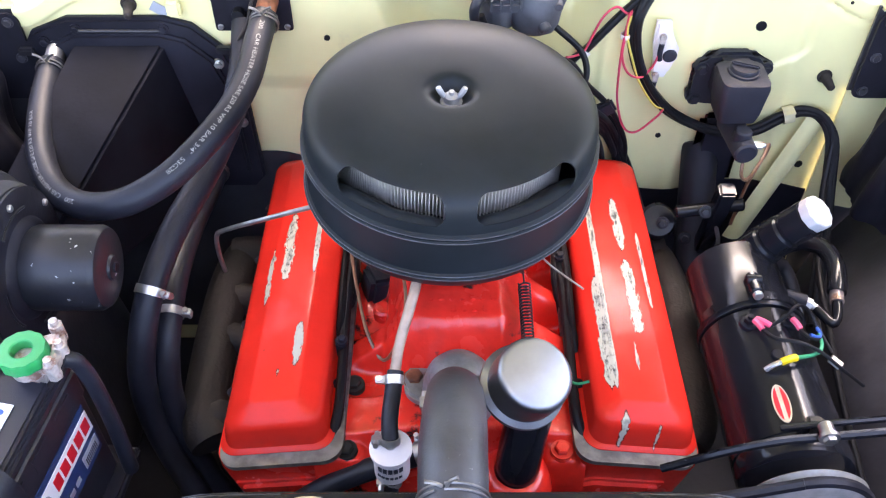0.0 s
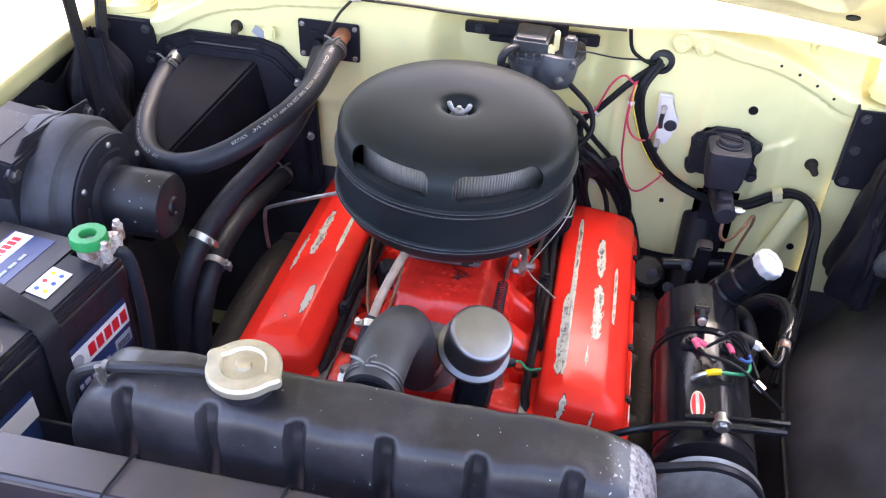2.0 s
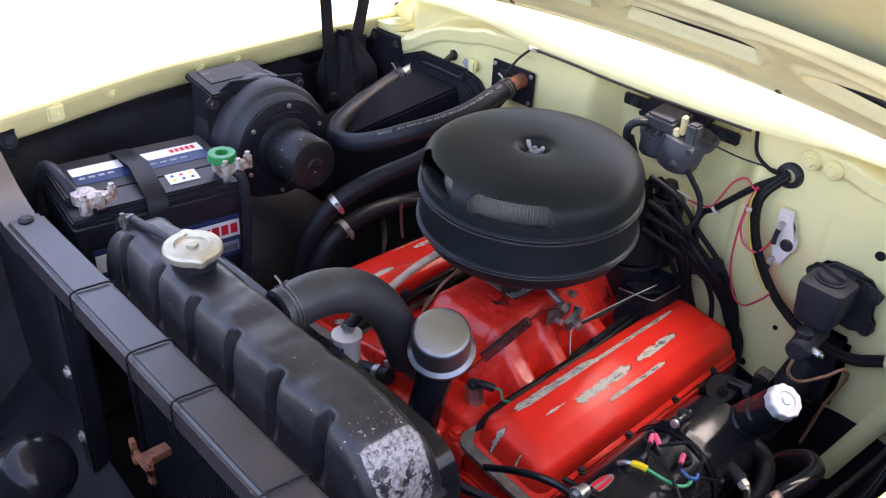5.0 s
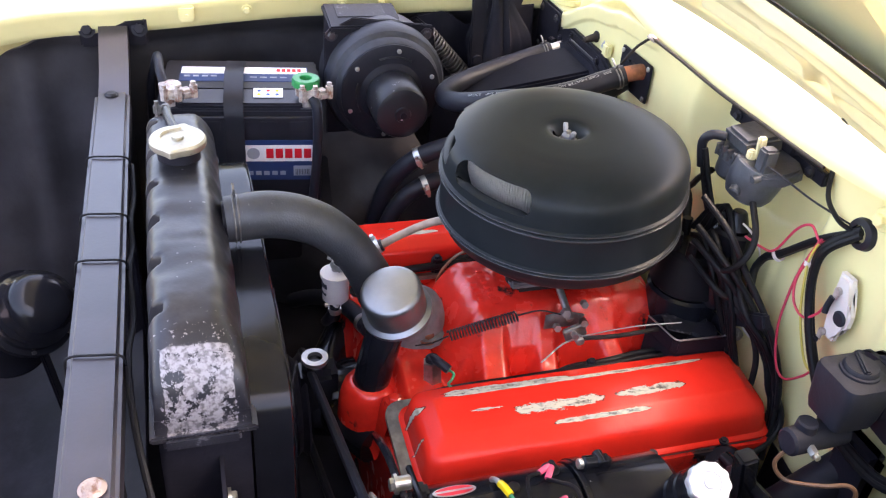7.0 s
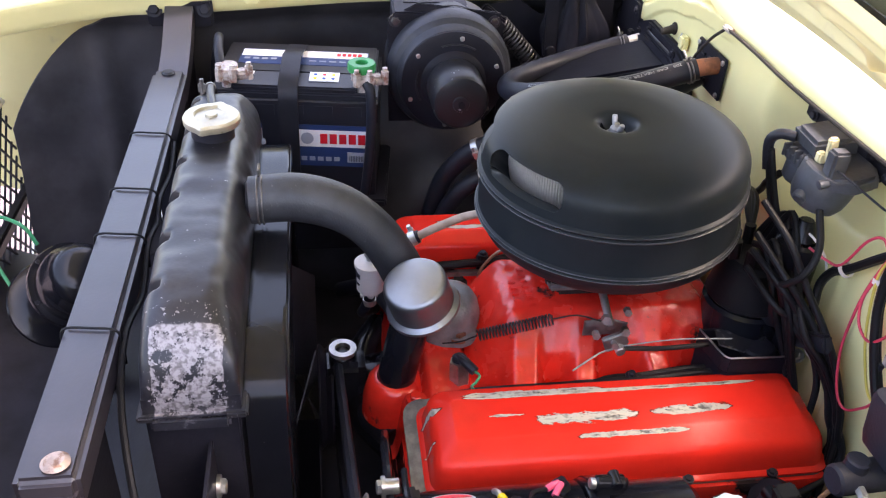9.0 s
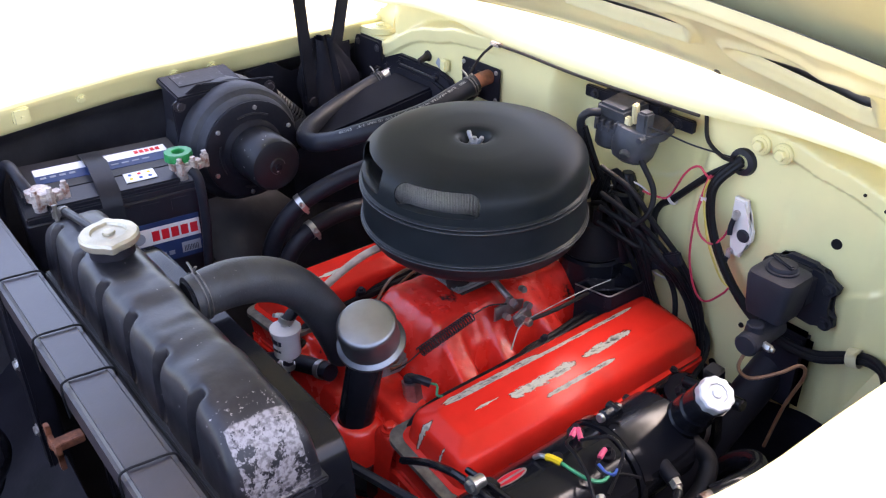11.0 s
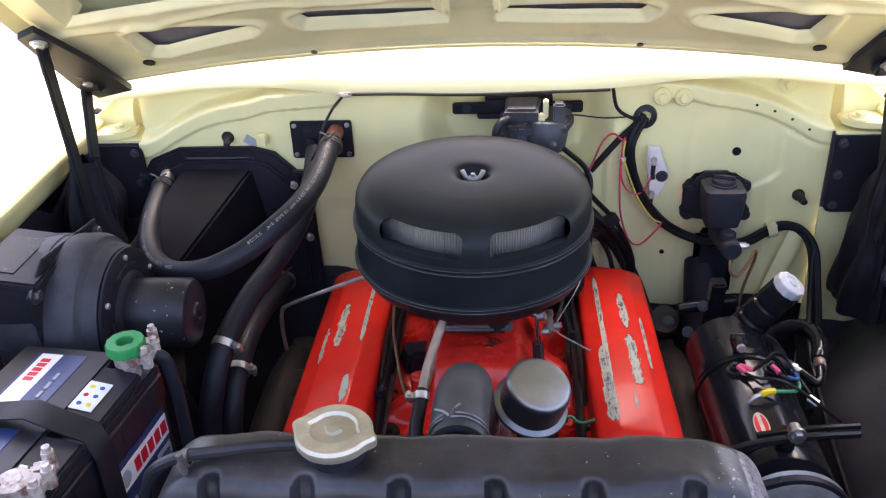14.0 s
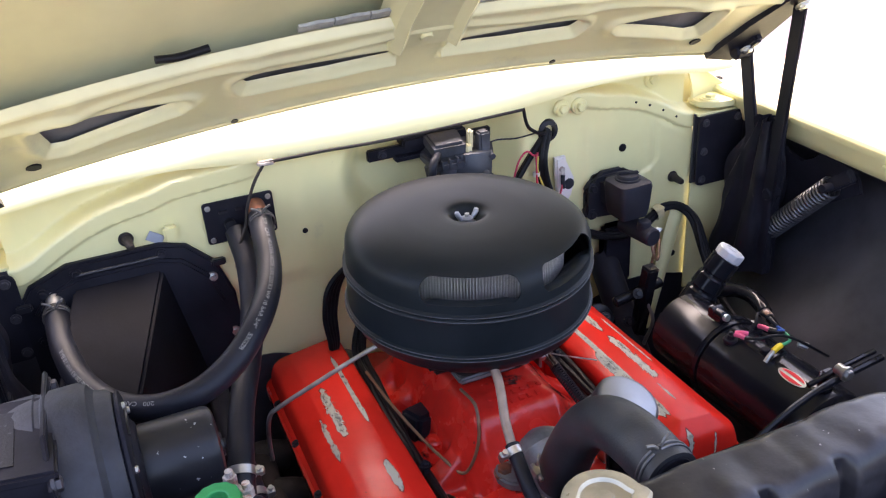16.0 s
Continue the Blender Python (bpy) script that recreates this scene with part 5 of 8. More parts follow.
    for s in (-1, 1):
        x0 = 0.1385 if s > 0 else -0.1235
        for dx, dz, r, y0 in ((0.0, 0.0, 0.0062, -0.205), (s * 0.007, 0.007, 0.0052, -0.10), (-s * 0.006, 0.004, 0.0046, -0.03)):
            bm = bmesh.new()
            x1 = x0 + dx
            tube(bm, [(x1 + s * 0.006, y0 - 0.02, 0.708), (x1, y0 + 0.02, 0.722 + dz), (x1 + s * 0.002, (y0 + 0.1) / 2, 0.727 + dz), (x1 - s * 0.001, 0.08, 0.730 + dz), (x1 - s * 0.006, 0.16, 0.738 + dz), (x1 - s * 0.035, 0.20, 0.785)], r, 10, 7)
            part("plug_lead", bm, WIRE, root)
        bm = bmesh.new()
        y1 = -0.115 if s < 0 else 0.02
        box(bm, (x0 + s * 0.004, y1, 0.724), (0.012, 0.016, 0.030), Matrix.Rotation(0.2, 4, "Z"), 0.003)
        bolt(bm, (x0 + s * 0.002, y1, 0.738), (0, 0, 1), 0.005, 0.006)
        part("lead_holder", bm, BAY, root, "black lead holder")
    # distributor at the back
    bm = bmesh.new()
    cyl(bm, (0.075, 0.180, 0.66), (0.075, 0.180, 0.80), 0.042, 0.052, 28, 0.004)
    dist = part("distributor", bm, GLOSS, root, "gloss black distributor")
    bm = bmesh.new()
    cyl(bm, (0.075, 0.180, 0.80), (0.075, 0.180, 0.862), 0.051, 0.040, 28, 0.006)
    part("distributor_cap", bm, WIRE, dist, "black moulded cap")
    for k in range(8):
        a = radians(45 * k)
        bm = bmesh.new()
        cyl(bm, (0.075 + 0.030 * math.cos(a), 0.180 + 0.030 * math.sin(a), 0.850), (0.075 + 0.033 * math.cos(a), 0.180 + 0.033 * math.sin(a), 0.885), 0.007, seg=10)
        part("tower", bm, WIRE, dist)
    # ignition coil behind the air cleaner
    bm = bmesh.new()
    cyl(bm, (0.108, 0.203, 0.790), (0.104, 0.208, 0.905), 0.027, seg=28, round_=0.004)
    cyl(bm, (0.104, 0.208, 0.905), (0.103, 0.209, 0.930), 0.018, 0.010, 20, 0.002)
    part("ignition_coil", bm, GLOSS, root, "gloss black ignition coil")
    # black bracket box behind the carburettor
    bm = bmesh.new()
    rim = [(0.108, 0.112), (0.157, 0.122), (0.163, 0.128), (0.166, 0.206), (0.160, 0.212), (0.104, 0.208)]
    prism(bm, rim, pose(0, 0, 0.712), 0.046, 0.004)
    cb = part("coil_bracket", bm, BAY, root, "black pressed steel bracket box", sharp=45)
    for (x0, y0), (x1, y1) in zip(rim, rim[1:] + rim[:1]):
        a, b = Vector((x0, y0, 0.766)), Vector((x1, y1, 0.766))
        bm = bmesh.new()
        box(bm, (a + b) / 2, ((b - a).length + 0.002, 0.0035, 0.022), Matrix.Rotation(math.atan2(y1 - y0, x1 - x0), 4, "Z"), 0.0014)
        part("rim", bm, BAY, cb)
    bm = bmesh.new()
    cyl(bm, (0.134, 0.178, 0.756), (0.134, 0.178, 0.770), 0.022, seg=24, round_=0.003)
    part("disc", bm, BAY, cb)
    bm = bmesh.new()
    prism(bm, [(-0.016, -0.022), (0.010, -0.026), (0.020, 0.004), (0.006, 0.026), (-0.014, 0.020)], pose(0.126, 0.150, 0.772, -8, 10, 0), 0.002, 0.0008)
    part("tab", bm, SCUFF, cb, "grey scraped steel tab")
    # thin bright tube along the rim, drawn in as the edge's highlight
    bm = bmesh.new()
    tube(bm, [(0.108, 0.111, 0.778), (0.132, 0.116, 0.778), (0.156, 0.121, 0.778), (0.163, 0.126, 0.778), (0.1640, 0.134, 0.778), (0.1655, 0.17, 0.778), (0.164, 0.212, 0.776)], 0.0012, 6, 4)
    part("rim_glint", bm, STEEL, cb)
    bm = bmesh.new()
    bolt(bm, (0.163, 0.212, 0.775), (0.2, -0.6, 0.6), 0.006, 0.006)
    part("bolt", bm, STEEL, cb)


def build_air_cleaner():
    root = thing("air_cleaner", (0, 0, 0.856), "satin black round air cleaner with front slots and a wing nut", "air cleaner")
    # the whole can leans a little forward on the carburettor
    C = Vector((-0.0002, 0.0028, 0.9555))
    lean = Matrix.Translation(C) @ Vector((0, 0, 1)).rotation_difference(Vector((0.0233, -0.0386, 1.0))).to_matrix().to_4x4() @ Matrix.Scale(1.024, 4) @ Matrix.Translation((0, 0, -C.z))
    S = 720
    H, POW, R = 0.0520, 4.6, 0.1530
    Z0 = C.z

    def shoulder(a):
        return R * math.cos(a) ** (2 / POW), Z0 + H * math.sin(a) ** (2 / POW)
    # lid: rings of radius and height, with two slots pressed through the front
    inner = [(0.0, 0.9915), (0.010, 0.9915), (0.0125, 0.9918), (0.0148, 0.9936), (0.0180, 0.9980), (0.0208, 1.0020), (0.0236, 1.0047), (0.0268, 1.0061), (0.0310, 1.0067), (0.040, 1.0070), (0.055, 1.0071), (0.07, 1.0072), (0.08, 1.0072)]
    side = [shoulder(radians(89.9 - 89.9 * (k / 70) ** 0.8)) for k in range(71)]
    side = [q for q in side if q[0] > 0.088]
    prof = inner + side + [(0.1536, Z0 - 0.0005), (0.1555, Z0 - 0.0012), (0.1566, Z0 - 0.0022), (0.1566, Z0 - 0.0034), (0.1556, Z0 - 0.0044)]
    top, bottom = Z0 + 0.0405, Z0 + 0.0115
    SLOTS = ((-135.5, -92.5), (-81.0, -38.0))

    def in_slot(a, z):
        h = (z - (top + bottom) / 2) / ((top - bottom) / 2)
        if abs(h) > 1:
            return False
        for a0, a1 in SLOTS:
            # round ends, the inner lower corner drawn out
            w = (a1 - a0) / 2 - 4.2 * (1 - math.sqrt(max(0.0, 1 - abs(h) ** 2.6)))
            if abs(a - (a0 + a1) / 2) < w:
                return True
        return False
    bm = bmesh.new()
    rings = [[bm.verts.new((r * math.cos(2 * math.pi * i / S), r * math.sin(2 * math.pi * i / S), z)) for i in range(S)] if r else [bm.verts.new((0, 0, z))] for r, z in prof]
    for k, (a, b) in enumerate(zip(rings, rings[1:])):
        zm = (prof[k][1] + prof[k + 1][1]) / 2
        for i in range(S):
            j = (i + 1) % S
            ang = (i + 0.5) * 360 / S
            if zm < top and in_slot(ang - 360 if ang > 180 else ang, zm):
                continue
            bm.faces.new((a[0], b[i], b[j]) if len(a) == 1 else (a[i], b[i], b[j], a[j]))
    edge = [v for v in bm.verts if v.is_boundary and v.co.z > bottom - 0.003]
    for _ in range(3):
        bmesh.ops.smooth_vert(bm, verts=edge, factor=0.5, use_axis_x=True, use_axis_y=True, use_axis_z=True)
    bm.normal_update()
    bmesh.ops.solidify(bm, geom=bm.faces[:], thickness=0.0014)
    bm.transform(lean)
    part("lid", bm, SATIN, root, sharp=45)
    # rolled floor behind each slot, swelling up from the lower lip and falling inwards
    for a0, a1 in SLOTS:
        bm = bmesh.new()

        def floor_point(u, v):
            deg = a0 - 5 + (a1 - a0 + 10) * u
            swell = smooth(0.0, 0.22, u) * smooth(1.0, 0.78, u)
            r = 0.1518 - 0.036 * v
            z = bottom - 0.0006 + 0.0022 * math.sin(min(1.0, v * 2.2) * math.pi) * swell - 0.022 * smooth(0.22, 1.0, v) - 0.006 * (1 - swell) * smooth(0.0, 0.3, v)
            return Vector((r * math.cos(radians(deg)), r * math.sin(radians(deg)), z))
        sheet(bm, floor_point, 60, 16, 0.001)
        bm.transform(lean)
        part("intake_floor", bm, SATIN, root, sharp=60)
    # pleated filter element in a wire gauze
    bm = bmesh.new()
    N = 212 * 4
    rows = []
    for z in (0.905, 0.935, 0.965, 0.996):
        ring = []
        for i in range(N):
            a = 2 * math.pi * (i + (0.0, 0.15, 0.0, -0.15)[i % 4]) / N
            r = (0.1205, 0.1205, 0.1080, 0.1080)[i % 4]
            ring.append(bm.verts.new((r * math.cos(a), r * math.sin(a), z)))
        rows.append(ring)
    for a, b in zip(rows, rows[1:]):
        for i in range(N):
            bm.faces.new((a[i], a[(i + 1) % N], b[(i + 1) % N], b[i]))
    bm.transform(lean)
    part("filter_element", bm, GAUZE, root, "pale pleated filter element with wire gauze", sharp=20)
    bm = bmesh.new()
    lathe(bm, [(0.1070, 0.900), (0.1070, 0.999), (0.095, 0.999), (0.095, 0.900)], 60)
    bm.transform(lean)
    part("filter_core", bm, BROWN, root)
    # body with rolled seams
    bm = bmesh.new()
    zb = Z0 - 0.0592
    lathe(bm, [(0.055, 0.856), (0.100, 0.856), (0.122, 0.859), (0.138, 0.866), (0.1470, 0.8745), (0.1520, zb - 0.0110), (0.1538, zb - 0.0050), (0.1552, zb - 0.0032), (0.1575, zb - 0.0024), (0.1584, zb - 0.0008), (0.1578, zb + 0.0008), (0.1560, zb + 0.0016), (0.1572, zb + 0.0026), (0.1566, zb + 0.0040), (0.1546, zb + 0.0052), (0.1540, zb + 0.009),
               (0.1540, Z0 - 0.0150), (0.1545, Z0 - 0.0115), (0.1560, Z0 - 0.0100), (0.1570, Z0 - 0.0085), (0.1564, Z0 - 0.0068), (0.1552, Z0 - 0.0060), (0.1566, Z0 - 0.0052), (0.1566, Z0 - 0.0046), (0.148, Z0 - 0.0046), (0.148, 0.890), (0.055, 0.880), (0.055, 0.856)], 160)
    bm.transform(lean)
    body = part("body", bm, SATIN, root, sharp=30)
    # thin paler rings on the rolled seams, their highlights put in as colour
    for r, z in ((0.1566, Z0 - 0.0028), (0.1570, Z0 - 0.0084), (0.1572, zb + 0.0030), (0.1584, zb - 0.0008)):
        bm = bmesh.new()
        lathe(bm, [(r - 0.0006, z - 0.0006), (r + 0.0002, z - 0.0004), (r + 0.0003, z), (r + 0.0002, z + 0.0004), (r - 0.0006, z + 0.0006)], 160)
        bm.transform(lean)
        part("seam_edge", bm, SEAM_GLINT, body, "paler line painted as a highlight along the seam", sharp=80)
    # wing nut
    bm = bmesh.new()
    lathe(bm, [(0, 0.9910), (0.0115, 0.9910), (0.0115, 0.9925), (0.0085, 0.9935), (0.0075, 0.999), (0.004, 1.001), (0.0, 1.001)], 24)
    for s in (-1, 1):
        tube(bm, [(s * 0.004, 0, 0.995), (s * 0.0085, 0.0004, 0.999), (s * 0.0125, 0.0008, 1.0055), (s * 0.0135, 0.001, 1.0085)], lambda t: 0.0020 + 0.0012 * math.sin(min(1, t) * math.pi * 0.8), 10, 4)
    bm.transform(lean)
    nut = part("wing_nut", bm, NUT, root, "dull zinc wing nut")
    bm = bmesh.new()
    cyl(bm, (0, 0, 0.995), (0, 0, 1.0045), 0.0030, seg=12)
    bm.transform(lean)
    part("stud", bm, STEEL, nut)


# ---- battery side ----
def terminal(root, x, y, z, nm):
    bm = bmesh.new()
    lathe(bm, [(0.0125, 0), (0.0165, 0.001), (0.0170, 0.016), (0.0125, 0.017), (0, 0.017)], 24, pose(x, y, z + 0.004))
    box(bm, (x + 0.018, y + 0.004, z + 0.012), (0.020, 0.024, 0.016), bevel=0.004)
    box(bm, (x + 0.012, y + 0.024, z + 0.011), (0.022, 0.020, 0.014), Matrix.Rotation(0.5, 4, "Z"), 0.004)
    t = part(nm, bm, LEAD, root, "corroded lead battery clamp", local=True)
    for dx, dy in ((0.026, -0.006), (0.026, 0.014), (0.012, 0.036)):
        bm = bmesh.new()
        cyl(bm, (x + dx, y + dy, z + 0.004), (x + dx, y + dy, z + 0.024), 0.0065, seg=6)
        cyl(bm, (x + dx, y + dy, z + 0.024), (x + dx, y + dy, z + 0.030), 0.0040, seg=10)
        part("bolt", bm, LEAD, t, local=True)
    return t


def build_battery():
    W, L, BOT = 0.172, 0.258, 0.705
    root = thing("battery", (-0.456, -0.367, BOT), "black car battery with navy and white labels, strapped down", "battery", rz=-7)
    z = lambda h: h - BOT
    bm = bmesh.new()
    stack(bm, [(rounded(W - 0.006, L - 0.006, 0.006, 3), 0.0), (rounded(W - 0.004, L - 0.004, 0.006, 3), z(0.835)), (rounded(W, L, 0.006, 3), z(0.836)), (rounded(W, L, 0.006, 3), z(0.868)), (rounded(W - 0.004, L - 0.004, 0.006, 3), z(0.870))])
    part("case", bm, PLASTIC, root, local=True)
    bm = bmesh.new()
    box(bm, (0, 0, z(0.876)), (W - 0.002, L - 0.002, 0.012), bevel=0.003)
    box(bm, (-0.020, 0, z(0.889)), (0.118, L - 0.012, 0.016), bevel=0.003)
    for y0, ln in ((-0.058, 0.076), (0.048, 0.098)):
        box(bm, (0.058, y0, z(0.887)), (0.046, ln, 0.013), Matrix.Rotation(radians(8), 4, "Y"), 0.003)
    for k in range(5):
        box(bm, (W / 2 - 0.001, -0.09 + 0.045 * k, z(0.853)), (0.004, 0.030, 0.020), bevel=0.001)
    part("lid", bm, PLASTIC, root, local=True)
    # top labels
    T = z(0.8973)
    for y0, ln in ((-0.058, 0.078), (0.054, 0.108)):
        bm = bmesh.new()
        box(bm, (-0.020, y0, T), (0.060, ln, 0.0010))
        lb = part("top_label", bm, NAVY, root, "navy and white top label", local=True)
        bm = bmesh.new()
        box(bm, (-0.033, y0, T + 0.0007), (0.026, ln - 0.003, 0.0008))
        part("white_band", bm, WHITE, lb, local=True)
    for k in range(5):
        bm = bmesh.new()
        box(bm, (-0.034, 0.060 + 0.0085 * k, T + 0.0013), (0.011, 0.006, 0.0008))
        part("red_bar", bm, REDINK, lb, local=True)
    for k in range(4):
        for x, y, w, ln in ((-0.008, -0.085 + 0.014 * k, 0.006, 0.009), (-0.004, 0.02 + 0.016 * k, 0.004, 0.011)):
            bm = bmesh.new()
            box(bm, (x, y, T + 0.0013), (w, ln, 0.0008))
            part("small_print", bm, GREYINK, lb, local=True)
    bm = bmesh.new()
    box(bm, (0.0515, 0.044, z(0.8957)), (0.026, 0.046, 0.0012), Matrix.Rotation(radians(8), 4, "Y"))
    wl = part("warning_label", bm, WHITE, root, "small warning pictogram label", local=True)
    for k, mt in enumerate((BLUE, YELLOW, REDINK, BLUE, YELLOW, BLUE)):
        bm = bmesh.new()
        dx, y = (0.046, 0.057)[k % 2], 0.030 + 0.014 * (k // 2)
        zz = z(0.8964) - 0.0015 * (dx > 0.05)
        cyl(bm, (dx, y, zz), (dx + 0.0002, y, zz + 0.0012), 0.0028, seg=14)
        part("pictogram", bm, mt, wl, local=True)
    bm = bmesh.new()
    box(bm, (0.046, -0.073, z(0.8966)), (0.008, 0.016, 0.001), Matrix.Rotation(radians(8), 4, "Y"))
    part("small_label", bm, WHITE, root, local=True)
    # side labels
    X = W / 2 - 0.0012
    for y0, ln in ((-0.080, 0.056), (0.058, 0.112)):
        bm = bmesh.new()
        box(bm, (X, y0, z(0.793)), (0.0010, ln, 0.072))
        lb = part("side_label", bm, NAVY, root, "navy side label with a white band", local=True)
        bm = bmesh.new()
        box(bm, (X + 0.0007, y0, z(0.806)), (0.0009, ln - 0.001, 0.029))
        part("white_band", bm, WHITE, lb, local=True)
    for k in range(5):
        bm = bmesh.new()
        box(bm, (X + 0.0014, 0.044 + 0.0150 * k, z(0.806)), (0.0009, 0.0115, 0.017), bevel=0.0002)
        part("red_bar", bm, REDINK, lb, local=True)
    bm = bmesh.new()
    cyl(bm, (X + 0.0008, 0.018, z(0.806)), (X + 0.0018, 0.018, z(0.806)), 0.0100, seg=28)
    part("round_mark", bm, GREYINK, lb, local=True)
    bm = bmesh.new()
    box(bm, (X + 0.0008, 0.096, z(0.774)), (0.0009, 0.030, 0.018))
    part("code_field", bm, GREYINK, lb, local=True)
    for k in range(5):
        bm = bmesh.new()
        box(bm, (X + 0.0008, 0.012 + 0.013 * k, z(0.770)), (0.0009, 0.009, 0.007))
        part("pictogram", bm, GREYINK, lb, local=True)
    bm = bmesh.new()
    for k in range(9):
        box(bm, (X + 0.0014, 0.085 + 0.0026 * k, z(0.772)), (0.0009, 0.0012, 0.010))
    part("bar_code", bm, DARKINK, lb, local=True)
    # posts and clamps
    for y, nm in ((0.103, "positive_clamp"), (-0.103, "negative_clamp")):
        bm = bmesh.new()
        cyl(bm, (0.066, y, z(0.88)), (0.066, y, z(0.918)), 0.0098, 0.0088, 20, 0.001)
        part("post", bm, LEAD, root, local=True)
        t = terminal(root, 0.066, y, z(0.896), nm)
        if y > 0:
            bm = bmesh.new()
            N = 48
            outer = [((0.0210 + 0.0007 * (k % 4 < 2)) * math.cos(2 * math.pi * k / N), (0.0210 + 0.0007 * (k % 4 < 2)) * math.sin(2 * math.pi * k / N)) for k in range(N)]
            inner = [(0.0095 * math.cos(2 * math.pi * k / N), 0.0095 * math.sin(2 * math.pi * k / N)) for k in range(N)]
            stack(bm, [(outer, 0), (outer, 0.010), ([(x * 0.95, y_ * 0.95) for x, y_ in outer], 0.0125), ([(x * 1.12, y_ * 1.12) for x, y_ in inner], 0.0125), (inner, 0.0115), (inner, 0.002)], pose(0.066, y, z(0.916)), cap=False)
            part("isolator_knob", bm, GREEN, t, "bright green plastic isolator knob", local=True, sharp=30)
    # cables
    bm = bmesh.new()
    tube(bm, [(0.092, 0.112, z(0.905)), (0.100, 0.118, z(0.895)), (0.104, 0.12, z(0.86)), (0.106, 0.118, z(0.80)), (0.108, 0.11, z(0.72))], 0.0078, 12, 5)
    part("positive_cable", bm, RUBBER, root, local=True)
    bm = bmesh.new()
    tube(bm, [(0.060, -0.112, z(0.908)), (0.035, -0.120, z(0.925)), (0.0, -0.126, z(0.932)), (-0.035, -0.134, z(0.915)), (-0.055, -0.150, z(0.86)), (-0.06, -0.155, z(0.78))], 0.0075, 12, 6)
    part("negative_cable", bm, RUBBER, root, local=True)
    # hold-down strap
    bm = bmesh.new()
    path = [(W / 2 + 0.003, z(0.715)), (W / 2 + 0.003, z(0.80)), (W / 2 + 0.004, z(0.87)), (W / 2 - 0.004, z(0.894)), (0.055, z(0.903)), (0.022, z(0.916)), (-0.06, z(0.902)), (-W / 2 - 0.003, z(0.89)), (-W / 2 - 0.003, z(0.78))]
    sheet(bm, lambda u, v: Vector((path[round(u * 8)][0], -0.024 + 0.030 * v, path[round(u * 8)][1])), 8, 2, 0.002)
    part("hold_down_strap", bm, RUBBER, root, "black rubber hold-down strap", local=True, sharp=60)
    # tray
    bm = bmesh.new()
    box(bm, (-0.456, -0.367, 0.698), (0.20, 0.29, 0.013), Matrix.Rotation(radians(-7), 4, "Z"), 0.003)
    box(bm, (-0.52, -0.367, 0.60), (0.05, 0.20, 0.19), bevel=0.004)
    solid("battery_tray", bm, BAY, "black painted battery tray under the battery", "battery tray")


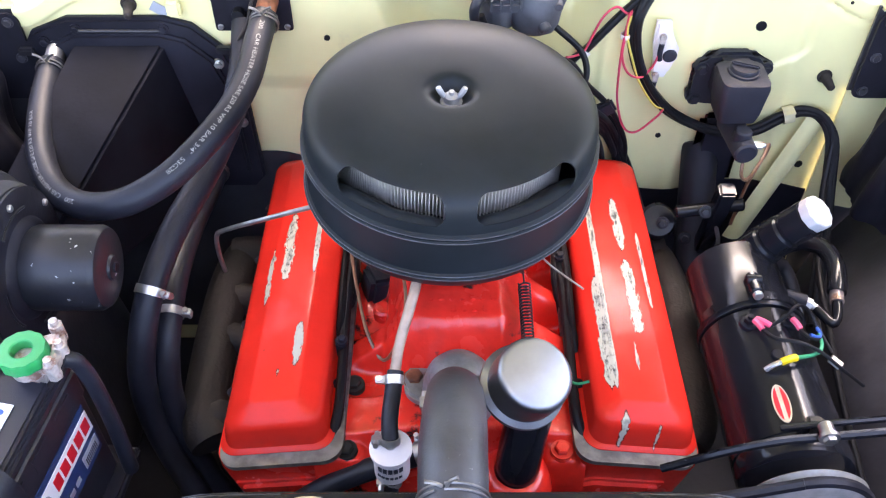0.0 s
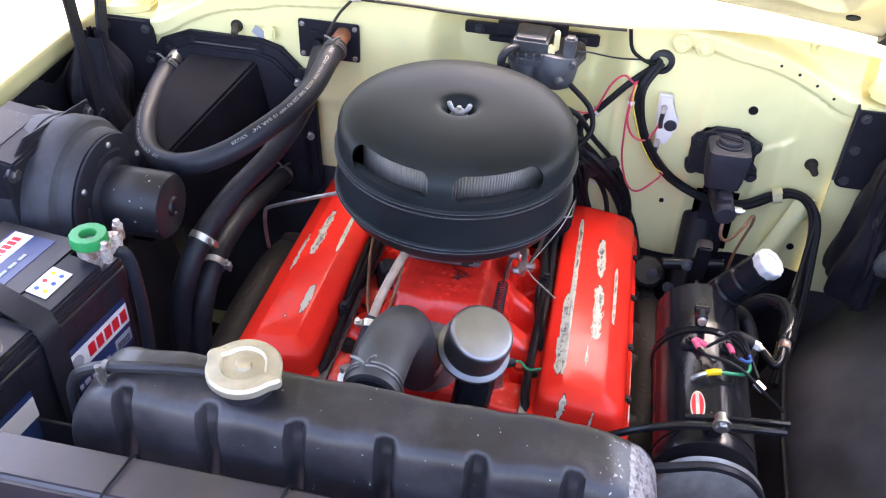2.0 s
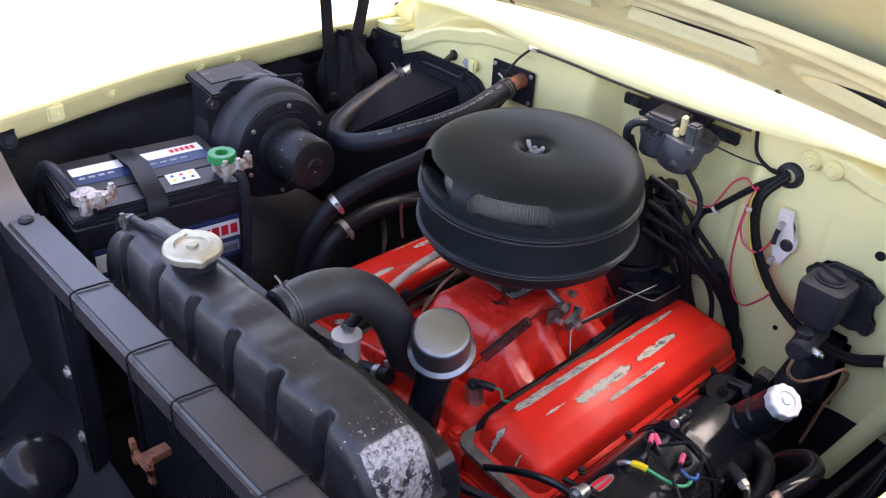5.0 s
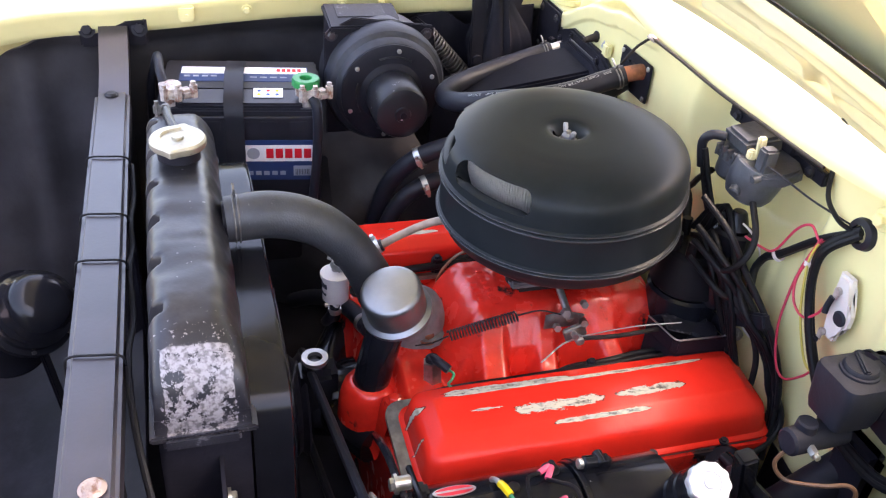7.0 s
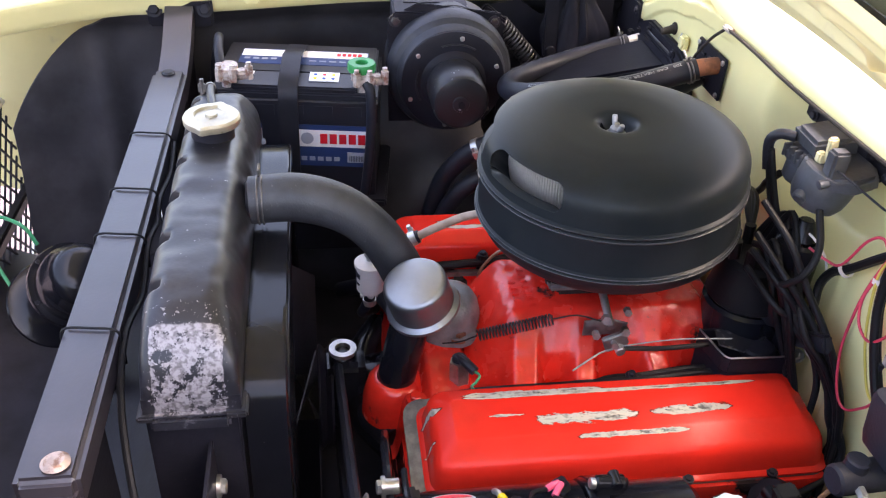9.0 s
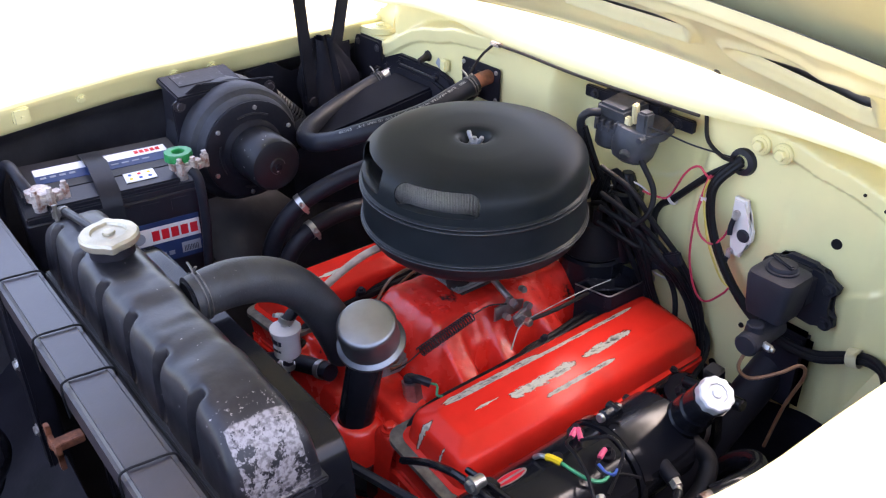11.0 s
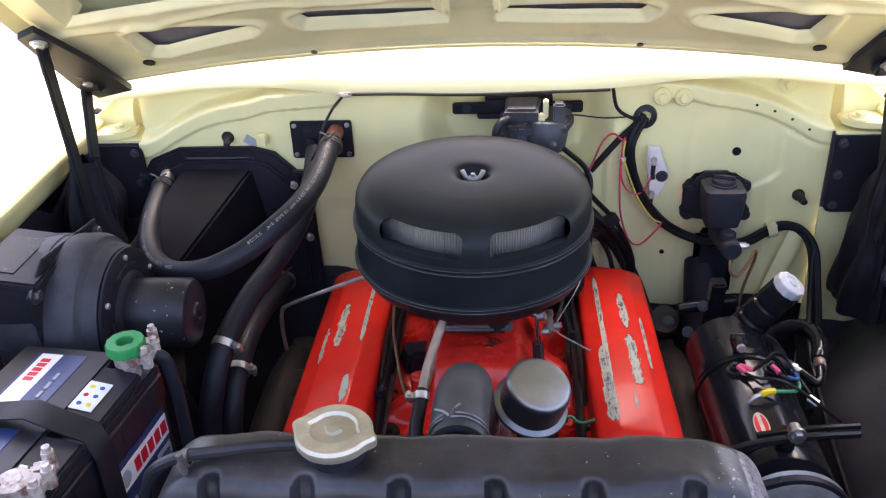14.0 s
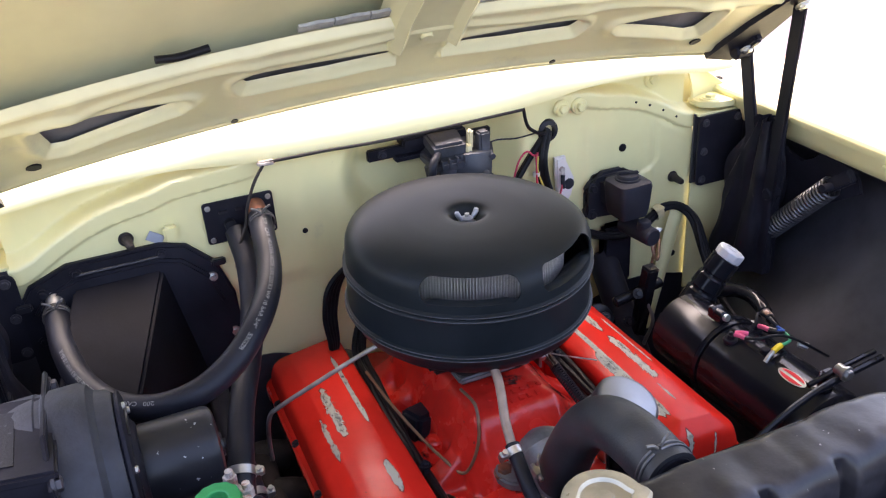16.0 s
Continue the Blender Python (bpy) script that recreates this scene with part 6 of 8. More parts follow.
def build_blower():
    root = thing("heater_blower", (-0.50, -0.115, 0.74), "scuffed black heater blower with a round motor", "heater blower")
    C = Vector((-0.50, -0.118, 0.866))
    M = Matrix(((0, 0, 1, 0), (1, 0, 0, 0), (0, 1, 0, 0), (0, 0, 0, 1)))
    mx = lambda x: Matrix.Translation((x, C.y, C.z)) @ M
    bm = bmesh.new()
    lathe(bm, [(0, -0.070), (0.098, -0.070), (0.104, -0.064), (0.1045, -0.020), (0.103, -0.0185), (0.103, -0.014), (0.1045, -0.012), (0.1045, 0.020), (0.100, 0.028), (0.096, 0.030), (0.092, 0.034), (0.0905, 0.044), (0.086, 0.050), (0.060, 0.053), (0, 0.053)], 64, mx(C.x))
    part("scroll", bm, PHENOL, root, sharp=30)
    bm = bmesh.new()
    lathe(bm, [(0, 0.050), (0.082, 0.050), (0.086, 0.053), (0.086, 0.056), (0.080, 0.058), (0.055, 0.059), (0.050, 0.064), (0.044, 0.066), (0, 0.066)], 56, mx(C.x))
    fl = part("motor_flange", bm, BAY, root)
    for k in range(6):
        a = radians(60 * k + 22)
        bm = bmesh.new()
        p = Vector((C.x + 0.057, C.y + 0.076 * math.cos(a), C.z + 0.076 * math.sin(a)))
        cyl(bm, p, p + Vector((0.0045, 0, 0)), 0.0040, seg=10, round_=0.001)
        part("screw", bm, STEEL, fl)
    for r0, a0, a1 in ((0.066, 60, 120), (0.062, 160, 215), (0.066, 250, 300)):
        bm = bmesh.new()
        tube(bm, [(C.x + 0.0595, C.y + r0 * math.cos(radians(a)), C.z + r0 * math.sin(radians(a))) for a in range(a0, a1, 10)], 0.0016, 6, 3)
        part("pressed_rib", bm, BAY_GREY, fl)
    bm = bmesh.new()
    lathe(bm, [(0, 0.064), (0.0445, 0.064), (0.0455, 0.068), (0.0455, 0.134), (0.0420, 0.1400), (0.036, 0.1425), (0.014, 0.1430), (0.0125, 0.1460), (0, 0.1465)], 44, mx(C.x))
    mo = part("motor", bm, BAY_GREY, root, "scuffed cylindrical motor", sharp=35)
    bm = bmesh.new()
    cyl(bm, (C.x + 0.1465, C.y, C.z), (C.x + 0.149, C.y, C.z), 0.0055, seg=14)
    part("shaft_cap", bm, BAY, mo)
    # bracket plate and air duct on top
    bm = bmesh.new()
    prism(bm, [(-0.10, -0.10), (0.08, -0.10), (0.10, 0.02), (0.085, 0.095), (-0.055, 0.112), (-0.105, 0.085)], Matrix.Translation((-0.512, C.y, C.z)) @ M, 0.005, 0.0015)
    box(bm, (-0.545, -0.150, 0.920), (0.070, 0.125, 0.090), Matrix.Rotation(radians(8), 4, "Y"), 0.006)
    bp = part("bracket_plate", bm, BAY, root)
    for dy, dz in ((-0.092, 0.082), (0.075, 0.080)):
        bm = bmesh.new()
        bolt(bm, (-0.507, C.y + dy, C.z + dz), (1, 0, 0), 0.0075, 0.007)
        part("bolt", bm, BAR, bp)
    bm = bmesh.new()
    box(bm, (-0.545, -0.150, 0.964), (0.088, 0.128, 0.012), Matrix.Rotation(radians(8), 4, "Y"), 0.003)
    part("inlet_duct", bm, BAY, root, "grey-black duct with scraped paint")
    bm = bmesh.new()
    box(bm, (-0.558, -0.152, 0.9725), (0.045, 0.085, 0.0012), Matrix.Rotation(radians(8), 4, "Y"))
    part("scraped_patch", bm, SCUFF, root)


def hull(bm, a, b):
    va, vb = [bm.verts.new(p) for p in a], [bm.verts.new(p) for p in b]
    n = len(va)
    for i in range(n):
        bm.faces.new((va[i], va[(i + 1) % n], vb[(i + 1) % n], vb[i]))
    bm.faces.new(va[::-1])
    bm.faces.new(vb)
    bmesh.ops.bevel(bm, geom=bm.edges[:], offset=0.004, segments=2, affect="EDGES", clamp_overlap=True)


def build_heater():
    root = thing("heater_case", (-0.41, 0.22, 0.69), "black heater case with a sloping air duct on the firewall", "heater case")
    out = [(-0.545, 0.68), (-0.285, 0.68), (-0.268, 0.70), (-0.272, 0.86), (-0.290, 0.915), (-0.325, 0.950), (-0.360, 0.960), (-0.480, 0.960), (-0.530, 0.940), (-0.548, 0.915)]
    m = Matrix(((1, 0, 0, 0), (0, 0, -1, 0.231), (0, 1, 0, 0), (0, 0, 0, 1)))
    bm = bmesh.new()
    prism(bm, out, m, 0.014, 0.004, 2)
    cx, cz = -0.408, 0.82
    prism(bm, [(cx + (x - cx) * 0.88, cz + (z - cz) * 0.87) for x, z in out], m, 0.022, 0.004, 2)
    case = part("case", bm, BAY, root)
    bm = bmesh.new()
    hull(bm, [(-0.478, 0.212, 0.928), (-0.362, 0.212, 0.928), (-0.325, 0.212, 0.715), (-0.478, 0.212, 0.715)],
         [(-0.540, -0.045, 0.842), (-0.448, -0.045, 0.842), (-0.448, -0.045, 0.735), (-0.540, -0.045, 0.735)])
    part("air_duct", bm, DUCT, root, "sloping black air duct")
    bm = bmesh.new()
    tube(bm, [(-0.470, 0.213, 0.945), (-0.36, 0.213, 0.945)], 0.0022, 8, 3)
    part("pressed_rib", bm, BAY_GREY, case)
    for x, z, mt in ((-0.470, 0.946, BAY), (-0.360, 0.946, BAY), (-0.515, 0.928, BAY), (-0.300, 0.895, ZINC), (-0.284, 0.80, ZINC), (-0.300, 0.74, STEEL), (-0.53, 0.86, BAY), (-0.335, 0.91, BAY)):
        bm = bmesh.new()
        bolt(bm, (x, 0.216, z), (0, -1, 0), 0.0052, 0.005)
        part("bolt", bm, mt, case)
    for x, z in ((-0.541, 0.915), (-0.288, 0.917)):
        bm = bmesh.new()
        box(bm, (x, 0.214, z), (0.020, 0.010, 0.010), bevel=0.002)
        part("edge_clip", bm, BAY_GREY, case)
    for a, b in (((-0.503, 0.222, 0.918), (-0.503, 0.188, 0.908)), ((-0.329, 0.222, 0.728), (-0.329, 0.19, 0.724))):
        bm = bmesh.new()
        cyl(bm, a, b, 0.012, seg=18)
        part("nipple", bm, STEEL, case)


def build_heater_plate():
    root = thing("heater_pipe_plate", (-0.246, 0.234, 0.94), "black square plate with a rusty copper heater pipe", "pipe plate")
    bm = bmesh.new()
    m = Matrix(((1, 0, 0, -0.246), (0, 0, -1, 0.2265), (0, 1, 0, 0.970), (0, 0, 0, 1)))
    prism(bm, rounded(0.098, 0.062, 0.004, 3), m, 0.0035, 0.001)
    pl = part("plate", bm, BAY, root)
    for dx in (-0.042, 0.042):
        for dz in (-0.024, 0.024):
            bm = bmesh.new()
            cyl(bm, (-0.246 + dx, 0.223, 0.970 + dz), (-0.246 + dx, 0.2195, 0.970 + dz), 0.0040, seg=12, round_=0.001)
            part("screw", bm, STEEL, pl)
    bm = bmesh.new()
    cyl(bm, (-0.262, 0.223, 0.966), (-0.262, 0.211, 0.966), 0.008, seg=16)
    box(bm, (-0.268, 0.2215, 0.985), (0.012, 0.003, 0.004))
    box(bm, (-0.246, 0.2215, 0.985), (0.010, 0.003, 0.004))
    box(bm, (-0.258, 0.2215, 0.952), (0.020, 0.003, 0.003))
    part("grommet", bm, BAY_GREY, pl)
    bm = bmesh.new()
    tube(bm, [(-0.222, 0.232, 0.984), (-0.224, 0.20, 0.980), (-0.227, 0.165, 0.970)], 0.0125, 20, 5)
    part("pipe", bm, RUST, root, "rusty copper pipe")


HEATER_HOSE = [(-0.224, 0.195, 0.978), (-0.229, 0.160, 0.966), (-0.236, 0.110, 0.948), (-0.252, 0.060, 0.934), (-0.280, 0.012, 0.920), (-0.316, -0.022, 0.902), (-0.362, -0.040, 0.886), (-0.412, -0.032, 0.876), (-0.456, 0.004, 0.873), (-0.486, 0.060, 0.878), (-0.500, 0.120, 0.890), (-0.503, 0.165, 0.902), (-0.503, 0.195, 0.910)]


def build_heater_hoses():
    root = thing("heater_hose", (-0.35, 0.05, 0.87), "black rubber heater hose with white print, bent in a loop", "heater hose")
    R = 0.0162
    bm = bmesh.new()
    tube(bm, HEATER_HOSE, R, 22, 8)
    hose = part("hose", bm, RUBBER, root)
    path = spline(HEATER_HOSE, 12)
    dist = [0.0]
    for a, b in zip(path, path[1:]):
        dist.append(dist[-1] + (b - a).length)
    total = dist[-1]

    def at(s):
        s = max(0.0, min(total - 1e-4, s))
        for k in range(len(path) - 1):
            if dist[k + 1] >= s:
                t = (s - dist[k]) / (dist[k + 1] - dist[k])
                return path[k].lerp(path[k + 1], t), (path[k + 1] - path[k]).normalized()
    bm = bmesh.new()

    def write(body, s0, size, tilt):
        vs, fs = text_mesh(body, size)
        made = []
        for v in vs:
            p, t = at(s0 + v.x * 1.22)
            up = (Vector((0.0, -0.35, 1.0)) - t * t.dot(Vector((0.0, -0.35, 1.0)))).normalized()
            side = t.cross(up)
            a = tilt - v.y / R
            made.append(bm.verts.new(p + (R + 0.0004) * (math.cos(a) * up + math.sin(a) * -side * -1)))
        for f in fs:
            try:
                bm.faces.new([made[i] for i in f])
            except ValueError:
                pass
    write("200   CAR HEATER HOSE SAE J20 R3 WP 10 BAR 3/4\"   53G28", 0.020, 0.0070, -0.15)
    part("print", bm, PRINT, hose, "white printed hose marking", flip=False)
    bm = bmesh.new()
    write("200   CAR HEATER HOSE SAE J20 R3 WP 10 BAR", 0.355, 0.0070, -0.15)
    part("print", bm, PRINT, hose, "white printed hose marking", flip=False)
    for p, ax in ((HEATER_HOSE[0], (0, -1, -0.3)), (HEATER_HOSE[-1], (0, -1, -0.2))):
        bm = bmesh.new()
        q = Vector(p) + Vector(ax) * 0.012
        wire_clamp(bm, q, ax, R + 0.001)
        part("clamp", bm, CLAMPWIRE, root)
    root = thing("heater_hose", (-0.34, -0.05, 0.70), "black rubber heater hose with a steel clamp, running down", "heater hose")
    bm = bmesh.new()
    tube(bm, [(-0.256, 0.215, 0.955), (-0.256, 0.165, 0.925), (-0.268, 0.110, 0.885), (-0.292, 0.050, 0.852), (-0.320, -0.020, 0.828), (-0.340, -0.090, 0.796), (-0.352, -0.135, 0.745), (-0.358, -0.155, 0.680), (-0.345, -0.175, 0.600), (-0.300, -0.220, 0.530), (-0.230, -0.270, 0.49)], 0.0158, 20, 8)
    part("hose", bm, RUBBER, root)
    bm = bmesh.new()
    clamp_ring(bm, (-0.340, -0.090, 0.796), (-0.02, -0.07, -0.045), 0.0160, 0.010)
    part("clamp", bm, ZINC, root)
    root = thing("heater_hose", (-0.33, 0.05, 0.65), "black rubber heater hose with a steel clamp, running low", "heater hose")
    bm = bmesh.new()
    tube(bm, [(-0.329, 0.205, 0.726), (-0.330, 0.150, 0.735), (-0.332, 0.06, 0.752), (-0.332, -0.02, 0.757), (-0.331, -0.080, 0.746), (-0.333, -0.120, 0.715), (-0.334, -0.145, 0.66), (-0.32, -0.165, 0.58), (-0.28, -0.20, 0.50)], 0.0150, 20, 8)
    part("hose", bm, RUBBER, root)
    bm = bmesh.new()
    clamp_ring(bm, (-0.331, -0.080, 0.746), (0, -0.06, -0.02), 0.0152, 0.010)
    part("clamp", bm, ZINC, root)
    bm = bmesh.new()
    wire_clamp(bm, (-0.329, 0.195, 0.727), (0, -1, 0.1), 0.0158)
    part("clamp", bm, CLAMPWIRE, root)


# ---- generator side ----
def build_generator():
    root = thing("generator", (0.352, -0.18, 0.65), "gloss black generator with a rear pump and filler neck", "generator")
    cx, cz, R = 0.358, 0.724, 0.0605
    ym = lambda y: Matrix(((1, 0, 0, cx), (0, 0, 1, y), (0, -1, 0, cz), (0, 0, 0, 1)))
    bm = bmesh.new()
    lathe(bm, [(0, 0), (R - 0.012, 0), (R - 0.002, 0.004), (R, 0.010), (R, 0.022), (R - 0.0015, 0.023), (R - 0.0015, 0.025), (R, 0.026), (R, 0.186), (R - 0.004, 0.190), (0, 0.190)], 64, ym(-0.290))
    gen = part("case", bm, GLOSS, root, sharp=35)
    bm = bmesh.new()
    lathe(bm, [(0, 0), (R + 0.001, 0), (R + 0.002, 0.002), (R + 0.002, 0.010), (R - 0.004, 0.014), (R - 0.004, 0.105), (R - 0.012, 0.114), (0, 0.116)], 64, ym(-0.100))
    pmp = part("steering_pump", bm, GLOSS, root, "gloss black power steering pump")
    # filler neck and cap
    bm = bmesh.new()
    tube(bm, [(0.380, 0.012, 0.752), (0.402, 0.005, 0.792), (0.4240, -0.003, 0.829)], lambda t: 0.0255 - 0.003 * smooth(0.1, 0.8, t) - 0.0022 * (0.30 < t < 0.36) - 0.0022 * (0.62 < t < 0.68), 28, 16)
    part("filler_neck", bm, GLOSS, pmp)
    bm = bmesh.new()
    poly = [((0.0205 + 0.0007 * math.cos(10 * 2 * math.pi * k / 80)) * math.cos(2 * math.pi * k / 80), (0.0205 + 0.0007 * math.cos(10 * 2 * math.pi * k / 80)) * math.sin(2 * math.pi * k / 80)) for k in range(80)]
    cm = look((0.4315, -0.006, 0.842), (0.381, 0.014, 0.758))
    sc = lambda q: [(x * q, y * q) for x, y in poly]
    stack(bm, [(sc(1.0), -0.014), (sc(1.02), -0.012), (sc(1.02), -0.002), (sc(0.95), 0.0), (sc(0.55), 0.001), (sc(0.52), -0.0005), (sc(0.30), -0.0005), (sc(0.26), 0.0015), (sc(0.1), 0.002)], cm)
    part("filler_cap", bm, CAPWHITE, root, "silvery scalloped filler cap", sharp=30)
    # clamp band and its bolt
    bm = bmesh.new()
    lathe(bm, [(R + 0.0015, 0), (R + 0.0035, 0), (R + 0.0035, 0.012), (R + 0.0015, 0.012), (R + 0.0015, 0)], 48, ym(-0.094), 200, 340)
    box(bm, (0.347, -0.080, cz + R + 0.009), (0.013, 0.034, 0.020), bevel=0.004)
    cyl(bm, (0.338, -0.076, cz + R + 0.016), (0.356, -0.076, cz + R + 0.016), 0.006, seg=14, round_=0.001)
    cyl(bm, (0.347, -0.066, cz + R + 0.012), (0.347, -0.096, cz + R + 0.014), 0.0078, seg=16, round_=0.002)
    br = part("clamp_bracket", bm, GLOSS, root)
    bm = bmesh.new()
    cyl(bm, (0.347, -0.101, cz + R + 0.0145), (0.347, -0.095, cz + R + 0.0135), 0.0056, seg=14, round_=0.001)
    part("bolt", bm, ZINC, br)
    # terminals
    for x, y in ((0.334, -0.124), (0.380, -0.122)):
        bm = bmesh.new()
        zt = cz + math.sqrt(max(0, R * R - (x - cx) ** 2))
        cyl(bm, (x, y, zt - 0.003), (x, y, zt + 0.004), 0.010, seg=18, round_=0.001)
        cyl(bm, (x, y, zt + 0.004), (x, y, zt + 0.010), 0.0058, seg=6)
        cyl(bm, (x, y, zt + 0.010), (x, y, zt + 0.014), 0.003, seg=10)
        part("terminal", bm, BAY, gen)
    bm = bmesh.new()
    cyl(bm, (0.352, -0.172, cz + R - 0.003), (0.352, -0.172, cz + R + 0.004), 0.0065, seg=16, round_=0.001)
    part("earth_screw", bm, BAY, gen)
    # crimped leads
    def lead(name, pts, r, mat, label):
        bm = bmesh.new()
        tube(bm, pts, r, 8, 5)
        part(name, bm, mat, root, label)
    zt = cz + R
    lead("yellow_crimp", [(0.350, -0.187, zt + 0.009), (0.358, -0.185, zt + 0.011), (0.367, -0.182, zt + 0.010)], 0.0042, YELLOW, "yellow crimp terminal")
    lead("eyelet", [(0.335, -0.190, zt - 0.001), (0.342, -0.189, zt + 0.006), (0.350, -0.187, zt + 0.009)], 0.0030, ZINC, "bright eyelet")
    lead("green_lead", [(0.367, -0.182, zt + 0.010), (0.382, -0.177, zt + 0.006), (0.398, -0.168, zt), (0.406, -0.156, zt - 0.002), (0.405, -0.144, zt + 0.002)], 0.0022, GREENWIRE, "green and yellow earth lead")
    for x, y, dx, dy in ((0.337, -0.128, 0.006, -0.013), (0.339, -0.126, 0.014, -0.010), (0.380, -0.126, 0.005, -0.014)):
        z0 = cz + math.sqrt(R * R - (x - cx) ** 2) + 0.010
        lead("pink_crimp", [(x, y, z0), (x + dx * 0.5, y + dy * 0.5, z0 + 0.001), (x + dx, y + dy, z0)], 0.0034, PINK, "pink crimp terminal")
    lead("black_lead", [(0.343, -0.141, zt + 0.006), (0.352, -0.158, zt + 0.012), (0.375, -0.165, zt + 0.014), (0.398, -0.172, zt + 0.006), (0.420, -0.182, zt - 0.008), (0.45, -0.19, zt - 0.03)], 0.0021, WIRE, "thin black lead")
    lead("black_lead", [(0.353, -0.136, zt + 0.006), (0.368, -0.132, zt + 0.018), (0.382, -0.120, zt + 0.022), (0.398, -0.118, zt + 0.012), (0.408, -0.135, zt), (0.418, -0.160, zt - 0.010)], 0.0021, WIRE, "thin black lead")
    lead("black_lead", [(0.385, -0.140, zt + 0.004), (0.392, -0.152, zt + 0.006), (0.404, -0.150, zt + 0.002), (0.412, -0.130, zt - 0.004), (0.420, -0.11, zt - 0.015)], 0.0019, WIRE, "thin black lead")
    lead("blue_lead", [(0.392, -0.150, zt + 0.008), (0.402, -0.150, zt + 0.004), (0.408, -0.142, zt), (0.406, -0.134, zt + 0.001)], 0.0021, BLUE, "thin blue lead")
    bm = bmesh.new()
    cyl(bm, (0.414, -0.168, zt - 0.010), (0.424, -0.176, zt - 0.014), 0.0050, seg=6)
    part("lead_end", bm, ZINC, root, "bright lead end")
    # maker's plate
    bm = bmesh.new()
    lp = [(0.0085 * math.cos(a), 0.023 * math.sin(a)) for a in (2 * math.pi * k / 40 for k in range(40))]
    ang = radians(106)
    pm = Matrix.Translation((cx + (R + 0.0006) * math.cos(ang), -0.232, cz + (R + 0.0006) * math.sin(ang))) @ Matrix.Rotation(radians(-16), 4, "Y")
    prism(bm, lp, pm, 0.0009)
    plate = part("maker_plate", bm, ZINC, gen, "oval red and silver maker's plate")
    bm = bmesh.new()
    for k in (-1, 1):
        prism(bm, [(x * 0.82 * (0.36 if abs(x) < 1e-9 else 1), y * 0.9) for x, y in lp if x * k > 0.002], pm @ pose(0, 0, 0.0009), 0.0006)
    part("red_field", bm, REDINK, plate)
    # slotted adjusting bracket
    bm = bmesh.new()
    arc = [(0.215, -0.285, 0.745), (0.27, -0.290, 0.786), (0.315, -0.292, 0.808), (0.355, -0.293, 0.817), (0.395, -0.291, 0.820), (0.425, -0.288, 0.820)]
    tube(bm, arc, 0.0045, 8, 6)
    tube(bm, [(x + 0.006, y + 0.016, z - 0.002) for x, y, z in arc[2:]], 0.0035, 8, 6)
    br = part("adjusting_bracket", bm, GLOSS, root, "slotted black adjusting bracket")
    bm = bmesh.new()
    box(bm, (0.355, -0.272, 0.795), (0.020, 0.014, 0.040), bevel=0.004)
    part("case_ear", bm, GLOSS, root)
    bm = bmesh.new()
    cyl(bm, (0.3555, -0.299, 0.826), (0.3555, -0.284, 0.826), 0.0072, seg=16, round_=0.001)
    bolt(bm, (0.3555, -0.299, 0.826), (0, -1, 0), 0.0068, 0.006)
    part("bolt", bm, STEEL, br, "steel adjusting bolt")
    # pulley and fan
    bm = bmesh.new()
    lathe(bm, [(0, 0), (0.020, 0), (0.030, 0.003), (0.052, 0.004), (0.062, 0.008), (0.064, 0.012), (0.056, 0.018), (0.064, 0.024), (0.062, 0.026), (0, 0.026)], 56, ym(-0.335))
    part("pulley", bm, PULLEY, root, "bare metal pulley")
    # pump fittings: bright elbow, ferrule, and the hose that loops back
    bm = bmesh.new()
    tube(bm, [(0.404, -0.050, 0.742), (0.418, -0.054, 0.741), (0.429, -0.057, 0.739)], 0.0095, 14, 4)
    part("pipe_stub", bm, SCUFF, root)
    bm = bmesh.new()
    cyl(bm, (0.427, -0.056, 0.739), (0.437, -0.060, 0.737), 0.0072, seg=6)
    cyl(bm, (0.437, -0.060, 0.737), (0.444, -0.066, 0.736), 0.0046, seg=12)
    part("fitting", bm, ZINC, root, "bright hose fitting")
    bm = bmesh.new()
    tube(bm, [(0.442, -0.065, 0.736), (0.449, -0.077, 0.735), (0.456, -0.086, 0.734), (0.463, -0.078, 0.736), (0.467, -0.064, 0.738), (0.469, -0.056, 0.739)], 0.0062, 12, 5)
    part("elbow", bm, GLOSS, root, "gloss black pipe elbow")
    bm = bmesh.new()
    tube(bm, [(0.4685, -0.058, 0.739), (0.470, -0.050, 0.740), (0.472, -0.043, 0.741)], 0.0082, 16, 4)
    part("hose_ferrule", bm, RUSTY_STEEL, root, "rust-speckled hose ferrule")
    bm = bmesh.new()
    tube(bm, [(0.4715, -0.044, 0.741), (0.476, -0.030, 0.744), (0.482, 0.000, 0.745), (0.478, 0.036, 0.738), (0.455, 0.060, 0.722), (0.42, 0.062, 0.68), (0.40, 0.055, 0.60)], 0.0115, 16, 7)
    part("pressure_hose", bm, GLOSS, root)
    bm = bmesh.new()
    tube(bm, [(0.400, 0.010, 0.740), (0.425, 0.016, 0.722), (0.438, -0.01, 0.700), (0.436, -0.05, 0.67), (0.43, -0.08, 0.60)], 0.0115, 16, 6)
    part("return_hose", bm, WIRE, root)

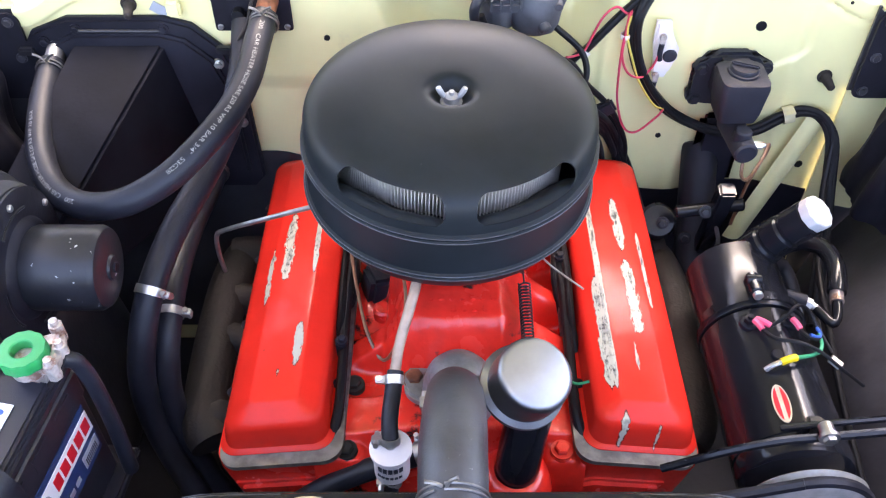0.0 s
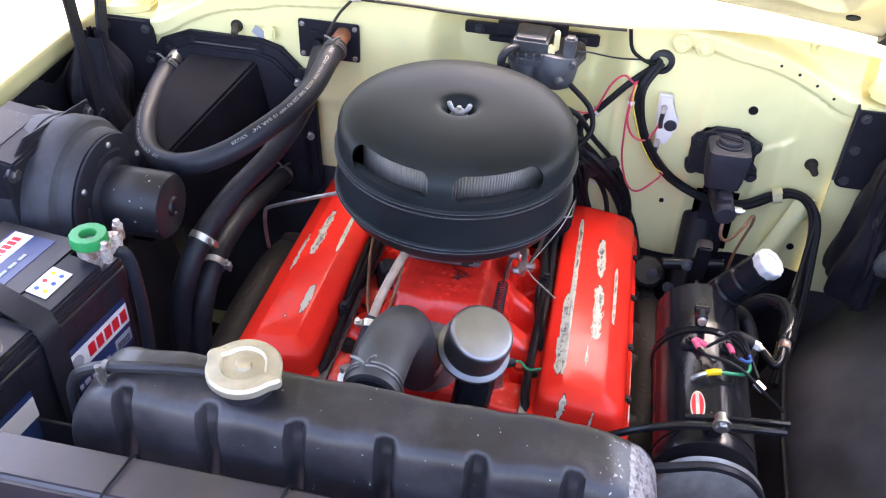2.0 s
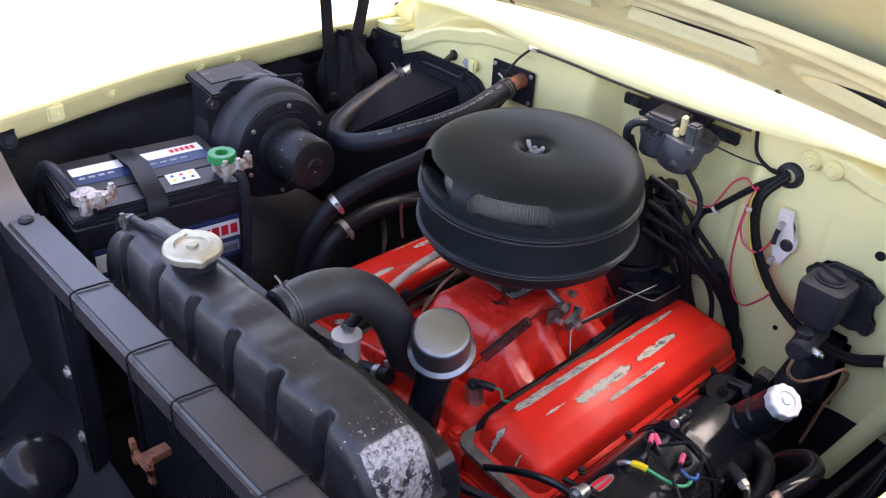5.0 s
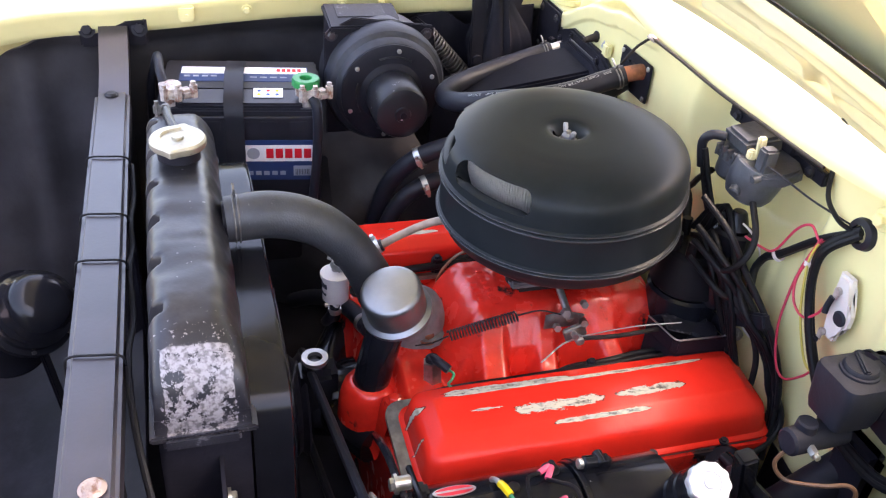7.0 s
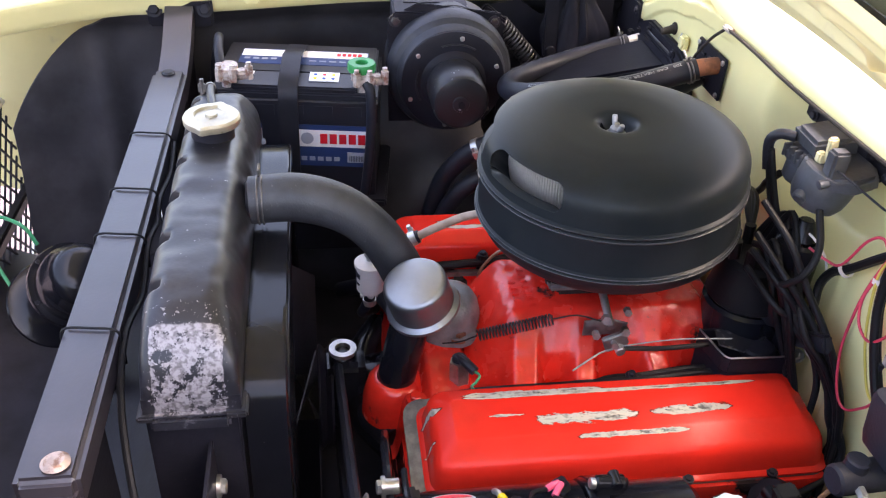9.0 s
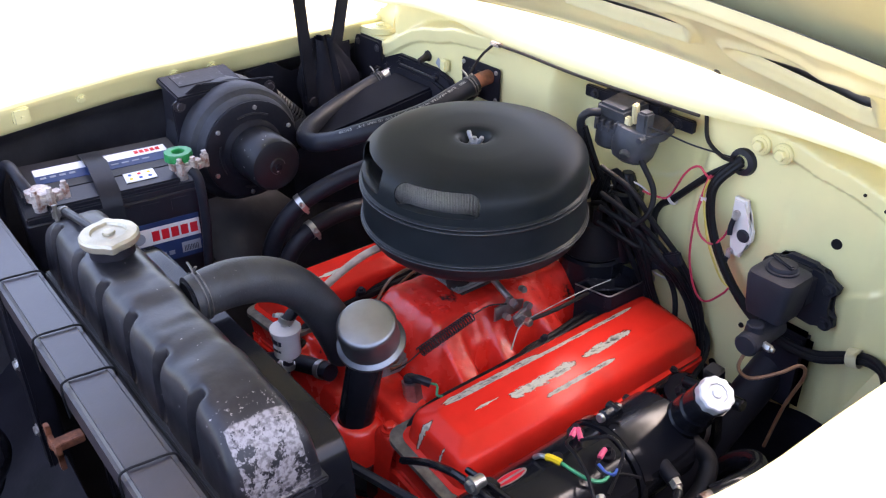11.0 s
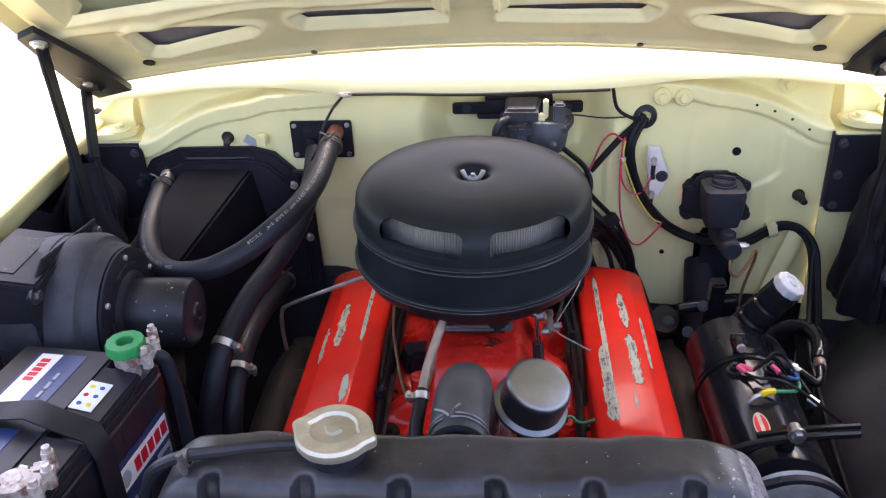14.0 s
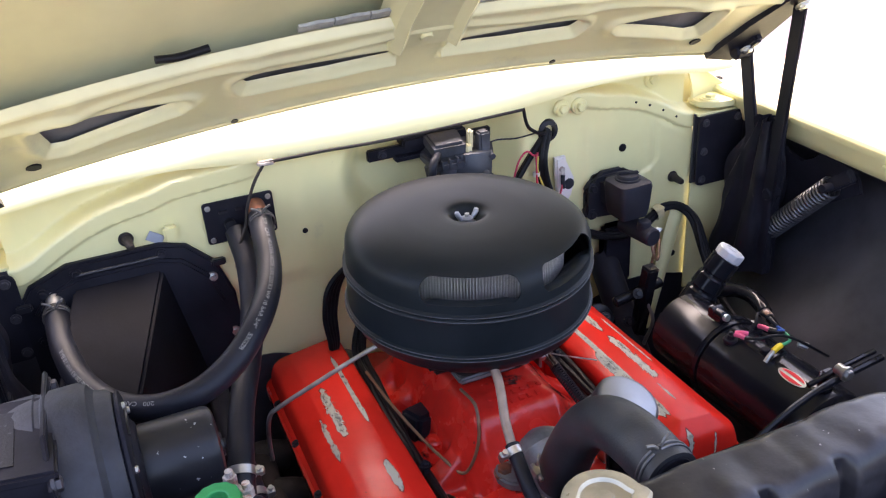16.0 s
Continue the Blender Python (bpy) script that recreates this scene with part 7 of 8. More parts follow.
def build_belt():
    root = thing("drive_belt", (0.18, -0.322, 0.62), "black rubber drive belt round the pulleys", "drive belt")
    bm = bmesh.new()
    pts = []
    c1, r1, c2, r2 = (0.358, 0.724), 0.060, (0.0, 0.60), 0.066
    a = math.atan2(c1[1] - c2[1], c1[0] - c2[0])
    for k in range(13):
        t = a + math.pi / 2 - math.pi * k / 12
        pts.append((c1[0] + r1 * math.cos(t), -0.322, c1[1] + r1 * math.sin(t)))
    for k in range(13):
        t = a - math.pi / 2 - math.pi * k / 12
        pts.append((c2[0] + r2 * math.cos(t), -0.330, c2[1] + r2 * math.sin(t)))
    tube(bm, pts + pts[:1], 0.006, 8, 3)
    part("belt", bm, RUBBER, root)


def build_master_cylinder():
    root = thing("brake_master_cylinder", (0.37, 0.20, 0.80), "dark grey brake master cylinder on the firewall", "brake master cylinder")
    bm = bmesh.new()
    stack(bm, [(rounded(0.056, 0.056, 0.008, 3), 0), (rounded(0.062, 0.062, 0.009, 3), 0.014), (rounded(0.070, 0.068, 0.010, 3), 0.060), (rounded(0.068, 0.066, 0.012, 3), 0.068), (rounded(0.056, 0.054, 0.012, 3), 0.071)], pose(0.375, 0.178, 0.838))
    part("reservoir", bm, MC_GREY, root)
    bm = bmesh.new()
    lathe(bm, [(0, 0), (0.022, 0), (0.0235, 0.002), (0.0235, 0.005), (0.021, 0.006), (0.0205, 0.010), (0.019, 0.012), (0, 0.012)], 36, pose(0.375, 0.180, 0.907))
    box(bm, (0.375, 0.180, 0.921), (0.008, 0.040, 0.006), Matrix.Rotation(1.2, 4, "Z"), 0.002)
    part("cap", bm, MC_GREY, root, sharp=30)
    bm = bmesh.new()
    prism(bm, [(-0.058, -0.040), (-0.046, -0.046), (-0.034, -0.038), (0.036, -0.044), (0.050, -0.048), (0.066, -0.040), (0.064, -0.026), (0.050, -0.018), (0.048, 0.002), (0.060, 0.012), (0.062, 0.024), (0.050, 0.030), (0.034, 0.034), (0.020, 0.046), (-0.020, 0.046), (-0.034, 0.034), (-0.050, 0.030), (-0.058, 0.018), (-0.050, 0.004), (-0.050, -0.012), (-0.060, -0.026)],
          Matrix(((1, 0, 0, 0.376), (0, 0, -1, 0.247), (0, 1, 0, 0.862), (0, 0, 0, 1))), 0.020, 0.005)
    box(bm, (0.376, 0.222, 0.872), (0.060, 0.050, 0.060), bevel=0.010)
    fl = part("flange", bm, MC_GREY, root)
    for dx, dz in ((-0.046, 0.020), (-0.047, -0.034), (0.050, 0.020), (0.055, -0.036)):
        bm = bmesh.new()
        bolt(bm, (0.376 + dx, 0.227, 0.862 + dz), (0, -1, 0), 0.0075, 0.008)
        part("nut", bm, MC_GREY, fl)
    bm = bmesh.new()
    cyl(bm, (0.378, 0.190, 0.815), (0.384, 0.105, 0.815), 0.0195, 0.0175, 28, 0.003)
    cyl(bm, (0.380, 0.130, 0.820), (0.380, 0.130, 0.842), 0.014, 0.0125, 20, 0.002)
    part("cylinder", bm, MC_GREY, root)
    bm = bmesh.new()
    cyl(bm, (0.398, 0.128, 0.816), (0.412, 0.126, 0.816), 0.006, seg=6)
    cyl(bm, (0.412, 0.126, 0.816), (0.417, 0.126, 0.816), 0.0038, seg=10)
    part("bleed_screw", bm, ZINC, root)
    bm = bmesh.new()
    tube(bm, [(0.384, 0.112, 0.805), (0.384, 0.10, 0.780), (0.400, 0.11, 0.765), (0.425, 0.14, 0.775), (0.44, 0.165, 0.785), (0.446, 0.175, 0.765), (0.43, 0.17, 0.70), (0.42, 0.16, 0.62)], 0.0028, 8, 6)
    part("brake_line", bm, BROWNTUBE, root, "brown brake line")
    pivot = Matrix.Translation((0.373, 0.250, 0.848))
    root.matrix_basis = pivot @ Matrix.Scale(0.88, 4) @ pivot.inverted() @ root.matrix_basis
    # steering column bracket below
    root = thing("steering_column", (0.355, 0.18, 0.40), "black steering column and linkage below the master cylinder", "steering column")
    bm = bmesh.new()
    cyl(bm, (0.368, 0.25, 0.735), (0.340, 0.02, 0.52), 0.026, seg=24, round_=0.003)
    box(bm, (0.384, 0.232, 0.740), (0.066, 0.020, 0.13), bevel=0.012)
    part("column", bm, BAY, root)
    bm = bmesh.new()
    box(bm, (0.362, 0.115, 0.700), (0.022, 0.022, 0.17), Matrix.Rotation(0.2, 4, "X"), 0.003)
    cyl(bm, (0.31, 0.12, 0.72), (0.40, 0.12, 0.735), 0.009, seg=14, round_=0.002)
    cyl(bm, (0.295, 0.155, 0.665), (0.295, 0.135, 0.69), 0.026, seg=24, round_=0.004)
    part("shift_linkage", bm, GLOSS, root)
    for k, at in enumerate(((0.300, 0.13, 0.69), (0.325, 0.10, 0.69), (0.345, 0.105, 0.735), (0.275, 0.16, 0.65))):
        bm = bmesh.new()
        bolt(bm, at, (-0.3, -1, 0.6), 0.006, 0.007)
        part("linkage_nut", bm, GLOSS if k % 2 else BAY_GREY, root)
    bm = bmesh.new()
    tube(bm, [(0.365, 0.098, 0.77), (0.362, 0.105, 0.72), (0.372, 0.098, 0.68), (0.360, 0.105, 0.63)], 0.003, 8, 4)
    part("linkage_rod", bm, STEEL, root)
    bm = bmesh.new()
    sheet(bm, lambda u, v: Vector((0.505 + 0.024 * u - 0.075 * v, 0.238 - 0.006 * math.sin(u * 3.14) - 0.02 * v, 0.80 - 0.22 * v)), 6, 8, 0.006)
    solid("firewall_brace", bm, CREAM, "pale yellow diagonal brace on the firewall", "brace")


def build_wiper_motor():
    root = thing("wiper_motor", (0.07, 0.26, 0.93), "grey cast wiper motor hung from a black bracket", "wiper motor")
    bm = bmesh.new()
    box(bm, (0.062, 0.266, 1.003), (0.205, 0.010, 0.018), bevel=0.002)
    box(bm, (0.064, 0.262, 1.018), (0.105, 0.03, 0.016), bevel=0.004)
    box(bm, (0.064, 0.256, 0.994), (0.130, 0.016, 0.008), bevel=0.002)
    br = part("bracket", bm, BAY, root, "black mounting bracket")
    for x in (-0.018, 0.140):
        bm = bmesh.new()
        bolt(bm, (x, 0.260, 1.003), (0, -1, 0), 0.0052, 0.006)
        part("bolt", bm, MC_GREY, br)
    bm = bmesh.new()
    # gear box, round housing with a domed foot, ribs
    prism(bm, [(-0.052, -0.022), (-0.040, -0.034), (0.034, -0.036), (0.050, -0.024), (0.060, 0.0), (0.056, 0.024), (0.034, 0.034), (-0.036, 0.032), (-0.054, 0.014)], pose(0.088, 0.226, 0.986, 10, 0, 0), 0.018, 0.004)
    prism(bm, [(-0.046, -0.022), (0.004, -0.024), (0.010, 0.022), (-0.044, 0.024)], pose(0.088, 0.224, 1.004, 10, 0, 0), 0.022, 0.004)
    lathe(bm, [(0, -0.044), (0.016, -0.043), (0.026, -0.038), (0.031, -0.028), (0.033, -0.012), (0.0335, 0.0), (0.0335, 0.006), (0.031, 0.008), (0, 0.010)], 36, pose(0.106, 0.216, 0.990, -14, 4, 0))
    cyl(bm, (0.060, 0.220, 0.988), (0.060, 0.214, 0.955), 0.026, 0.024, 24, 0.004)
    for k in range(5):
        box(bm, (0.050 + 0.012 * k, 0.1915, 0.994 + 0.001 * k), (0.003, 0.010, 0.016), bevel=0.0008)
    cyl(bm, (0.112, 0.186, 0.972), (0.117, 0.178, 0.966), 0.008, seg=14, round_=0.002)
    part("gear_case", bm, WIPER, root)
    bm = bmesh.new()
    tube(bm, [(0.048, 0.200, 1.008), (0.036, 0.186, 1.006), (0.029, 0.180, 0.992), (0.034, 0.184, 0.960)], 0.0062, 14, 6)
    part("cable_sleeve", bm, RUBBER, root, "black rubber sleeve round the motor leads")
    bm = bmesh.new()
    box(bm, (0.104, 0.209, 1.020), (0.008, 0.011, 0.030), Matrix.Rotation(0.1, 4, "X"), 0.002)
    box(bm, (0.098, 0.203, 1.008), (0.010, 0.010, 0.014), bevel=0.002)
    part("terminal_tab", bm, TAPE, root, "cream terminal tab")
    bm = bmesh.new()
    box(bm, (0.124, 0.206, 1.010), (0.018, 0.020, 0.040), bevel=0.003)
    for dx in (-0.005, 0.007):
        cyl(bm, (0.124 + dx, 0.198, 0.994), (0.124 + dx, 0.188, 0.992), 0.005, seg=12)
    part("switch_block", bm, WIPER, root)
    bm = bmesh.new()
    tube(bm, [(0.132, 0.203, 1.010), (0.150, 0.206, 1.010), (0.190, 0.225, 0.998), (0.225, 0.240, 0.993), (0.252, 0.248, 0.992)], 0.0013, 8, 5)
    part("control_cable", bm, MC_GREY, root)


# ---- wiring ----
def loose_wire(name, pts, r, mat, label, category="wire"):
    bm = bmesh.new()
    tube(bm, pts, r, 10 if r > 0.003 else 8, 7)
    return solid(name, bm, mat, label, category)


def build_wiring():
    bm = bmesh.new()
    lathe(bm, [(0.010, -0.004), (0.018, -0.004), (0.020, 0.0), (0.018, 0.006), (0.011, 0.008), (0.010, -0.004)], 28, look((0.258, 0.250, 0.990), (0.258, 1.0, 0.990)))
    solid("wire_grommet", bm, RUBBER, "black rubber grommet in the firewall", "grommet")
    for k in range(3):
        d = Vector((0.004 * (k - 1), -0.003 * k, 0.005 * (k % 2)))
        loose_wire("wiring_loom", [d + Vector(p) for p in ((0.256, 0.250, 0.990), (0.236, 0.230, 0.957), (0.238, 0.226, 0.919), (0.253, 0.226, 0.877), (0.278, 0.226, 0.838), (0.312, 0.224, 0.806), (0.362, 0.218, 0.786), (0.420, 0.224, 0.780), (0.460, 0.234, 0.795), (0.488, 0.236, 0.805), (0.515, 0.225, 0.802), (0.530, 0.205, 0.782), (0.532, 0.175, 0.735), (0.525, 0.11, 0.66), (0.50, 0.02, 0.60))], 0.0050, WIRE, "black taped wiring loom along the firewall", "wiring loom")
    bm = bmesh.new()
    lathe(bm, [(0.0115, 0), (0.0125, 0), (0.0125, 0.014), (0.0115, 0.014), (0.0115, 0)], 20, look((0.478, 0.232, 0.803), (0.60, 0.235, 0.84)))
    box(bm, (0.470, 0.226, 0.811), (0.013, 0.018, 0.004), Matrix.Rotation(-0.5, 4, "Y"), 0.001)
    solid("tape_band", bm, TAPE, "cream tape band round the wiring loom", "tape")
    for k in range(2):
        d = Vector((0.003 * k, -0.003 * k, 0.004 * k))
        loose_wire("wiring_loom", [d + Vector(p) for p in ((0.256, 0.248, 0.989), (0.217, 0.235, 0.956), (0.176, 0.226, 0.910), (0.158, 0.222, 0.894), (0.153, 0.216, 0.874), (0.160, 0.212, 0.853), (0.168, 0.208, 0.830), (0.160, 0.200, 0.790))], 0.0048, WIRE, "black taped wiring loom towards the distributor", "wiring loom")
    bm = bmesh.new()
    lathe(bm, [(0.0075, 0), (0.0092, 0), (0.0092, 0.004), (0.0075, 0.004), (0.0075, 0)], 16, look((0.176, 0.224, 0.911), (0.217, 0.235, 0.956)))
    solid("cable_tie", bm, PORCELAIN, "white plastic tie round the wiring loom", "cable tie")
    bm = bmesh.new()
    lathe(bm, [(0.0045, 0), (0.0060, 0), (0.0060, 0.006), (0.0045, 0.006), (0.0045, 0)], 16, look((0.2245, 0.224, 0.934), (0.224, 0.224, 0.98)))
    solid("cable_tie", bm, PORCELAIN, "white plastic tie round the thin coloured wires", "cable tie")
    # bundle of ignition leads behind the cover
    for k in range(4):
        o = Vector((0.015 * (k - 1.5), 0.004 * (k % 3), 0.003 * (k % 2)))
        loose_wire("ignition_lead", [Vector((0.05 + 0.008 * k, 0.185 + 0.004 * (k % 3), 0.875)), Vector((0.080, 0.196, 0.915 + 0.005 * (k % 4))) + o * 0.5, Vector((0.120, 0.192, 0.880)) + o * 0.9, Vector((0.180, 0.184, 0.838)) + o * 0.7, Vector((0.212, 0.210, 0.800)) + o * 0.4, Vector((0.238, 0.226, 0.750)) + o * 0.3, Vector((0.266, 0.222, 0.69)) + o * 0.3, Vector((0.298, 0.16 - 0.03 * k, 0.63))], 0.0042, WIRE, "black ignition lead curving behind the valve cover", "ignition lead")
    for k in range(3):
        o = Vector((0.009 * (k - 1), 0.004 * (k % 2), 0.003 * k))
        loose_wire("ignition_lead", [Vector((0.034, 0.180, 0.985)) + o * 0.4, Vector((0.056, 0.190, 0.925)) + o * 0.6, Vector((0.092, 0.202, 0.862)) + o, Vector((0.135, 0.196, 0.828)) + o, Vector((0.188, 0.206, 0.806)) + o * 0.6, Vector((0.224, 0.224, 0.770)) + o * 0.4, Vector((0.250, 0.228, 0.725)) + o * 0.3, Vector((0.278, 0.212, 0.660))], 0.0040, WIRE, "black ignition lead running down from the wiper motor", "ignition lead")
    # four leads held side by side in a clip
    LEADS = (((0.100, 0.150, 0.955), (0.148, 0.165, 0.930), (0.176, 0.185, 0.885), (0.210, 0.205, 0.840), (0.233, 0.218, 0.799), (0.251, 0.226, 0.752), (0.262, 0.226, 0.683), (0.290, 0.16, 0.61)),
             ((0.105, 0.150, 0.915), (0.154, 0.165, 0.892), (0.177, 0.187, 0.862), (0.199, 0.205, 0.831), (0.222, 0.218, 0.803), (0.243, 0.224, 0.757), (0.254, 0.226, 0.700), (0.290, 0.12, 0.61)),
             ((0.105, 0.150, 0.893), (0.156, 0.165, 0.876), (0.171, 0.187, 0.850), (0.188, 0.205, 0.823), (0.209, 0.216, 0.797), (0.234, 0.222, 0.749), (0.250, 0.222, 0.696), (0.290, 0.09, 0.61)),
             ((0.105, 0.150, 0.868), (0.159, 0.165, 0.850), (0.166, 0.190, 0.834), (0.176, 0.204, 0.816), (0.192, 0.210, 0.800), (0.206, 0.214, 0.777), (0.216, 0.212, 0.750), (0.225, 0.205, 0.70)))
    for pts in LEADS:
        loose_wire("ignition_lead", pts, 0.0041, WIRE, "black ignition lead held in a clip behind the valve cover", "ignition lead")
    for k in range(5):
        o = Vector((0.007 * (k - 2), 0.003 * (k % 2), 0.010 * (k % 3)))
        loose_wire("ignition_lead", [Vector((0.075 + 0.006 * k, 0.170 + 0.006 * k, 0.880)), Vector((0.112, 0.172, 0.885)) + o, Vector((0.142, 0.176, 0.852)) + o, Vector((0.160, 0.184, 0.815)) + o, Vector((0.170, 0.196, 0.775)) + o * 0.6, Vector((0.186, 0.206, 0.730)) + o * 0.5, Vector((0.215, 0.205, 0.67)) + o * 0.5], 0.0042, WIRE, "black ignition lead hanging from the distributor", "ignition lead")
    bm = bmesh.new()
    a, b = Vector((0.163, 0.200, 0.806)), Vector((0.220, 0.200, 0.842))
    box(bm, (a + b) / 2, ((b - a).length, 0.012, 0.021), Matrix.Rotation(-math.atan2(b.z - a.z, b.x - a.x), 4, "Y"), 0.003)
    solid("lead_clip", bm, RUBBER, "black flat clip across the ignition leads", "clip")
    for k in range(4):
        o = Vector((0.006 * k, 0.003 * k, 0))
        loose_wire("ignition_lead", [Vector((0.03, 0.19, 0.87)), Vector((-0.05, 0.205, 0.89)) + o, Vector((-0.115, 0.195, 0.86)) - o, Vector((-0.140, 0.185, 0.81)) - o, Vector((-0.150, 0.170, 0.75)) - o * 0.5, Vector((-0.175, 0.22, 0.70))], 0.0042, WIRE, "black ignition lead curving down to the far bank", "ignition lead")
    loose_wire("heater_cable", [(0.030, 0.205, 0.95), (0.0, 0.21, 0.92), (-0.03, 0.222, 0.89), (-0.08, 0.222, 0.84)], 0.0045, WIRE, "black wire loop below the wiper motor")
    loose_wire("motor_wire", [(0.13, 0.20, 0.96), (0.165, 0.19, 0.93), (0.172, 0.175, 0.90), (0.150, 0.165, 0.875), (0.11, 0.18, 0.87)], 0.0042, WIRE, "black wire loop beside the wiper motor")
    loose_wire("red_wire", [(0.236, 0.236, 0.968), (0.224, 0.228, 0.961), (0.208, 0.225, 0.972), (0.191, 0.222, 0.957), (0.174, 0.216, 0.916), (0.160, 0.205, 0.914), (0.147, 0.190, 0.922)], 0.0016, REDWIRE, "thin red wire beside the wiring loom")
    loose_wire("red_wire", [(0.228, 0.226, 0.966), (0.225, 0.222, 0.939), (0.223, 0.216, 0.907), (0.234, 0.214, 0.882), (0.253, 0.216, 0.874), (0.266, 0.220, 0.888), (0.272, 0.222, 0.905)], 0.0016, REDWIRE, "thin red wire to the ballast resistor")
    loose_wire("red_wire", [(0.226, 0.226, 0.963), (0.222, 0.218, 0.922), (0.222, 0.214, 0.885), (0.226, 0.212, 0.839), (0.241, 0.214, 0.794), (0.260, 0.216, 0.783), (0.283, 0.216, 0.807), (0.292, 0.216, 0.822)], 0.0016, REDWIRE, "thin red wire looped back into the loom")
    loose_wire("yellow_wire", [(0.228, 0.224, 0.960), (0.226, 0.221, 0.936), (0.238, 0.217, 0.899), (0.252, 0.216, 0.866), (0.278, 0.216, 0.829), (0.296, 0.217, 0.822)], 0.0015, PALEYELLOW, "thin pale yellow wire beside the wiring loom")
    loose_wire("white_wire", [(0.085, 0.195, 0.905), (0.110, 0.205, 0.920), (0.140, 0.218, 0.905), (0.150, 0.222, 0.875), (0.143, 0.220, 0.835), (0.145, 0.216, 0.800), (0.168, 0.218, 0.785), (0.200, 0.220, 0.785)], 0.0014, PORCELAIN, "thin white wire behind the air cleaner")
    loose_wire("cowl_wire", [(-0.205, 0.213, 1.043), (-0.222, 0.205, 1.024), (-0.238, 0.196, 0.995), (-0.246, 0.190, 0.97), (-0.262, 0.180, 0.945), (-0.268, 0.185, 0.915)], 0.0022, BROWN, "thin dark wire hanging from the cowl lip")
    loose_wire("cowl_wire", [(-0.195, 0.214, 1.046), (-0.12, 0.215, 1.045), (-0.05, 0.216, 1.042), (0.02, 0.217, 1.041), (0.12, 0.217, 1.043), (0.20, 0.219, 1.044)], 0.0024, BROWN, "thin dark wire along the cowl lip")
    loose_wire("cowl_wire", [(0.205, 0.228, 1.044), (0.213, 0.228, 1.012), (0.235, 0.232, 0.995), (0.250, 0.240, 0.990)], 0.0028, WIRE, "short black wire into the grommet")
    bm = bmesh.new()
    box(bm, (-0.200, 0.216, 1.045), (0.024, 0.010, 0.007), bevel=0.002)
    solid("wire_clip", bm, LEAD, "small metal clip on the cowl lip", "clip")
    # ballast resistor
    root = thing("ballast_resistor", (0.280, 0.235, 0.90), "white ceramic ballast resistor with a grey screw", "resistor")
    bm = bmesh.new()
    prism(bm, [(-0.013, 0.044), (0.006, 0.044), (0.010, 0.020), (0.022, 0.004), (0.022, -0.012), (0.012, -0.024), (0.010, -0.040), (-0.006, -0.040), (-0.008, -0.014), (-0.013, 0.012)], Matrix(((1, 0, 0, 0.278), (0, 0, -1, 0.243), (0, 1, 0, 0.902), (0, 0, 0, 1))), 0.012, 0.003)
    part("body", bm, PORCELAIN, root)
    bm = bmesh.new()
    cyl(bm, (0.289, 0.233, 0.897), (0.289, 0.228, 0.897), 0.0095, seg=24, round_=0.002)
    part("screw", bm, MC_GREY, root)
    for z in (0.926, 0.868):
        bm = bmesh.new()
        cyl(bm, (0.275, 0.2315, z), (0.275, 0.226, z), 0.0048, seg=14, round_=0.001)
        box(bm, (0.275, 0.2265, z - 0.003), (0.007, 0.002, 0.014), bevel=0.0006)
        term = part("terminal", bm, LEAD, root, "tarnished terminal")
        bm = bmesh.new()
        tube(bm, [(0.274, 0.225, z - 0.008), (0.273, 0.223, z - 0.020), (0.274, 0.222, z - 0.030)], 0.0036, 10, 4)
        part("sleeve", bm, RUBBER, term, "black wire sleeve")
    # low cables on the generator side
    loose_wire("wiring_loom", [(0.532, 0.205, 0.79), (0.520, 0.15, 0.72), (0.500, 0.06, 0.68), (0.492, -0.03, 0.66), (0.49, -0.12, 0.63), (0.50, -0.24, 0.58)], 0.0045, WIRE, "black wiring loom running low along the apron", "wiring loom")


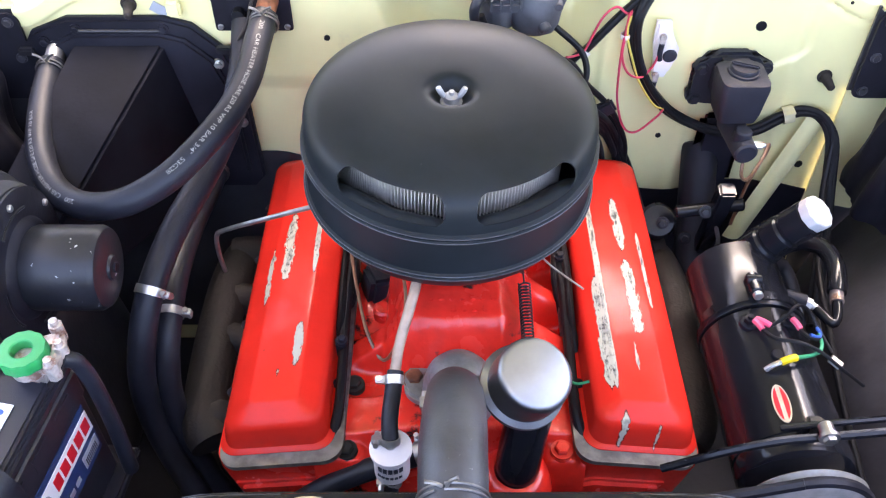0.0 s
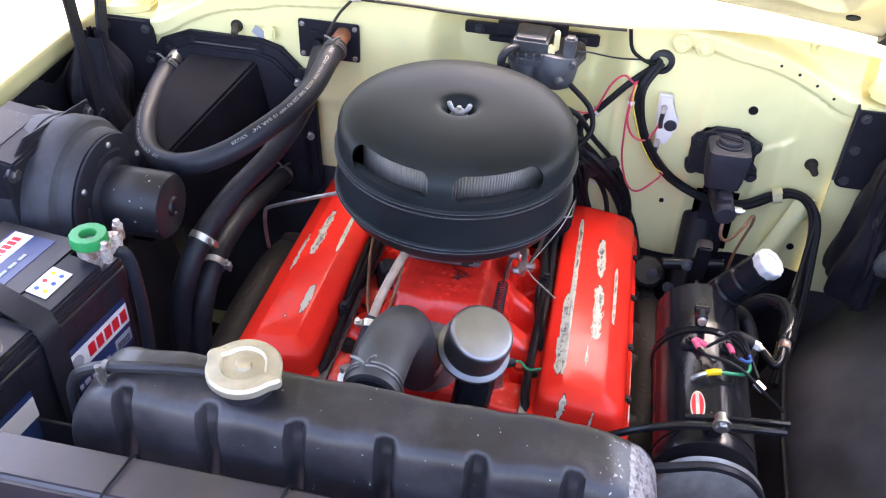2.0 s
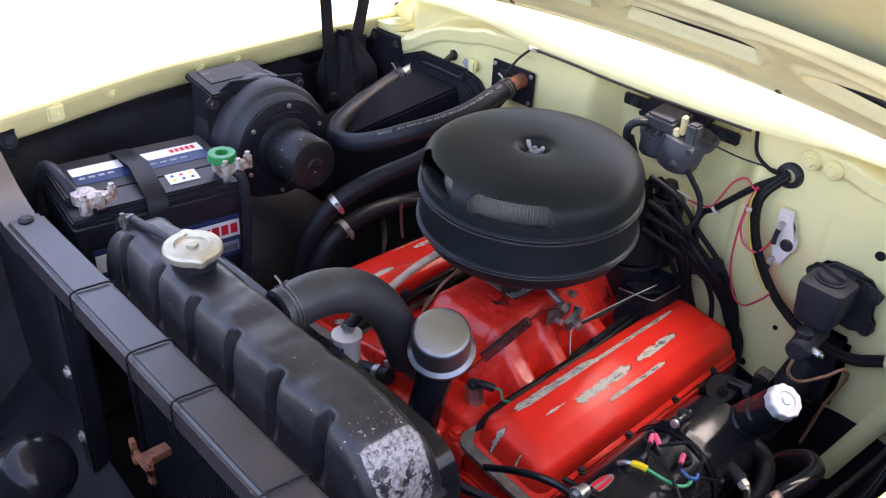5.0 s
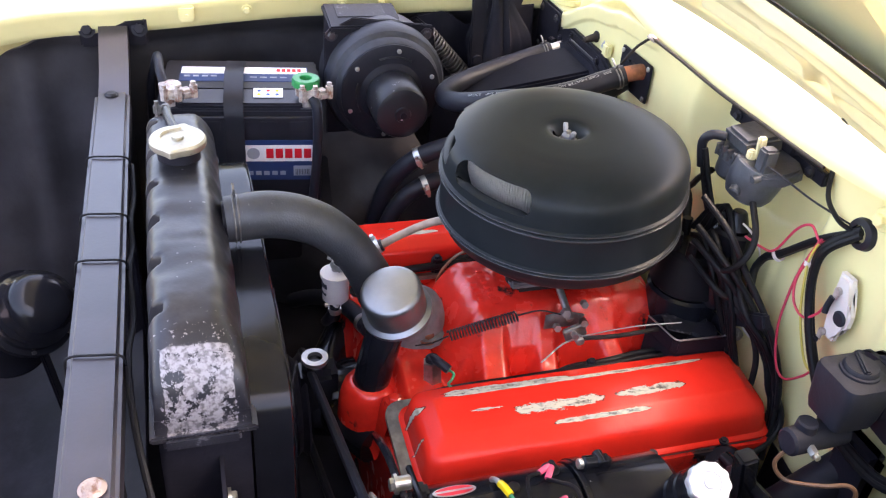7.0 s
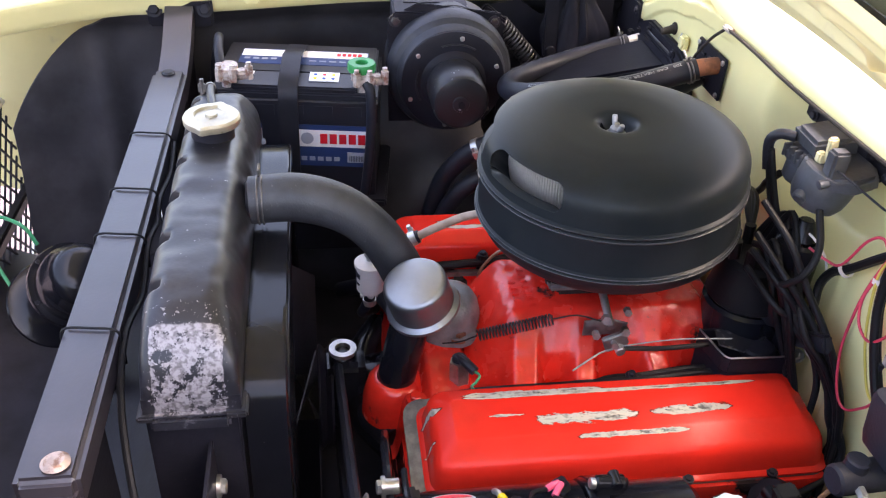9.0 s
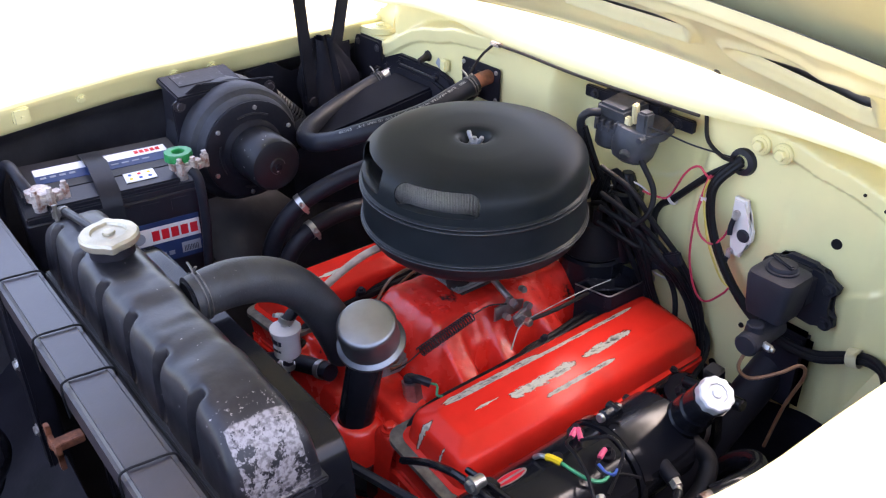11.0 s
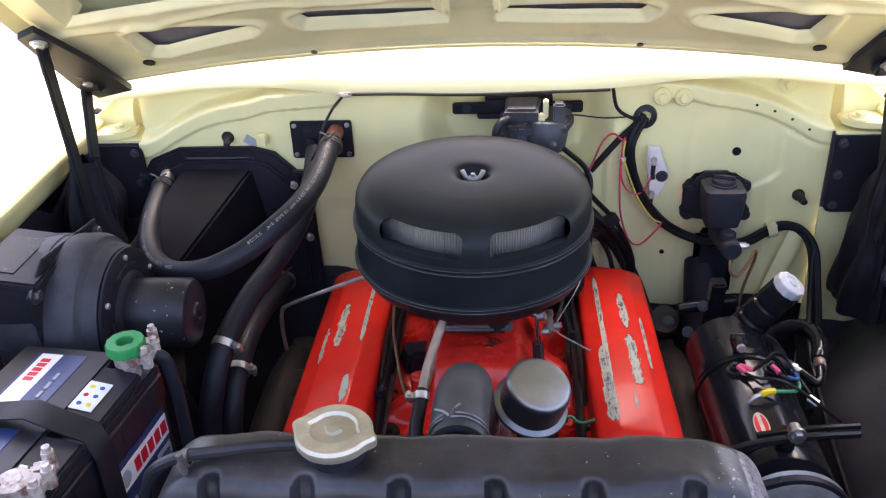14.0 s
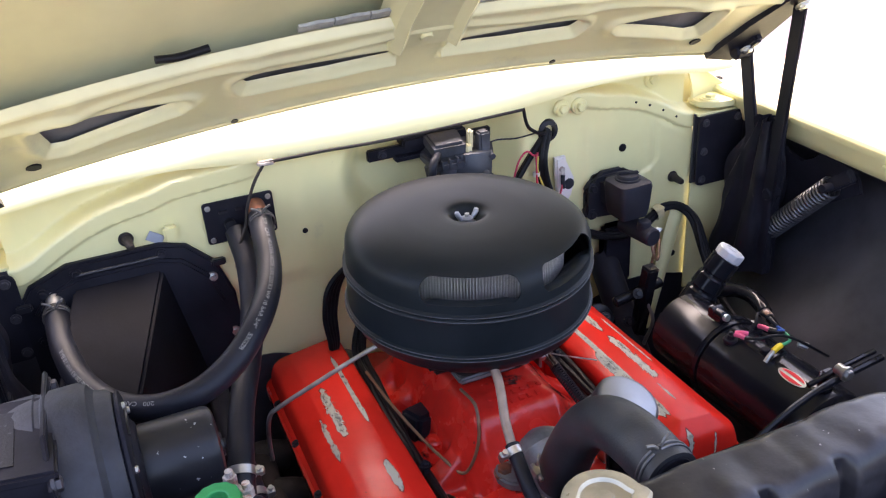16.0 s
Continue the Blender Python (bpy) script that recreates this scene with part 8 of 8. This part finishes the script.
def build_fuel_filter():
    root = thing("fuel_filter", (-0.060, -0.280, 0.72), "white plastic fuel filter with hoses and clamps", "fuel filter")
    bm = bmesh.new()
    lathe(bm, [(0, -0.034), (0.005, -0.034), (0.005, -0.026), (0.015, -0.022), (0.0185, -0.018), (0.0185, 0.018), (0.0215, 0.019), (0.0215, 0.024), (0.014, 0.027), (0.006, 0.028), (0.006, 0.036), (0, 0.036)], 36, pose(-0.060, -0.281, 0.755))
    body = part("body", bm, PORCELAIN, root)
    bm = bmesh.new()
    for k in range(5):
        a = radians(-125 + 17 * k)
        box(bm, (-0.060 + 0.0188 * math.cos(a), -0.281 + 0.0188 * math.sin(a), 0.763), (0.0012, 0.004, 0.007), Matrix.Rotation(a, 4, "Z"))
    for k in range(6):
        a = radians(-130 + 14 * k)
        box(bm, (-0.060 + 0.0188 * math.cos(a), -0.281 + 0.0188 * math.sin(a), 0.750), (0.0012, 0.0034, 0.003), Matrix.Rotation(a, 4, "Z"))
    part("print_mark", bm, DARKINK, body)
    bm = bmesh.new()
    tube(bm, [(-0.060, -0.281, 0.786), (-0.061, -0.262, 0.800), (-0.058, -0.235, 0.812), (-0.056, -0.218, 0.820)], 0.0085, 14, 5)
    part("black_hose", bm, RUBBER, root)
    bm = bmesh.new()
    clamp_ring(bm, (-0.0575, -0.226, 0.816), (0, 0.5, 0.25), 0.0087, 0.009)
    part("clamp", bm, ZINC, root)
    bm = bmesh.new()
    clamp_ring(bm, (-0.060, -0.279, 0.790), (0, 0.3, 0.6), 0.0087, 0.007)
    part("clamp", bm, ZINC, root)
    bm = bmesh.new()
    tube(bm, [(-0.057, -0.222, 0.818), (-0.052, -0.195, 0.836), (-0.042, -0.165, 0.856), (-0.036, -0.140, 0.864), (-0.034, -0.11, 0.862), (-0.034, -0.07, 0.84)], 0.0056, 12, 5)
    part("clear_hose", bm, CLEARHOSE, root, "cloudy clear fuel hose")
    bm = bmesh.new()
    tube(bm, [(-0.060, -0.281, 0.722), (-0.064, -0.288, 0.70), (-0.085, -0.290, 0.675), (-0.125, -0.27, 0.65), (-0.16, -0.25, 0.60)], 0.0075, 12, 5)
    part("lower_hose", bm, RUBBER, root)
    bm = bmesh.new()
    clamp_ring(bm, (-0.060, -0.282, 0.714), (0, 0, 1), 0.0077, 0.008)
    part("clamp", bm, ZINC, root)

    root = thing("bypass_hose", (-0.12, -0.26, 0.62), "black rubber hose clamped to the front of the engine", "hose")
    bm = bmesh.new()
    tube(bm, [(-0.26, -0.315, 0.585), (-0.205, -0.290, 0.630), (-0.140, -0.266, 0.668), (-0.075, -0.252, 0.694), (-0.012, -0.243, 0.712)], 0.0125, 18, 6)
    part("hose", bm, RUBBER, root)
    bm = bmesh.new()
    clamp_ring(bm, (-0.032, -0.2455, 0.7065), (0.063, 0.009, 0.018), 0.0127, 0.010)
    part("clamp", bm, STEEL, root)


def build_front_items():
    # electric horn: domed motor housing, flanged joint and a bell turned down and forwards
    top, low = Vector((-0.150, -0.665, 0.716)), Vector((-0.238, -0.748, 0.600))
    root = thing("horn", (-0.20, -0.70, 0.40), "gloss black electric horn with a domed housing and flared bell", "horn")
    m = frame_to(low, top)[0]
    bm = bmesh.new()
    lathe(bm, [(0.0, 0.178), (0.016, 0.177), (0.032, 0.173), (0.043, 0.164), (0.048, 0.152), (0.0495, 0.138), (0.053, 0.132), (0.056, 0.122), (0.056, 0.108), (0.0, 0.106)], 44, m)
    part("motor_housing", bm, HORN, root)
    bm = bmesh.new()
    lathe(bm, [(0.0, 0.106), (0.063, 0.107), (0.0645, 0.104), (0.0645, 0.098), (0.062, 0.095), (0.0, 0.094)], 44, m)
    fl = part("flange", bm, HORN, root)
    for k in range(6):
        bm = bmesh.new()
        q = m @ Vector((0.0595 * math.cos(k * 1.047), 0.0595 * math.sin(k * 1.047), 0.107))
        bolt(bm, q, m.to_3x3() @ Vector((0, 0, 1)), 0.0032, 0.003, False)
        part("screw", bm, BAY_GREY, fl)
    bm = bmesh.new()
    lathe(bm, [(0.048, 0.094), (0.034, 0.078), (0.026, 0.056), (0.027, 0.034), (0.036, 0.014), (0.052, 0.002), (0.068, -0.004), (0.070, -0.001), (0.068, 0.0015), (0.053, 0.006), (0.038, 0.018), (0.029, 0.036), (0.028, 0.056), (0.0, 0.060)], 44, m)
    part("bell", bm, HORN, root)
    bm = bmesh.new()
    box(bm, (-0.205, -0.690, 0.53), (0.030, 0.006, 0.24), Matrix.Rotation(radians(6), 4, "X"), 0.002)
    part("bracket", bm, BAY, root)
    # wire mesh insert in the grille opening
    root = thing("grille", (-0.40, -0.93, 0.45), "black wire mesh grille insert in a bright surround", "grille")
    bm = bmesh.new()
    for k in range(-6, 18):
        for d in (-1, 1):
            x0 = -0.74 + 0.040 * k if d > 0 else -0.14 - 0.040 * k
            p = [Vector((x0 + d * 0.30 * t, -0.93 + 0.0015 * d, 0.385 + 0.325 * t)) for t in (0.0, 0.25, 0.5, 0.75, 1.0)]
            p = [q for q in p if -0.80 < q.x < -0.12]
            if len(p) > 1:
                tube(bm, p, 0.0024, 5, 1)
    part("mesh", bm, BAY, root)
    bm = bmesh.new()
    box(bm, (-0.46, -0.915, 0.535), (0.66, 0.018, 0.024), bevel=0.004)
    part("centre_bar", bm, BAY, root)
    for z in (0.383, 0.712):
        bm = bmesh.new()
        box(bm, (-0.46, -0.935, z), (0.68, 0.016, 0.014), bevel=0.004)
        part("surround_bar", bm, ZINC, root)
    loose_wire("green_wire", [(-0.300, -0.830, 0.58), (-0.330, -0.860, 0.64), (-0.345, -0.850, 0.69), (-0.320, -0.800, 0.69), (-0.310, -0.780, 0.66)], 0.003, GREENWIRE, "green wire loop behind the grille")


build_ground()
build_firewall()
build_fenders()
build_aprons()
build_hinges(build_hood())
build_support()
build_radiator()
build_rad_hose()
build_engine()
build_air_cleaner()
build_battery()
build_blower()
build_heater()
build_heater_plate()
build_heater_hoses()
build_generator()
build_belt()
build_master_cylinder()
build_wiper_motor()
build_wiring()
build_fuel_filter()
build_front_items()
